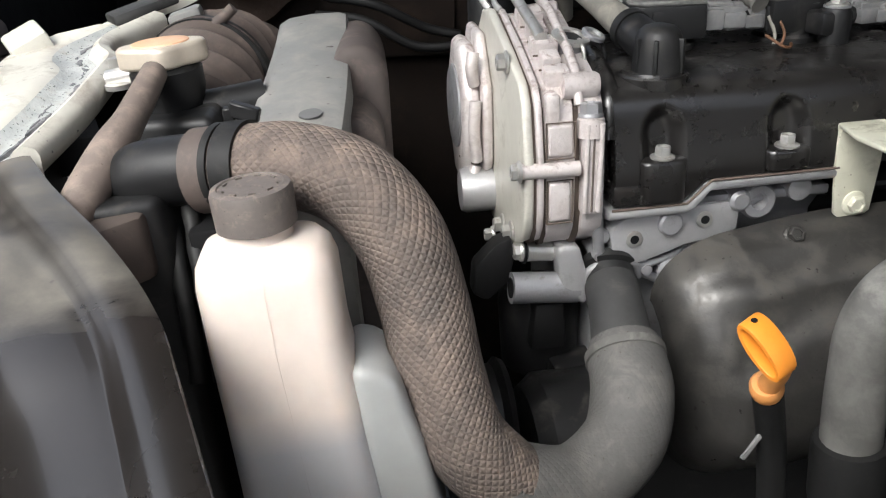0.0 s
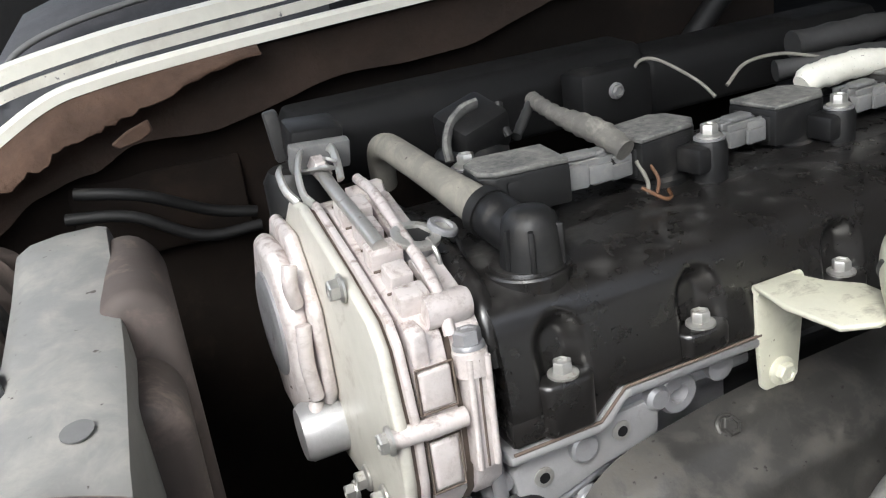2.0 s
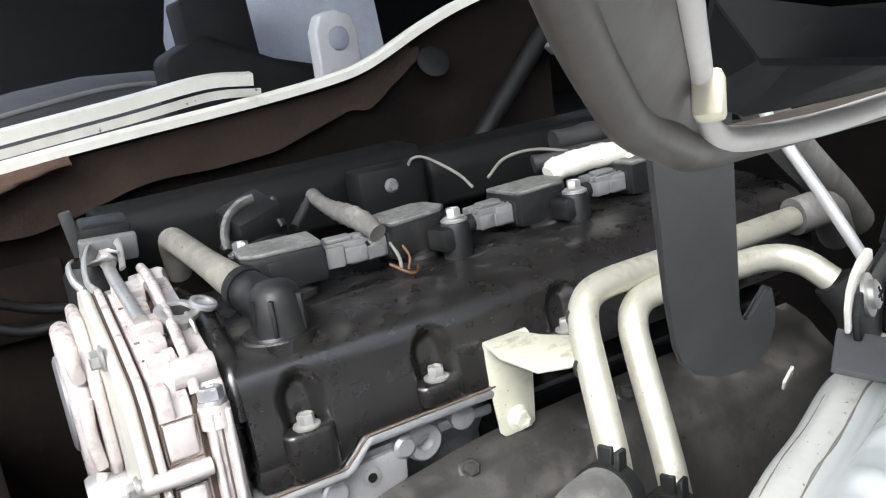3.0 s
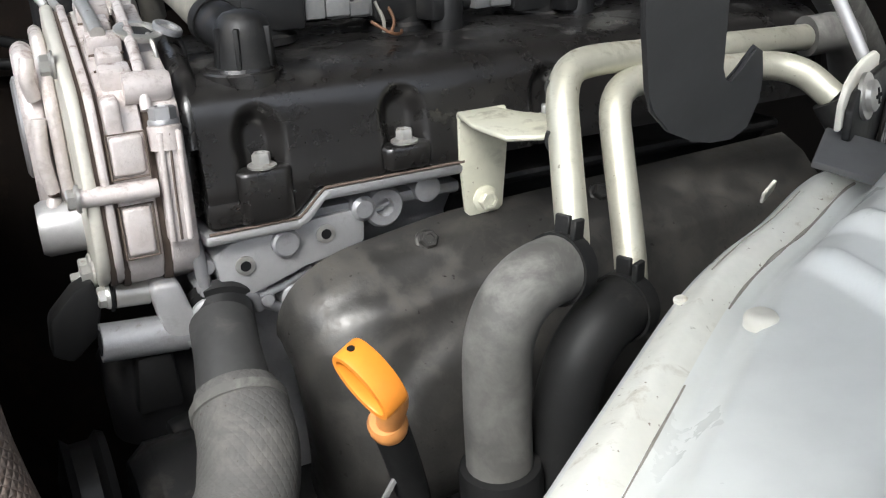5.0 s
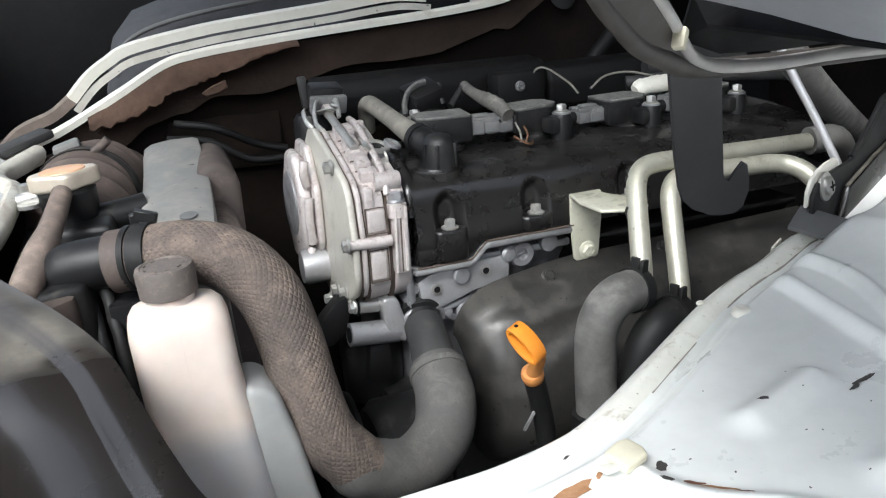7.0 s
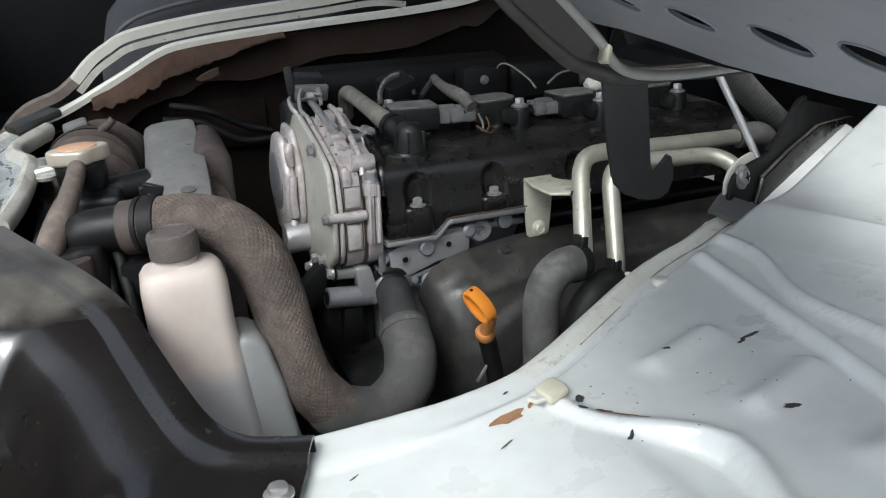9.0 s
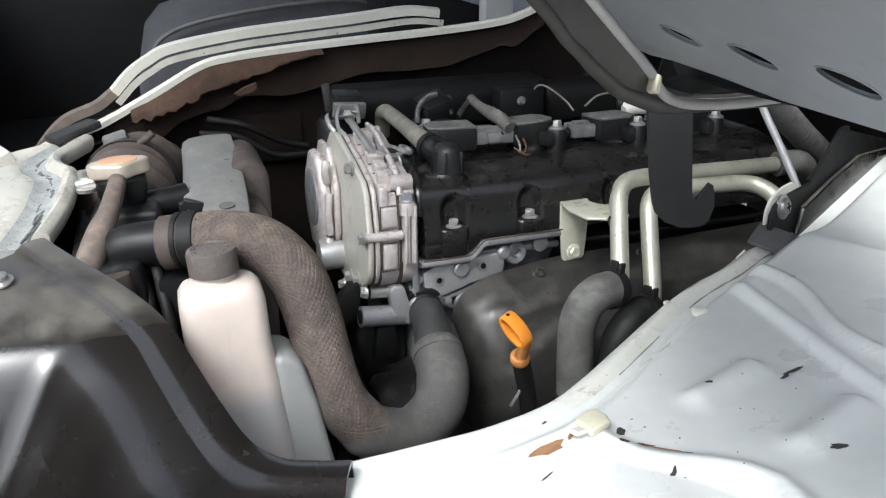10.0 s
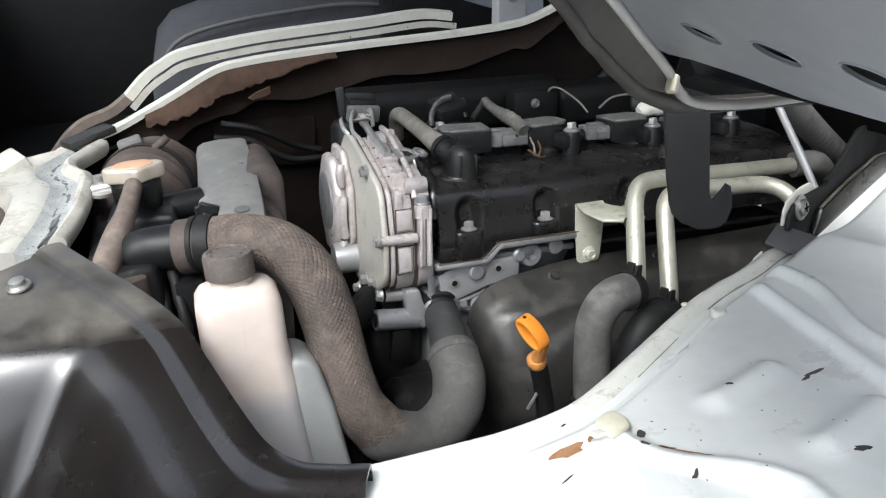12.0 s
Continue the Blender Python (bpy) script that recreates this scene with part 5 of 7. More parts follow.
def heater_pipes():
    spec = ((([0.268, 0.4115, 1.050], [0.278, 0.416, 1.0505], [0.284, 0.4235, 1.057], [0.289, 0.434, 1.075], [0.299, 0.455, 1.102], [0.305, 0.466, 1.116], [0.314, 0.474, 1.125], [0.330, 0.480, 1.127], [0.37, 0.492, 1.122], [0.44, 0.508, 1.113], [0.515, 0.526, 1.104]), "cream zinc-plated heater pipe with a rubber hose on its lower end"),
            (([0.302, 0.4105, 1.021], [0.311, 0.415, 1.0225], [0.317, 0.4235, 1.032], [0.322, 0.434, 1.049], [0.331, 0.456, 1.084], [0.337, 0.468, 1.102], [0.347, 0.476, 1.110], [0.364, 0.480, 1.112], [0.41, 0.482, 1.108], [0.45, 0.484, 1.104], [0.468, 0.474, 1.098], [0.478, 0.460, 1.085]), "cream zinc-plated heater pipe with a dark hose below"))
    for k, (pts, lab) in enumerate(spec):
        p = thing("heater_pipe", pts[0], lab, "pipe", "pair of heater pipes")
        part("pipe", tube(pts, 0.0083, 18, 6), M_PIPE, p)
        for q0, q1 in (((0.3065, 0.4675, 1.1180), (0.302, 0.460, 1.108)), ((0.2965, 0.4510, 1.0975), (0.292, 0.442, 1.087))) if k == 0 else ():
            mk = along(q0, q1)
            part("tape_mark", tube([mk @ V(0.0085 * math.cos(radians(a)), 0.0085 * math.sin(radians(a)), 0.00008 * (a - 200)) for a in range(150, 291, 20)], 0.0011, 8, 3), M_SLEEVE, p, "dark tape mark")
        if k == 0:
            line = [(0.2755, 0.4145, 1.050), (0.264, 0.409, 1.0525), (0.250, 0.4035, 1.0525), (0.2375, 0.400, 1.0445), (0.2305, 0.400, 1.028), (0.2285, 0.400, 1.006), (0.2275, 0.400, 0.985), (0.226, 0.398, 0.955), (0.224, 0.395, 0.90)]
        else:
            line = [(0.309, 0.4135, 1.0215), (0.298, 0.408, 1.0225), (0.285, 0.4025, 1.0200), (0.273, 0.400, 1.009), (0.266, 0.400, 0.992), (0.263, 0.400, 0.978), (0.260, 0.400, 0.96), (0.258, 0.394, 0.90)]
        part("hose", tube(line, 0.0162 if k == 0 else 0.0158, 22, 6), M_RUBBER if k == 0 else M_RUBBERDARK, p, "dusty grey rubber hose" if k == 0 else "black rubber hose")
        a, b2 = Vector(line[0]), Vector(line[1])
        mid = a.lerp(b2, 0.45)
        ring = along(mid, b2)
        part("spring_clamp", join(lathe([(0.0165, -0.005), (0.0178, -0.005), (0.0178, 0.005), (0.0165, 0.005), (0.0165, -0.005)], ring, 28), moved(box(-0.004, 0.004, 0.0165, 0.026, -0.001, 0.002, 0.0006, 1), ring), moved(box(0.006, 0.009, 0.015, 0.025, -0.004, 0.004, 0.0006, 1), ring)), M_RUBBERDARK, p, "dark spring hose clamp")
        if k == 0:
            part("hose_guard", lathe([(0.0165, -0.04), (0.0200, -0.04), (0.0205, -0.036), (0.0205, -0.004), (0.0195, 0.0), (0.0165, 0.001)], Matrix.Translation((0.2265, 0.3985, 0.964)), 28), M_RUBBERDARK, p, "black plastic sleeve")


heater_pipes()


def dipstick():
    d = thing("dipstick", (0.168, 0.377, 1.02), "oil dipstick with an orange ring handle in a black tube", "dipstick")
    a, b = Vector((0.168, 0.377, 1.020)), Vector((0.151, 0.345, 1.078))
    m = along(a, b)
    # long oval loop of the handle, held at its lower end
    axis = Vector((-0.80, -0.44, -0.16)).normalized()
    u = Vector((0.66, -0.42, -0.78))
    u = (u - axis * u.dot(axis)).normalized()
    short = axis.cross(u).normalized()
    c = Vector((0.1575, 0.3563, 1.0575))
    # a deep oval band, like a flattened finger ring
    rows = []
    for k in range(37):
        t = 2 * math.pi * k / 36
        e = u * math.cos(t) + short * math.sin(t)
        o = c + u * 0.0155 * math.cos(t) + short * 0.0070 * math.sin(t)
        rows.append([o + axis * h - e * g for h, g in ((-0.0062, 0.0004), (-0.0052, 0.0), (0.0052, 0.0), (0.0062, 0.0004), (0.0062, 0.0024), (0.0052, 0.0029), (-0.0052, 0.0029), (-0.0062, 0.0024), (-0.0062, 0.0004))])
    part("handle", grid(rows), M_ORANGE, d, "orange plastic oval ring handle")
    t = radians(150)
    hp = c + u * 0.0155 * math.cos(t) + short * 0.0070 * math.sin(t)
    # dark spot on the solid band, drawn as a shaded hole
    part("hole", lathe([(0.0016, -0.0012), (0.0016, 0.0002), (0, 0.0002)], Matrix.Translation(hp) @ along((0, 0, 0), tuple(u * 0.0092 * math.cos(t) + short * 0.0155 * math.sin(t))), 12), M_DARK, d)
    part("stem", tube([(0.1690, 0.3625, 1.0425, 0.0045), (0.1690, 0.366, 1.036, 0.0050), (0.1682, 0.371, 1.029, 0.0056), (0.168, 0.376, 1.021, 0.0060)], 0.0055, 14, 4), M_ORANGEDIRTY, d, "grimy orange stem")
    part("plug", moved(lathe([(0.0078, -0.003), (0.0084, 0.0), (0.0084, 0.004), (0.0070, 0.006), (0, 0.006)], None, 20), m), M_ORANGEDIRTY, d, "grimy orange plug")
    part("tube", tube([(0.1695, 0.379, 1.016), (0.176, 0.388, 0.99), (0.181, 0.395, 0.96), (0.186, 0.405, 0.90), (0.19, 0.43, 0.82)], 0.0078, 16, 5), M_RUBBERDARK, d, "black dipstick tube")
    part("cable_tie", moved(box(-0.016, 0.004, -0.001, 0.001, -0.0012, 0.0012, 0.0003, 1), pose(0.170, 0.386, 0.985, 0, -55, 0)), M_CONN, d)
    return d


dipstick()


# ---- cooling ----
def radiator_hose():
    h = thing("radiator_hose", (0.06, 0.42, 0.95), "large dusty braided radiator hose curving down to the engine", "hose")
    line = [(-0.096, 0.457, 1.141, 0.0200), (-0.075, 0.449, 1.143, 0.0207), (-0.050, 0.439, 1.144, 0.0213), (-0.022, 0.427, 1.135, 0.0222), (-0.003, 0.416, 1.111, 0.0226), (0.005, 0.406, 1.078, 0.0226), (0.009, 0.394, 1.042, 0.0224), (0.017, 0.386, 1.008, 0.0220),
            (0.038, 0.387, 0.976, 0.0220), (0.074, 0.399, 0.959, 0.0225), (0.105, 0.418, 0.967, 0.0232), (0.1165, 0.436, 0.986, 0.0236), (0.1185, 0.457, 1.000, 0.0222), (0.119, 0.464, 1.0045, 0.0200)]
    part("hose", tube(line[:9], 0.0225, 40, 10, caps=False), M_HOSE, h, "brown-dusted braided rubber hose")
    part("lower_bend", tube([tuple(crom(line, 10)[78])] + line[8:], 0.0225, 40, 10, caps=False), M_HOSELOW, h, "greyer braided lower bend")
    part("lower_sleeve", tube([(0.1184, 0.455, 0.998, 0.0205), (0.1186, 0.463, 1.0035, 0.0185), (0.1205, 0.480, 1.0135, 0.0168), (0.122, 0.495, 1.0185, 0.0165), (0.1228, 0.503, 1.0210, 0.0165)], 0.0168, 28, 5), M_SLEEVE, h, "plain dusty rubber end")
    # wire clip on the lower end
    m = along((0.1185, 0.456, 0.999), (0.121, 0.488, 1.017))
    part("spring_clamp", lathe([(0.0226, -0.003), (0.0236, -0.0025), (0.0236, 0.0025), (0.0226, 0.003), (0.0226, -0.003)], m, 36), M_RUBBER, h, "dusty flat hose clamp")
    for dz in (-0.0042, 0.0042):
        # black bars on the clamp paint the shade of its slits
        part("slit_shade", moved(box(-0.009, 0.009, -0.0245, -0.0220, dz - 0.0012, dz + 0.0012, 0.0006, 1), m @ pose(0, 0, 0, 0, 0, 20)), M_DARK, h)
    # strap clamp near the radiator
    m = along((-0.0775, 0.4502, 1.1428), (-0.05, 0.439, 1.144))
    part("band_clamp", join(lathe([(0.0214, -0.004), (0.0232, -0.004), (0.0232, 0.008), (0.0214, 0.008), (0.0214, -0.004)], m, 36), lathe([(0.0212, -0.010), (0.0226, -0.010), (0.0226, -0.006), (0.0212, -0.006), (0.0212, -0.010)], m, 36)), M_RUBBERDARK, h, "dark steel band clamp")
    part("clamp_slot", moved(box(-0.0015, 0.0015, -0.0238, -0.0225, -0.003, 0.007, 0.0004, 1), m @ pose(0, 0, 0, 0, 0, 25)), M_BROWN, h)
    part("clamp_ear", join(moved(box(-0.006, 0.010, -0.003, 0.003, -0.004, 0.004, 0.001, 1), pose(-0.074, 0.464, 1.1675, 0, 20, -12)), moved(box(-0.003, 0.003, -0.003, 0.003, -0.006, 0.006, 0.001, 1), pose(-0.080, 0.465, 1.164, 0, 0, 0))), M_BLACK, h)
    part("sleeve_collar", tube([(-0.098, 0.4575, 1.1408), (-0.086, 0.453, 1.142)], 0.0218, 32, 2), M_BROWN, h)
    return h


radiator_hose()


def reservoir():
    shift = Matrix.Translation((0.003, 0.005, 0.001))
    r = thing("coolant_reservoir", (-0.06, 0.38, 0.93), "milky plastic coolant reservoir with a brown-grey screw cap", "reservoir")
    # body: rounded rectangle sections widening downwards
    secs = [(1.127, -0.0675, 0.385, 0.018, 0.016, 0.010), (1.1255, -0.067, 0.385, 0.026, 0.019, 0.012), (1.120, -0.0665, 0.385, 0.0300, 0.0225, 0.013), (1.112, -0.066, 0.385, 0.0315, 0.0245, 0.013), (1.08, -0.066, 0.385, 0.0315, 0.0255, 0.013), (1.044, -0.064, 0.384, 0.0325, 0.027, 0.013), (1.040, -0.064, 0.384, 0.0325, 0.027, 0.013), (0.99, -0.062, 0.383, 0.034, 0.028, 0.013), (0.93, -0.06, 0.383, 0.035, 0.029, 0.013), (0.90, -0.06, 0.383, 0.033, 0.027, 0.012)]
    rows = []
    for z, cx, cy, hx, hy, rr in secs:
        row = []
        for q, (sx, sy) in enumerate(((1, 1), (-1, 1), (-1, -1), (1, -1))):
            for k in range(6):
                a = math.pi / 2 * (q + k / 5)
                row.append(V(cx + sx * (hx - rr) + rr * math.cos(a), cy + sy * (hy - rr) + rr * math.sin(a), z))
        rows.append(row)
    bm = grid(rows, close=True)
    bm.faces.new([v for v in bm.verts if abs(v.co.z - 1.127) < 1e-5])
    part("bottle", moved(bm, shift), M_RESERVOIR, r, "cream-white milky bottle, bluish where coolant stands in it", sharp=50)
    part("mould_seam", moved(tube([(-0.064, 0.3665, 1.121), (-0.066, 0.3602, 1.112), (-0.066, 0.3592, 1.08), (-0.064, 0.3568, 1.04), (-0.062, 0.3550, 0.99)], 0.00012, 8, 5), shift), M_RESERVOIR, r)
    # lower wing of the tank
    wing = [(-0.036, 1.066), (-0.024, 1.064), (-0.014, 1.055), (-0.006, 1.02), (0.002, 0.96), (0.004, 0.90), (-0.036, 0.90)]
    part("side_tank", moved(prism(wing, 0.362, 0.412, "y", 0.006, 3), shift), M_TANK, r, "greyer lower side of the tank")
    part("neck", lathe([(0.0165, 1.124), (0.0155, 1.128), (0.0150, 1.134), (0, 1.134)], Matrix.Translation((-0.0650, 0.394, 0.001)), 28), M_RESERVOIR, r)
    cap = part("cap", lathe([(0.0165, 1.1315), (0.0184, 1.1325), (0.0187, 1.148), (0.0178, 1.1505), (0.0150, 1.1512), (0.0145, 1.1505), (0, 1.1508)], Matrix.Translation((-0.0650, 0.394, 0.001)), 40), M_CAPGREY, r, "brown-grey dusty screw cap")
    for k in range(9):
        a = 2 * math.pi * k / 9
        part("raised_mark", moved(box(-0.0016, 0.0016, -0.0005, 0.0005, 1.1505, 1.1514, 0), pose(-0.0650 + 0.0125 * math.cos(a), 0.394 + 0.0125 * math.sin(a), 0.001, 0, 0, math.degrees(a) + 90)), M_CAPGREY, cap)
    return r


reservoir()


def radiator():
    r = thing("radiator", (-0.13, 0.5, 0.8), "dark plastic-tanked radiator with a filler neck and dusty fins", "radiator")
    part("side_tank", prism([(-0.172, 0.43), (-0.118, 0.44), (-0.108, 0.50), (-0.108, 0.75), (-0.16, 0.75), (-0.176, 0.70)], 0.70, 1.135, "z", 0.006, 3), M_BLACK, r)
    part("core", box(-0.108, -0.085, 0.44, 0.78, 0.66, 1.115, 0.002), M_DARK, r)
    for k in range(9):
        part("fin_rib", box(-0.0845, -0.080, 0.45, 0.50, 0.99 + 0.013 * k, 0.996 + 0.013 * k, 0.0008, 1), M_BLACK, r)
    for k, x in enumerate((-0.120, -0.108)):
        part("cooling_tube", tube([(x, 0.466 - 0.008 * k, 1.122), (x + 0.004, 0.44 - 0.008 * k, 1.085), (x + 0.006, 0.42, 1.04)], 0.0042, 12, 4, ribs=0.0008), M_RUBBERDARK, r)
    part("outlet_pipe", tube([(-0.150, 0.472, 1.131, 0.013), (-0.135, 0.467, 1.137, 0.0170), (-0.122, 0.464, 1.1405, 0.0180), (-0.09, 0.455, 1.1425, 0.0180)], 0.018, 28, 6), M_BLACK, r, "black plastic outlet pipe")
    neck = part("filler_neck", lathe([(0.020, 1.09), (0.020, 1.155), (0.0215, 1.160), (0.0215, 1.172), (0.017, 1.176), (0, 1.176)], Matrix.Translation((-0.129, 0.566, 0)), 32), M_BLACK, r)
    part("neck_body", prism([(-0.158, 0.535), (-0.10, 0.525), (-0.098, 0.60), (-0.155, 0.61)], 1.08, 1.150, "z", 0.006, 3), M_BLACK, r)
    # two-eared pressure cap
    outline = []
    for k in range(48):
        a = 2 * math.pi * k / 48
        rr = 0.0216 + 0.0024 * math.cos(2 * (a - 0.15)) + 0.0024 * math.cos(4 * (a - 0.15))
        outline.append((-0.129 + rr * math.cos(a), 0.566 + rr * math.sin(a)))
    cap = part("pressure_cap", prism(outline, 1.1745, 1.1880, "z", 0.0030, 4), M_RADCAPRIM, r, "tin pressure cap with two ears")
    part("cap_disc", prism([(-0.129 + 0.0172 * math.cos(radians(a)), 0.566 + 0.0150 * math.sin(radians(a))) for a in range(0, 360, 10)], 1.1870, 1.1890, "z", 0.0012, 2), M_RADCAP, cap, "rust-orange worn cap top")
    part("neck_clamp", join(tube([(-0.166, 0.574, 1.168), (-0.15, 0.572, 1.170)], 0.006, 12, 2), lathe([(0.008, 0), (0.008, 0.004), (0.005, 0.006), (0.005, 0.012), (0, 0.012)], Matrix.Translation((-0.160, 0.578, 1.168)), 14), lathe([(0.009, 0), (0.009, 0.003), (0, 0.003)], Matrix.Translation((-0.158, 0.566, 1.164)), 14)), M_STEEL, r, "dusty zinc clamp screws")
    return r


radiator()


def overflow_pipe():
    p = thing("overflow_pipe", (-0.15, 0.45, 1.12), "brown dusty pipe running from the filler neck to a box", "pipe")
    part("pipe", tube([(-0.130, 0.540, 1.176, 0.0075), (-0.133, 0.522, 1.170, 0.0080), (-0.139, 0.498, 1.160, 0.0088), (-0.145, 0.478, 1.152, 0.0108), (-0.152, 0.458, 1.142, 0.0112), (-0.160, 0.436, 1.130, 0.0108), (-0.167, 0.418, 1.118, 0.0105)], 0.0105, 18, 6), M_PIPEDUST, p)
    part("foot", prism([(-0.158, 0.446), (-0.136, 0.462), (-0.124, 0.452), (-0.126, 0.432), (-0.148, 0.414), (-0.166, 0.424)], 1.095, 1.130, "z", 0.004, 2), M_BROWN, p, "brown dusty plastic box")
    part("steel_edge", box(-0.1405, -0.137, 0.503, 0.513, 1.148, 1.168, 0.001), M_STEEL, p)
    return p


overflow_pipe()


def fan_shroud():
    f = thing("fan_shroud", (-0.05, 0.6, 0.9), "grey dusty plastic fan shroud with an arched top", "fan shroud")
    # arched duct: sections from far to near, left and right x with the height of the crown
    prof = [(0.742, 1.10), (0.738, 1.148), (0.722, 1.166), (0.695, 1.171), (0.64, 1.163), (0.58, 1.154), (0.52, 1.146), (0.48, 1.136), (0.455, 1.115), (0.445, 1.07), (0.44, 0.95)]
    line = crom([(0, y, z) for y, z in prof], 3)
    rows = []
    for i, p in enumerate(line):
        u = i / (len(line) - 1)
        xl, xr = -0.074 - 0.012 * smoothstep(0.3, 0.7, u), -0.021 - 0.007 * smoothstep(0.45, 0.75, u)
        y, z = p[1], p[2]
        a, b = line[max(0, i - 1)], line[min(len(line) - 1, i + 1)]
        t = Vector((0, b[1] - a[1], b[2] - a[2])).normalized()
        n = Vector((0, t.z, -t.y))
        row = [V(xl + 0.001, y * 0.8 + 0.118, z - 0.06), V(xl, y, z) - n * 0.012, V(xl + 0.003, y, z) - n * 0.004, V(xl + 0.010, y, z) - n * 0.0005, V((xl + xr) / 2, y, z) + n * 0.001, V(xr - 0.006, y, z), V(xr - 0.001, y, z) - n * 0.002, V(xr, y, z) - n * 0.007, V(xr - 0.001, y * 0.8 + 0.118, z - 0.06)]
        rows.append(row)
    part("duct", grid(rows), M_GREYPLASTIC, f, sharp=50)
    part("stub", tube([(-0.112, 0.569, 1.143), (-0.075, 0.577, 1.1445)], 0.0125, 20, 2), M_BLACK, f, "dark round stub")
    part("stub_hose", tube([(-0.128, 0.566, 1.140), (-0.104, 0.571, 1.142)], 0.0085, 14, 2), M_RUBBERDARK, f)
    part("plug", lathe([(0.0068, 0), (0.0068, 0.0008), (0, 0.0008)], pose(-0.044, 0.518, 1.1468, 8, 0, 0), 20), M_TAPE, f, "dark round plug")
    for x0, x1, top, y0, y1 in ((-0.036, 0.003, 1.1660, 0.60, 0.70), (-0.040, -0.004, 1.1330, 0.548, 0.64)):
        mid, half = (x0 + x1) / 2, (x1 - x0) / 2
        arch = [(mid + half * math.cos(radians(a)), top - half * 1.25 + half * 1.25 * math.sin(radians(a))) for a in range(0, 181, 12)]
        part("ring", prism(arch + [(x0 + 0.004, 0.93), (x1 - 0.012, 0.93)], y0, y1, "y", 0.008, 4), M_RING, f, "brown dust-coated rounded shroud ring")
    return f


fan_shroud()


def intake_bellows():
    b = thing("air_hose", (-0.12, 0.7, 1.1), "brown dusty corrugated air hose with a clamp", "hose")
    part("bellows", tube([(-0.135, 0.600, 1.115, 0.034), (-0.132, 0.635, 1.128, 0.041), (-0.128, 0.665, 1.136, 0.043), (-0.122, 0.700, 1.138, 0.042), (-0.112, 0.740, 1.13, 0.040), (-0.10, 0.78, 1.10, 0.04)], 0.042, 40, 5, ribs=0.004, rib_every=3), M_BROWN, b)
    m = along((-0.126, 0.678, 1.137), (-0.122, 0.70, 1.138))
    part("clamp", lathe([(0.0425, -0.005), (0.047, -0.005), (0.047, 0.005), (0.0425, 0.005), (0.0425, -0.005)], m, 44), M_RUBBERDARK, b, "dark band clamp")
    part("clamp_block", moved(box(-0.014, 0.010, -0.010, 0.012, 0, 0.010, 0.003), pose(-0.132, 0.69, 1.178, 0, -12, 5)), M_GREYPLASTIC, b, "grey clamp block")
    part("lever", tube([(-0.118, 0.672, 1.176), (-0.106, 0.671, 1.182), (-0.098, 0.671, 1.188)], 0.004, 12, 3), M_BROWN, b)
    return b


intake_bellows()


def front_corner():
    """Dusty parts beyond the rail, at the front of the van."""
    a = thing("fluid_canister", (-0.40, 0.87, 1.0), "brown-grey dusty round canister with stepped lid", "canister")
    part("body", lathe([(0.055, 0.98), (0.058, 1.10), (0.062, 1.11), (0.062, 1.135), (0, 1.137)], Matrix.Translation((-0.40, 0.90, 0)), 36), M_BROWN, a)
    part("lid", lathe([(0.057, 1.1375), (0.0575, 1.142), (0.056, 1.16), (0.050, 1.17), (0.046, 1.22), (0, 1.222)], Matrix.Translation((-0.40, 0.90, 0)), 36), M_BROWN, a)
    c = thing("relay_box", (-0.27, 0.70, 1.10), "cream dusty plastic box end beyond the rail", "box")
    part("box", moved(box(-0.014, 0.014, -0.018, 0.018, -0.05, 0.02, 0.003), pose(-0.245, 0.69, 1.166, 10, -20, 25)), M_CREAM, c)
    part("lid", moved(box(-0.035, 0.035, -0.03, 0.03, -0.04, 0.0, 0.004), pose(-0.285, 0.69, 1.158, 0, 5, 30)), M_BROWN, c)
    d = thing("duct_elbow", (-0.29, 0.62, 1.08), "brown dusty duct elbow beyond the rail", "duct")
    part("elbow", tube([(-0.23, 0.64, 1.135), (-0.27, 0.60, 1.13), (-0.32, 0.58, 1.11), (-0.37, 0.60, 1.08)], 0.022, 20, 5), M_BROWN, d)
    t = thing("corner_tape", (-0.17, 0.74, 1.18), "grey-black rubber pad on the corner of the rail", "pad")
    part("pad", moved(box(-0.026, 0.026, -0.014, 0.014, -0.004, 0.004, 0.002), pose(-0.178, 0.748, 1.184, 0, -10, 28)), M_SLEEVE, t)
    b = thing("rim_bolt", (-0.179, 0.770, 1.18), "small zinc bolt in the rusty seat-box flange", "bolt")
    part("head", hexhead(Matrix.Translation((-0.179, 0.800, 1.161)), 0.0055, 0.007), M_STEEL, b)
    part("rust_plate", prism([(-0.215, 0.745), (-0.16, 0.795), (-0.11, 0.850), (-0.17, 0.862), (-0.225, 0.84)], 1.158, 1.161, "z", 0.001, 1), M_BROWN, b, "rust-brown plate")


front_corner()


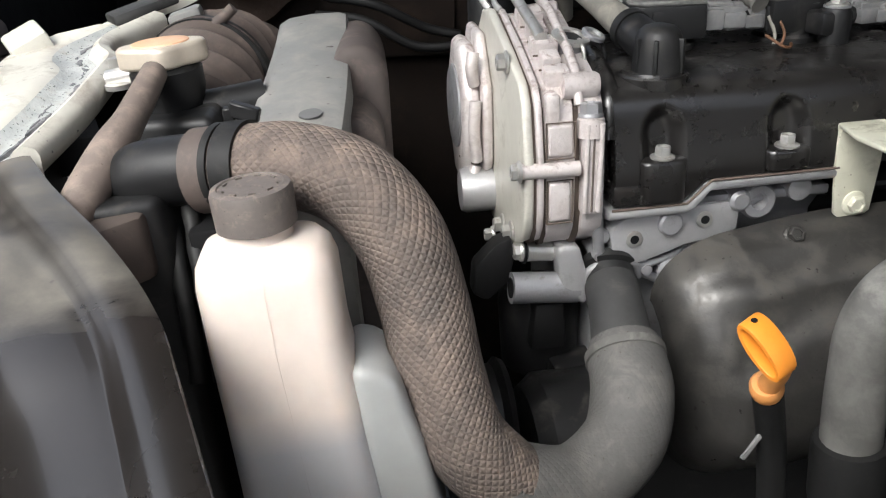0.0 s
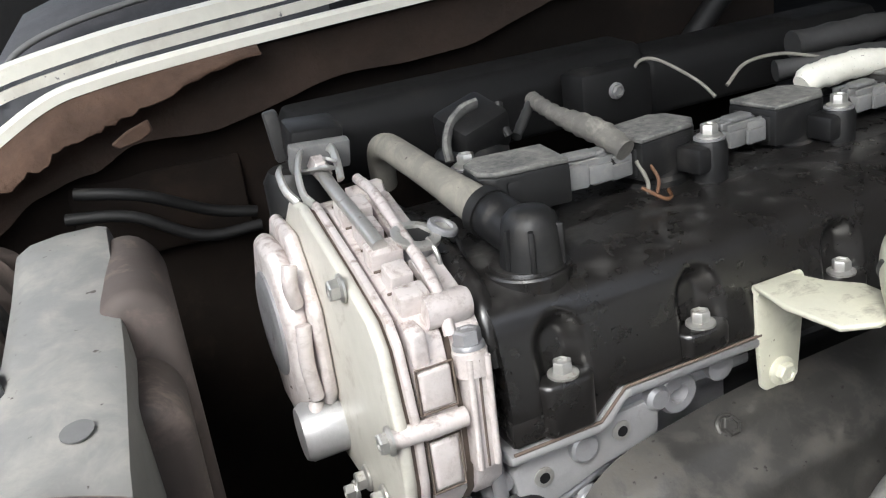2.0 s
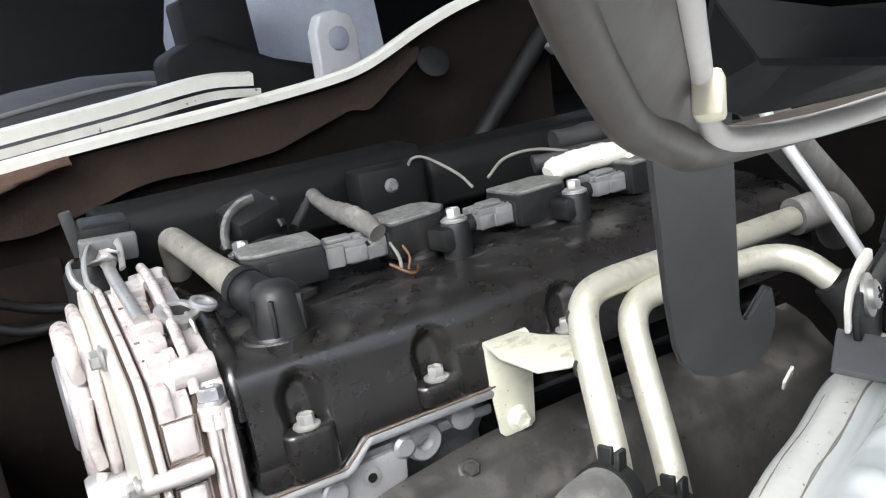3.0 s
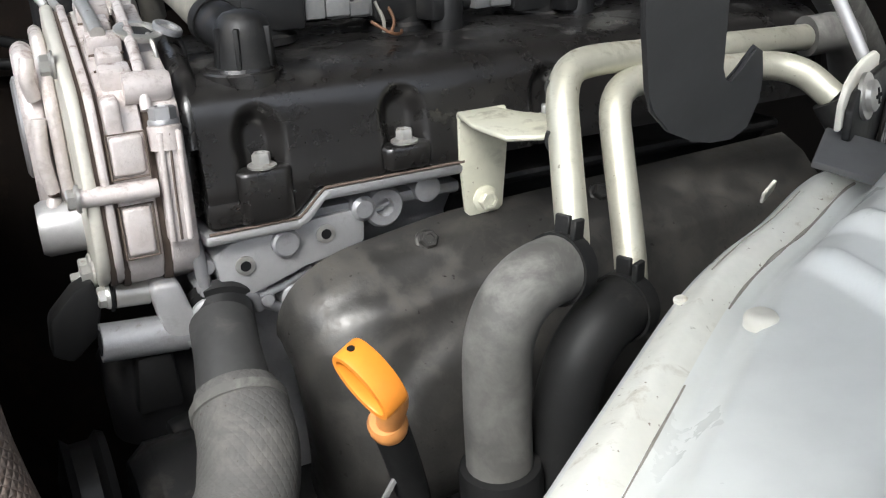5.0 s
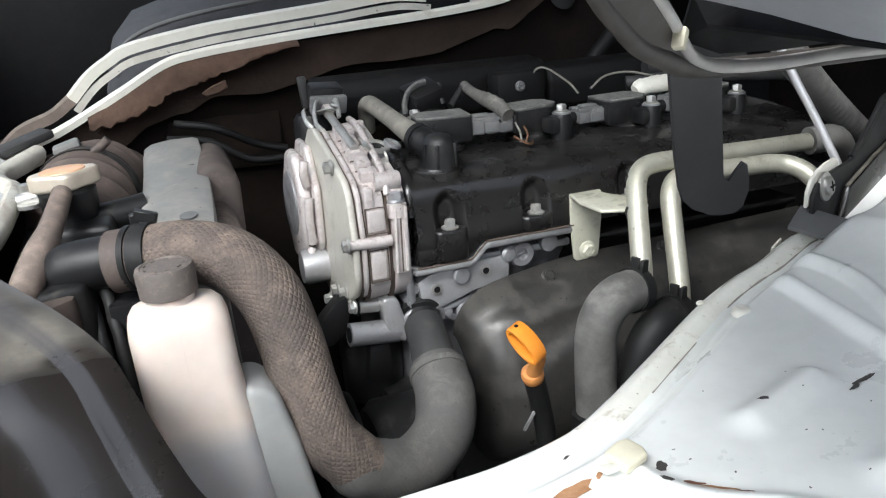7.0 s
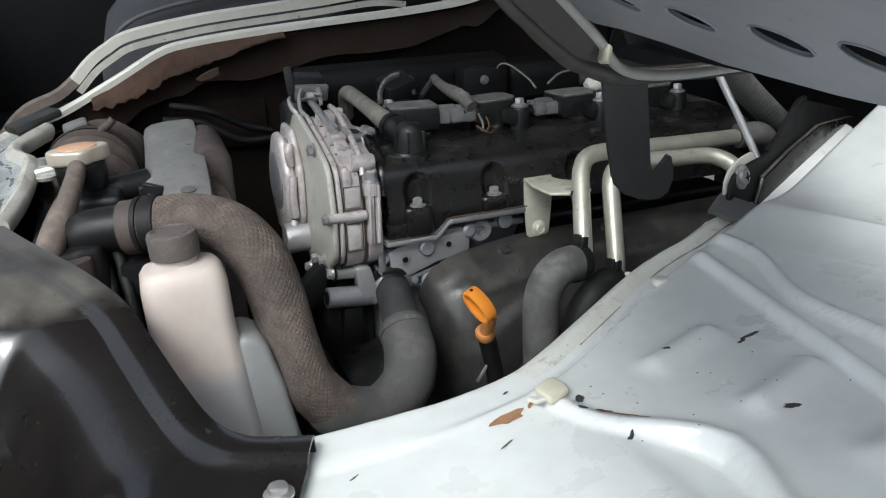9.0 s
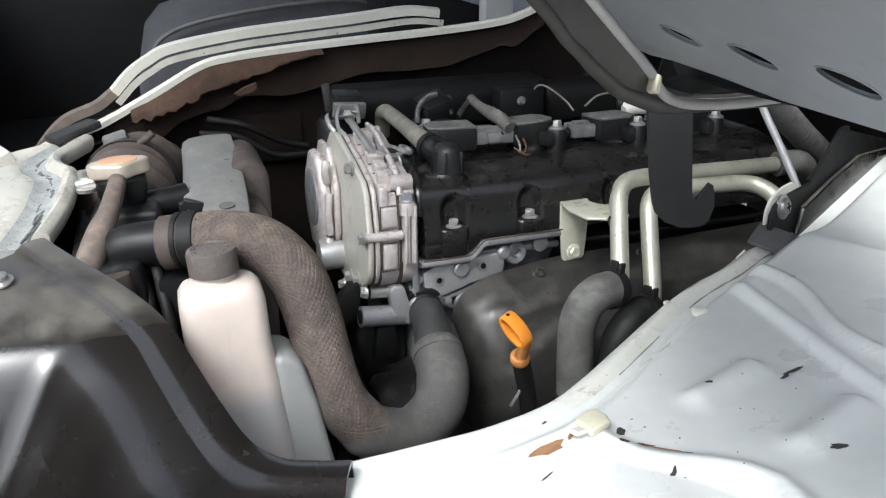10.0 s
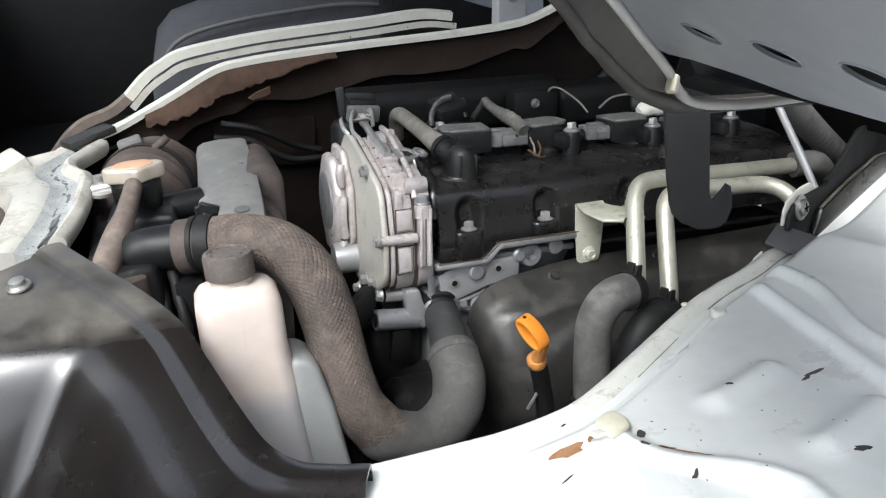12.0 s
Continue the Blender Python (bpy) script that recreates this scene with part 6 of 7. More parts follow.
def insulation():
    """Torn brown lining that hangs all along under the flange."""
    ins = thing("insulation", (0.1, 0.80, 1.20), "torn brown dusty insulation hanging below the flange", "insulation")
    rnd = random.Random(5)
    top = crom(RIM[2:12], 16)
    for name, i0, i1, lab in (("lining", 0, len(top), "dark brown dusty lining"), ("torn_flap", 8, 74, "paler torn flap with a ragged lower edge")):
        rows = []
        for i in range(i0, i1):
            p = top[i]
            u = (i - i0) / (i1 - i0 - 1)
            if name == "lining":
                drop = 0.050 - 0.022 * smoothstep(0.3, 1.0, u) + 0.004 * math.sin(i * 0.21) + 0.003 * noise.noise((i * 0.13, 0, 0))
                hang = 0.010
            else:
                drop = (0.012 + 0.020 * math.sin(math.pi * min(1.0, u * 1.05)) ** 0.7 + 0.006 * noise.noise((i * 0.16, 3, 0)) + 0.004 * noise.noise((i * 0.5, 7, 0))) * (1 - 0.4 * u)
                hang = -0.012
            row = []
            for k in range(9):
                q = k / 8
                wob = 0.0025 * noise.noise((i * 0.11, q * 3, 2)) * q
                row.append(V(p[0] + 0.002 * noise.noise((i * 0.3, q * 4, 5)) * q, p[1] + (0.006 if name == "lining" else -0.003) + hang * math.sin(q * 1.6) + wob, p[2] - 0.004 - drop * q))
            rows.append(row)
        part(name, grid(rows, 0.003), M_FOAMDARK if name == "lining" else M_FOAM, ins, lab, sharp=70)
    c = solid("foam_flap", moved(prism([(-0.014, -0.003), (-0.002, 0.003), (0.012, 0.007), (0.013, -0.001), (0.004, -0.005), (-0.010, -0.007)], -0.002, 0.002, "y", 0.001, 1), pose(0.006, 0.780, 1.202, 0, 0, 0)), M_FOAM, "loose pale brown scrap of insulation", "insulation")
    for x, z, w in ((0.188, 1.192, 0.018), (0.11, 1.196, 0.02), (0.07, 1.19, 0.014)):
        solid("sound_pad", moved(box(-w, w, -0.003, 0.003, -0.004, 0.004, 0.002), pose(x, 0.838, z, -10, 4, 0)), M_BULKHEAD if w > 0.018 else M_TAPE, "grey clip on the bay wall", "clip", "clips on the bay wall")


insulation()


def wall_plug():
    solid("wall_plug", lathe([(0.0145, 0), (0.0145, 0.002), (0.012, 0.003), (0, 0.0025)], pose(0.405, 0.808, 1.238, 62, 0, 0), 28), M_DUCT, "dark rubber plug in the bay wall", "plug")


wall_plug()


def wall_conduit():
    c = thing("wall_conduit", (0.47, 0.79, 1.20), "dark grey cable conduit with pale clips on the bay wall", "conduit")
    part("tube", tube([(0.400, 0.800, 1.130), (0.430, 0.794, 1.166), (0.467, 0.790, 1.203), (0.504, 0.788, 1.239), (0.545, 0.786, 1.268)], 0.0085, 16, 6, ribs=0.0008), M_DUCT, c)
    for x, z, w in ((0.512, 1.232, 0.010), (0.526, 1.243, 0.012)):
        part("clip", moved(box(-w, w, -0.006, 0.006, -0.006, 0.006, 0.002), pose(x, 0.778, z, 0, -40, 0)), M_CONN, c, "pale grey clip")


wall_conduit()


def bay_cables():
    for pts, r in (([(-0.04, 0.80, 1.17), (0.0, 0.79, 1.16), (0.04, 0.80, 1.135), (0.07, 0.80, 1.125)], 0.004), ([(-0.05, 0.80, 1.155), (-0.01, 0.79, 1.148), (0.03, 0.79, 1.122), (0.07, 0.79, 1.118)], 0.004)):
        solid("cable", tube(pts, r, 10, 6), M_DUCT, "black cable along the bay wall", "cable", "bay wall cables")
    p = thing("wall_panel", (0.0, 0.83, 1.10), "grey dusty pressed panel behind the fan shroud", "panel")
    part("panel", moved(box(-0.06, 0.06, -0.003, 0.003, -0.03, 0.03, 0.003), pose(0.01, 0.835, 1.135, 0, 4, 0)), M_BULKHEAD, p)


bay_cables()


# ---- raised seat ----
PAN_N = Vector((0.53, 0.02, 0.85)).normalized()
T0 = Vector((0.216, 0.243, 1.269))


def on_pan(x, y, lift=0.0):
    z = T0.z - (PAN_N.x * (x - T0.x) + PAN_N.y * (y - T0.y)) / PAN_N.z
    return Vector((x, y, z)) + PAN_N * lift


def seat_lid():
    s = thing("tilted_seat", on_pan(0.2, 0.0), "seat base tilted up, grey stamped pan with slots, dark vinyl edge", "seat")
    # pan with slots: outline in plan, slots cut as gaps between strips
    slots = [((0.151, 0.108), 0.92), ((0.162, 0.068), 1.05), ((0.1725, 0.022), 1.25), ((0.178, -0.022), 1.25), ((0.182, -0.070), 1.25), ((0.186, -0.118), 1.25)]
    outer = [(0.178, 0.198), (0.155, 0.173), (0.123, 0.137), (0.09, 0.099), (0.06, 0.064), (0.03, 0.03), (0.0, -0.005), (-0.03, -0.04), (-0.03, -0.40), (0.24, -0.40), (0.234, -0.10), (0.224, 0.050), (0.2108, 0.1150), (0.1950, 0.1440), (0.1845, 0.1740), (0.1825, 0.1950)]
    rims = []
    bm = bmesh.new()
    vs = [bm.verts.new((x, y, 0)) for x, y in outer]
    es = [bm.edges.new((vs[i], vs[(i + 1) % len(vs)])) for i in range(len(vs))]
    for (cx, cy), a in slots:
        ring = []
        for k in range(16):
            t = 2 * math.pi * k / 16
            u, v = 0.0102 * a * math.cos(t), 0.0092 * a * math.sin(t)
            ang = radians(-52)
            ring.append(bm.verts.new((cx + u * math.cos(ang) - v * math.sin(ang), cy + u * math.sin(ang) + v * math.cos(ang), 0)))
        es += [bm.edges.new((ring[i], ring[(i + 1) % 16])) for i in range(16)]
        rims.append([tuple(on_pan(q.co.x, q.co.y, 0.0002)) for q in ring + ring[:1]])
    bmesh.ops.triangle_fill(bm, use_beauty=True, use_dissolve=False, edges=es)
    for v in bm.verts:
        v.co = on_pan(v.co.x, v.co.y, 0.0020)
    bmesh.ops.solidify(bm, geom=bm.faces[:], thickness=0.0020)
    part("pan", bm, M_PAN, s, "grey painted stamped steel pan with slots")
    for ring in rims:
        part("slot_rim", tube(ring, 0.0006, 8, 2), M_PAN, s)
    # cushion mass above the pan
    inner = [(0.19, 0.20), (0.02, 0.0), (-0.01, -0.04), (-0.01, -0.39), (0.22, -0.39), (0.21, 0.05), (0.205, 0.15)]
    lo = [on_pan(x, y, 0.02) for x, y in inner]
    hi = [on_pan(x, y, 0.12) for x, y in inner]
    part("cushion", grid([lo, hi], close=True), M_VINYL, s)
    # added black sheet, keeps the slots as dark as shaded openings
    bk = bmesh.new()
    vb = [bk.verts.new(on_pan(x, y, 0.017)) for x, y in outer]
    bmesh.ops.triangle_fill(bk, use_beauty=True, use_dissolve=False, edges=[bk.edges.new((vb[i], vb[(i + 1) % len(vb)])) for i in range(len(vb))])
    part("slot_shade", bk, M_DARK, s, "black sheet painting the shade behind the slots")
    part("cushion_top", (lambda b: (b.faces.new([b.verts.new(p) for p in hi]), b)[1])(bmesh.new()), M_VINYL, s)
    # white piping along the pan's edge and round the corner
    pip = [on_pan(x, y, -0.002) for x, y in ((-0.03, -0.04), (0.03, 0.03), (0.09, 0.099), (0.155, 0.173), (0.205, 0.231))]
    pip = [tuple(p) for p in pip] + [(0.236, 0.268, 1.250), (0.268, 0.292, 1.237), (0.310, 0.300, 1.231), (0.36, 0.300, 1.230), (0.42, 0.29, 1.228)]
    pip = [(*p, r) for p, r in zip(pip, (0.0026, 0.0026, 0.0026, 0.0027, 0.0029, 0.0036, 0.0042, 0.0042, 0.0040, 0.0038))]
    part("piping", tube(pip, 0.0036, 14, 6), M_PIPING, s, "worn white piping")
    part("piping_joint", moved(box(-0.0031, 0.0031, -0.0036, 0.0036, -0.0070, 0.0045, 0.0014), pose(0.2105, 0.2365, 1.2665, 0, 30, 40)), M_CLIP, s, "yellowed joint clip")
    # dark vinyl edge outside the piping: a band from the piping to an outer roll
    edge = [(-0.030, -0.020, 1.412, 0.003), (0.015, 0.022, 1.380, 0.003), (0.056, 0.068, 1.348, 0.003), (0.087, 0.108, 1.327, 0.003), (0.109, 0.141, 1.312, 0.0032), (0.126, 0.161, 1.301, 0.0035), (0.141, 0.180, 1.291, 0.004), (0.158, 0.201, 1.281, 0.0045), (0.182, 0.228, 1.266, 0.005), (0.208, 0.250, 1.254, 0.0055), (0.238, 0.278, 1.242, 0.006), (0.275, 0.300, 1.234, 0.006), (0.33, 0.310, 1.229, 0.006), (0.38, 0.308, 1.227, 0.006), (0.45, 0.30, 1.226, 0.006)]
    part("edge_roll", tube(edge, 0.0065, 16, 6), M_VINYL, s, "dark brown-grey vinyl edge roll")
    pl, el = crom(pip, 6), crom(edge, 6)
    rows = []
    for k in range(49):
        a = Vector(pl[round(k / 48 * (len(pl) - 1))][:3])
        b = Vector(el[round(k / 48 * (len(el) - 1))][:3])
        mid = a.lerp(b, 0.5) - PAN_N * 0.004
        rows.append([a + PAN_N * 0.004, a.lerp(mid, 0.6), mid, b - PAN_N * 0.003, b + PAN_N * 0.001, b + PAN_N * 0.003])
    part("vinyl_side", grid(rows), M_VINYL, s, "dark brown-grey vinyl side", sharp=80)
    # near-black sheet for the shade in the opening between piping and pan
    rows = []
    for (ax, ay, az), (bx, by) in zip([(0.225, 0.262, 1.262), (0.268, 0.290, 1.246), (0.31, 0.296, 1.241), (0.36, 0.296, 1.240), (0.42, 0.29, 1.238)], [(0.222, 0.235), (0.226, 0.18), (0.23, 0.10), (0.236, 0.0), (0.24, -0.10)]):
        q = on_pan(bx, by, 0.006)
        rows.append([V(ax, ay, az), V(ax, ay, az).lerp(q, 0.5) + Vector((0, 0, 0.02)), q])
    part("cavity_shade", grid(rows, 0.002), M_DARK, s, "near-black sheet painting the shade in the open cavity")
    return s


seat_lid()


def strap():
    s = thing("seat_stay", (0.30, 0.36, 1.16), "flat dark painted steel stay with a hooked end", "stay")
    a, b = Vector((0.2705, 0.3195, 1.226)), Vector((0.2945, 0.3555, 1.135))
    d = (b - a).normalized()
    side = Vector((0.042, 0.008, -0.004)).normalized()
    side = (side - d * side.dot(d)).normalized()
    nrm = d.cross(side)
    # outline along the stay: distance down and distance across
    outline = [(0.0, -0.0175), (0.05, -0.0165), (0.080, -0.0150), (0.090, -0.0138), (0.105, -0.007), (0.118, 0.004), (0.126, 0.014), (0.131, 0.024), (0.129, 0.032), (0.116, 0.037), (0.104, 0.0365), (0.092, 0.0355), (0.087, 0.0315), (0.095, 0.0255), (0.0985, 0.0205), (0.096, 0.0175), (0.088, 0.0155), (0.05, 0.0160), (0.0, 0.0165)]
    outline = [(u if u else -0.035, w * (1.24 if w < 0 else 1.10)) for u, w in outline]
    bm = bmesh.new()
    lo = [bm.verts.new(a + d * u + side * w) for u, w in outline]
    hi = [bm.verts.new(a + d * u + side * w + nrm * 0.003) for u, w in outline]
    bm.faces.new(lo)
    bm.faces.new(hi[::-1])
    for i in range(len(lo)):
        j = (i + 1) % len(lo)
        bm.faces.new((lo[i], hi[i], hi[j], lo[j]))
    bmesh.ops.bevel(bm, geom=[e for e in bm.edges if len(e.link_faces) == 2 and any(len(f.verts) > 4 for f in e.link_faces)], offset=0.0008, segments=2, affect="EDGES", clamp_overlap=True)
    part("plate", bm, M_STRAP, s)
    return s


strap()


def hinge_side():
    h = thing("hinge_bracket", (0.43, 0.40, 1.09), "black painted seat hinge arm with a cross-head screw", "hinge")
    n = Vector((0.48, -0.87, 0)).normalized()
    def upright(outline, t0, t1, bev):
        bm = prism(outline, t0, t1, "y", bev, 3)
        for v in bm.verts:
            v.co = Vector((v.co.x, 0.388 + (v.co.x - 0.423) * 0.5517, v.co.z)) - n * v.co.y
        return bm
    leaf = [(0.402, 1.096), (0.4035, 1.109), (0.411, 1.1165), (0.424, 1.1195), (0.445, 1.1195), (0.468, 1.1190), (0.488, 1.1265), (0.508, 1.1395), (0.526, 1.1520), (0.540, 1.1525), (0.585, 1.1370), (0.640, 1.1180), (0.640, 1.080), (0.530, 1.079), (0.480, 1.074), (0.436, 1.064)]
    part("leaf", upright(leaf, -0.002, 0.002, 0.0012), M_BLACK, h, "satin black hinge leaf with a rounded end")
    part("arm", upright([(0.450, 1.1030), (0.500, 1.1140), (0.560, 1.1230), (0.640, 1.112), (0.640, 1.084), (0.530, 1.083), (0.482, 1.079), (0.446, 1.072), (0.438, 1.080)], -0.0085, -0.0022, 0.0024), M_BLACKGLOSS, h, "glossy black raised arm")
    part("folded_edge", tube([(0.470, 0.4150, 1.1200), (0.488, 0.4245, 1.1280), (0.508, 0.4355, 1.1410), (0.527, 0.4460, 1.1535), (0.541, 0.4535, 1.1540)], 0.0026, 10, 5), M_BLACK, h)
    sm = along((0.4225, 0.3855, 1.1115), (0.4225 + n.x * 0.1, 0.3855 + n.y * 0.1, 1.125))
    part("screw", lathe([(0.0112, -0.001), (0.0112, 0.001), (0.0075, 0.0015), (0.0075, 0.0040), (0.0055, 0.0052), (0, 0.0055)], sm, 24), M_STEEL, h, "zinc pan-head screw")
    # black bars on the screw head, shade of its cross recess
    part("cross", join(moved(box(-0.0038, 0.0038, -0.0008, 0.0008, 0.005, 0.0059, 0), sm), moved(box(-0.0008, 0.0008, -0.0038, 0.0038, 0.005, 0.0059, 0), sm)), M_DARK, h)
    part("washer_plate", upright([(0.4005, 1.100), (0.4020, 1.112), (0.4080, 1.1200), (0.4180, 1.1245), (0.4310, 1.1265), (0.4460, 1.1265), (0.4520, 1.1235), (0.4520, 1.108)], 0.0022, 0.0052, 0.0010), M_CREAM, h, "cream painted plate behind the leaf")
    t = solid("cloth_tape", moved(box(-0.016, 0.016, -0.019, 0.019, -0.002, 0.002, 0.001), pose(0.402, 0.366, 1.090, 14, -12, 36)), M_TAPE, "grey cloth tape stuck on the sill flange", "tape")
    r = solid("prop_rod", tube([(0.452, 0.482, 1.205), (0.460, 0.468, 1.173), (0.468, 0.455, 1.145), (0.477, 0.438, 1.108), (0.48, 0.43, 1.09)], 0.0036, 12, 4), M_ALUPLATE, "thin cream-grey metal rod rising to the seat", "rod")
    c = solid("conduit", tube([(0.49, 0.522, 1.195), (0.518, 0.538, 1.169), (0.549, 0.555, 1.144), (0.596, 0.580, 1.109), (0.647, 0.608, 1.073), (0.695, 0.635, 1.035)], 0.0130, 20, 14, ribs=0.0020, rib_every=2), M_RUBBER, "dark grey corrugated cable conduit", "conduit")
    g = thing("dark_bracket", (0.45, 0.60, 1.12), "dark flat bracket beside the heater pipes", "bracket")
    part("plate", moved(box(-0.046, 0.046, -0.02, 0.02, -0.002, 0.002, 0.001), pose(0.526, 0.612, 1.110, 0, 10, 5)), M_BLACK, g)
    part("leg", moved(box(-0.0015, 0.0015, -0.02, 0.02, -0.030, 0.0, 0.001), pose(0.482, 0.610, 1.118, 0, 4, 5)), M_BLACK, g)
    # pale tube along the bracket, its catch of light put into colour
    part("lit_edge", tube([(0.4815, 0.591, 1.090), (0.4820, 0.591, 1.1175), (0.5250, 0.592, 1.1105), (0.5710, 0.594, 1.1025)], 0.0014, 8, 3), M_CONN, g, "pale line painting the bracket's lit edge")
    solid("wiring_loom", eng(tube([(0.318, 0.095, 0.060), (0.336, 0.090, 0.0530), (0.3600, 0.090, 0.0500), (0.3805, 0.090, 0.0440), (0.4030, 0.090, 0.0370), (0.4250, 0.090, 0.0290)], 0.0060, 12, 6, ribs=0.0007, rib_every=2)), M_SLEEVE, "dusty braided loom beyond the stay", "wiring", "engine wiring")


hinge_side()


def dark_right_end():
    """Dark hoses and fittings at the back of the engine."""
    solid("hose_end", tube([(0.52, 0.53, 1.103), (0.55, 0.53, 1.10), (0.58, 0.55, 1.07)], 0.013, 18, 5), M_RUBBER, "dusty hose on the pipe's end", "hose")
    solid("hose_end", tube([(0.478, 0.46, 1.085), (0.485, 0.45, 1.06), (0.48, 0.45, 1.02)], 0.0125, 18, 5), M_RUBBERDARK, "black hose on the pipe's end", "hose")
    # white plate in place of daylight showing through behind the pipes
    solid("gap_glint", moved(box(-0.007, 0.007, -0.001, 0.001, -0.004, 0.004, 0.0005, 1), pose(0.430, 0.455, 1.040, 20, -20, 20)), M_WHITETAPE, "small white plate painting the light seen through a gap", "tag")


dark_right_end()


# ---- cab in the background ----
def cab():
    p = thing("passenger_seat", (0.1, 1.3, 1.04), "dark grey cloth passenger seat with a painted highlight along its edge", "seat")
    rows = []
    for x, z in ((-0.12, 1.10), (-0.115, 1.17), (-0.10, 1.22), (-0.07, 1.250), (-0.02, 1.263), (0.08, 1.272), (0.16, 1.272), (0.24, 1.262), (0.30, 1.245), (0.32, 1.20), (0.33, 1.10)):
        rows.append([V(x, 1.08, 1.06), V(x, 1.075, z - 0.04), V(x, 1.09, z - 0.008), V(x, 1.12, z + 0.004), V(x, 1.3, z + 0.008), V(x, 1.55, z), V(x, 1.6, 1.06)])
    part("cushion", grid(rows), M_SEAT, p, sharp=80)
    # mid-grey tube, a highlight along the cushion put into colour
    part("piping", tube([(-0.10, 1.076, 1.20), (-0.075, 1.074, 1.236), (-0.02, 1.074, 1.254), (0.08, 1.074, 1.264), (0.18, 1.074, 1.266), (0.26, 1.074, 1.25)], 0.003, 10, 5), M_TAPE, p, "paler grey line painting the highlight on the cushion's edge")
    rows = []
    for z, x in ((1.22, 0.30), (1.30, 0.30), (1.5, 0.36), (1.75, 0.44), (1.85, 0.48)):
        rows.append([V(x + 0.16, 1.05, z), V(x + 0.04, 1.06, z), V(x, 1.10, z), V(x - 0.01, 1.3, z), V(x, 1.5, z), V(x + 0.16, 1.55, z)])
    part("backrest", grid(rows, 0.02), M_SEATLIGHT, p, "pale blue-grey woven backrest", sharp=80)
    c = thing("centre_console", (0.35, 1.0, 1.1), "dark plastic centre console between the seats", "console")
    part("box", prism([(0.20, 1.10), (0.21, 1.285), (0.25, 1.30), (0.31, 1.265), (0.42, 1.225), (0.42, 1.10)], 0.955, 1.05, "y", 0.008, 3), M_DARK, c)
    part("bin", box(0.235, 0.30, 0.965, 1.04, 1.24, 1.335, 0.006), M_DARK, c)
    b = thing("belt_buckle", (0.46, 1.10, 1.2), "pale grey seat belt buckle housing", "buckle")
    part("shell", moved(prism([(-0.035, -0.07), (0.035, -0.07), (0.036, 0.02), (0.026, 0.042), (0.0, 0.05), (-0.026, 0.042), (-0.036, 0.02)], -0.012, 0.012, "y", 0.004, 3), pose(0.361, 0.925, 1.266, 0, 6, 15) @ Matrix.Scale(0.66, 4)), M_BUCKLE, b)
    part("button", moved(lathe([(0.017, 0), (0.017, 0.003), (0.014, 0.0045), (0, 0.0045)], pose(0, -0.012, 0.008, 90, 0, 0), 24), pose(0.361, 0.925, 1.266, 0, 6, 15) @ Matrix.Scale(0.66, 4)), M_SEATLIGHT, b)


cab()


# ---- marks on the sill ----
def sill_point(x, y, lift=0.0006):
    line = crom(EDGE, 14)
    best = min(line, key=lambda p: (p[0] - x) ** 2 + (p[1] - y) ** 2)
    d = math.hypot(best[0] - x, best[1] - y)
    return sill_height(x, y, d, best[2]) + lift


def sill_mark(x, y, rx, ry, turn, material, name, seed):
    rnd = random.Random(seed)
    bm = bmesh.new()
    c = bm.verts.new((x, y, sill_point(x, y)))
    ring = []
    for k in range(14):
        a = 2 * math.pi * k / 14
        f = 0.7 + 0.5 * rnd.random()
        u, v = rx * f * math.cos(a), ry * f * math.sin(a)
        t = radians(turn)
        px, py = x + u * math.cos(t) - v * math.sin(t), y + u * math.sin(t) + v * math.cos(t)
        ring.append(bm.verts.new((px, py, sill_point(px, py))))
    for k in range(14):
        bm.faces.new((c, ring[k], ring[(k + 1) % 14]))
    part(name, bm, material, SILL)


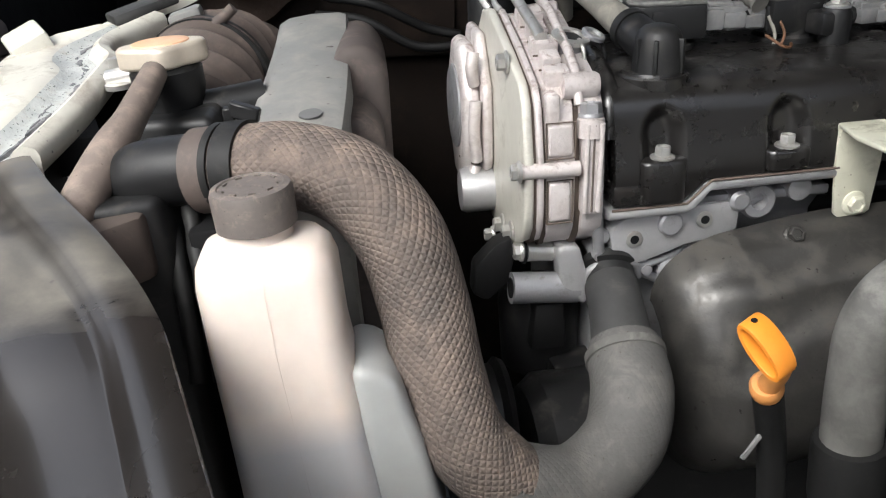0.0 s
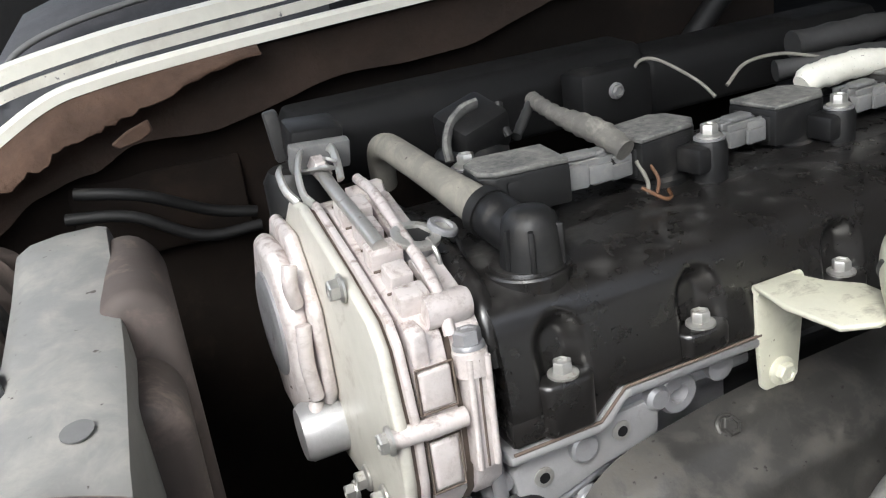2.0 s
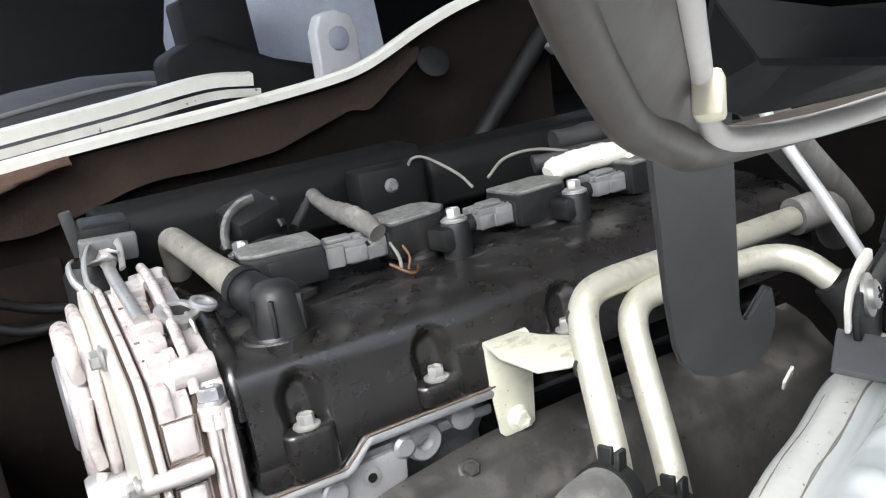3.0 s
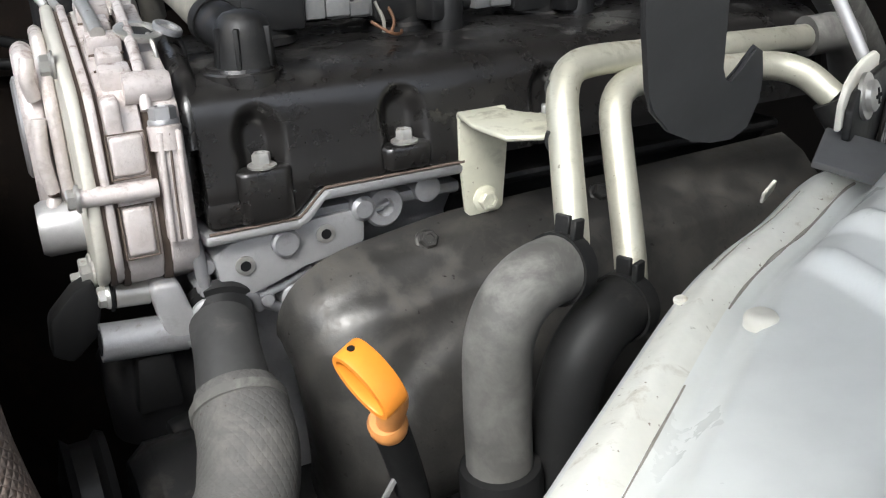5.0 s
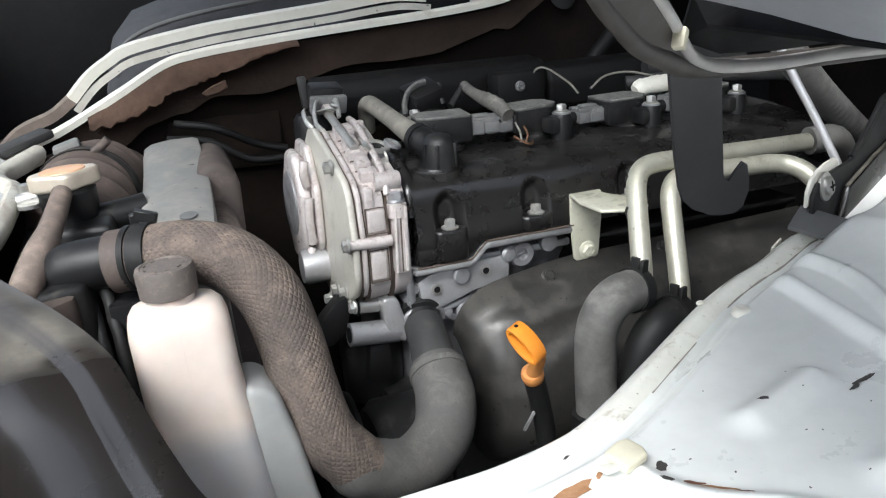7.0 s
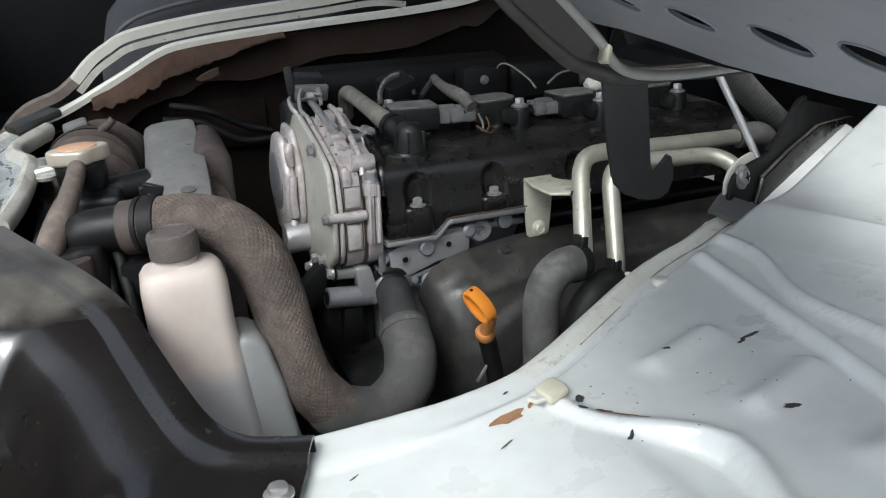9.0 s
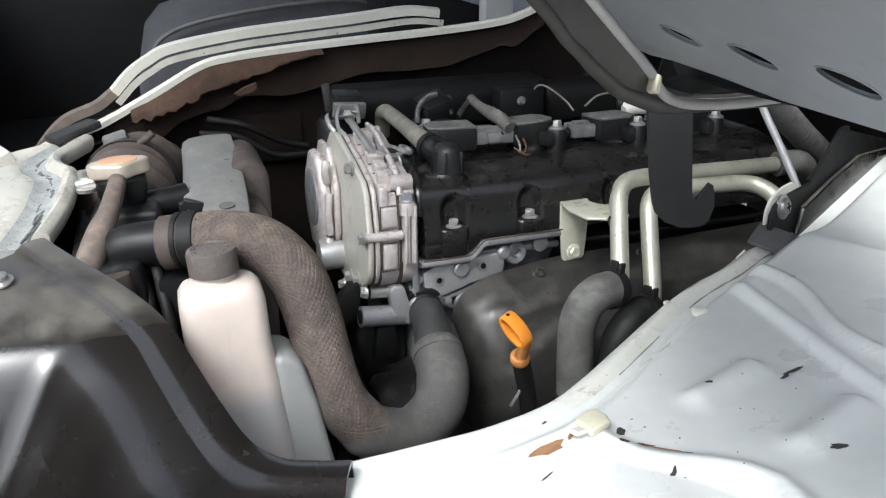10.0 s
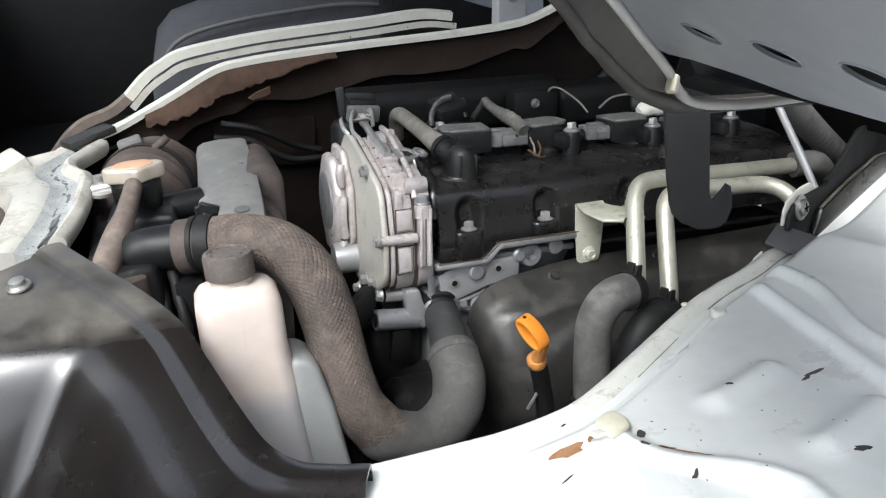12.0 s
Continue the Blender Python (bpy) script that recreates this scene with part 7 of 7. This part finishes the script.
def sill_details():
    sill_mark(0.104, 0.166, 0.0125, 0.0045, 8, M_RUST, "rust_patch", 1)
    sill_mark(0.121, 0.171, 0.004, 0.0015, 40, M_RUST, "rust_patch", 11)
    sill_mark(0.154, 0.141, 0.005, 0.0022, -30, M_RUSTDARK, "rust_streak", 2)
    sill_mark(0.163, 0.132, 0.009, 0.0020, -42, M_RUST, "rust_streak", 12)
    sill_mark(0.170, 0.124, 0.005, 0.0014, -35, M_RUSTDARK, "rust_streak", 13)
    sill_mark(0.2215, 0.183, 0.0034, 0.0018, -25, M_DIRT, "paint_chip", 3)
    sill_mark(0.287, 0.184, 0.010, 0.0020, 14, M_DIRT, "dirt_smear", 4)
    sill_mark(0.276, 0.179, 0.005, 0.0014, 20, M_DIRT, "dirt_smear", 14)
    sill_mark(0.252, 0.098, 0.0060, 0.0020, -8, M_DIRT, "paint_chip", 5)
    sill_mark(0.1480, 0.1600, 0.0050, 0.0030, 60, M_DIRT, "glue_residue", 6)
    sill_mark(0.1440, 0.1470, 0.0040, 0.0020, -50, M_DIRT, "glue_residue", 16)
    sill_mark(0.1580, 0.1160, 0.0040, 0.0014, 40, M_DIRT, "dirt_smear", 17)
    sill_mark(0.0930, 0.1420, 0.0060, 0.0008, 30, M_DIRT, "scratch", 18)
    sill_mark(0.0060, 0.1560, 0.0040, 0.0008, 35, M_DIRT, "scratch", 19)
    sill_mark(0.1160, 0.2000, 0.0030, 0.0010, 30, M_DIRT, "scratch", 31)
    rnd = random.Random(9)
    for k in range(16):
        sill_mark(0.16 + 0.16 * rnd.random(), 0.10 + 0.14 * rnd.random(), 0.0005 + 0.0006 * rnd.random(), 0.0005, rnd.random() * 90, M_DIRT, "dirt_speck", 20 + k)
    line = crom(EDGE, 14)
    for off, lo, hi, r in ((0.0215, 0.27, 0.40, 0.0006), (0.0215, 0.175, 0.235, 0.0004), (0.0070, 0.29, 0.38, 0.0004)):
        pts = []
        for i in range(4, len(line) - 4, 3):
            p, q = line[i - 4], line[i + 4]
            t = Vector((q[0] - p[0], q[1] - p[1], 0)).normalized()
            x, y = line[i][0] + t.y * off, line[i][1] - t.x * off
            if lo < line[i][0] < hi:
                pts.append((x, y, sill_height(x, y, off, line[i][2]) + 0.0001, r * (0.6 + 0.8 * rnd.random())))
        part("grime_line", tube(pts, r, 6, 2), M_GRIME, SILL)
    c = thing("broken_clip", (0.135, 0.169, 1.07), "yellowed broken plastic trim clip on the sill", "clip")
    z = sill_point(0.135, 0.169)
    part("head", moved(prism([(-0.0085, -0.0095), (0.0070, -0.0088), (0.0095, -0.0035), (0.0090, 0.0065), (0.0035, 0.0085), (-0.0078, 0.0065)], 0, 0.0055, "z", 0.0018, 3), pose(0.134, 0.170, z - 0.0005, 5, -4, 18)), M_CLIP, c)
    part("broken_edge", moved(prism([(-0.012, -0.002), (-0.004, -0.004), (0.000, 0.003), (-0.006, 0.004)], 0, 0.003, "z", 0.0008, 1), pose(0.126, 0.160, z - 0.0002, 0, 0, -50)), M_CREAM, c)
    s = thing("sill_screw", (0.284, 0.292, 1.07), "corroded zinc screw in the sill flange", "screw")
    z = sill_point(0.284, 0.293)
    part("head", lathe([(0.0062, 0), (0.0062, 0.003), (0.0055, 0.0045), (0.004, 0.0055), (0.002, 0.0055), (0, 0.0045)], Matrix.Translation((0.284, 0.293, z - 0.001)), 22), M_CREAM, s)
    b = thing("flange_stud", (0.272, 0.322, 1.07), "small painted stud on the opening's flange", "stud")
    part("head", lathe([(0.003, 0), (0.003, 0.0012), (0.002, 0.002), (0, 0.002)], Matrix.Translation((0.276, 0.328, sill_point(0.276, 0.328) - 0.0005)), 14), M_CREAM, b)


sill_details()
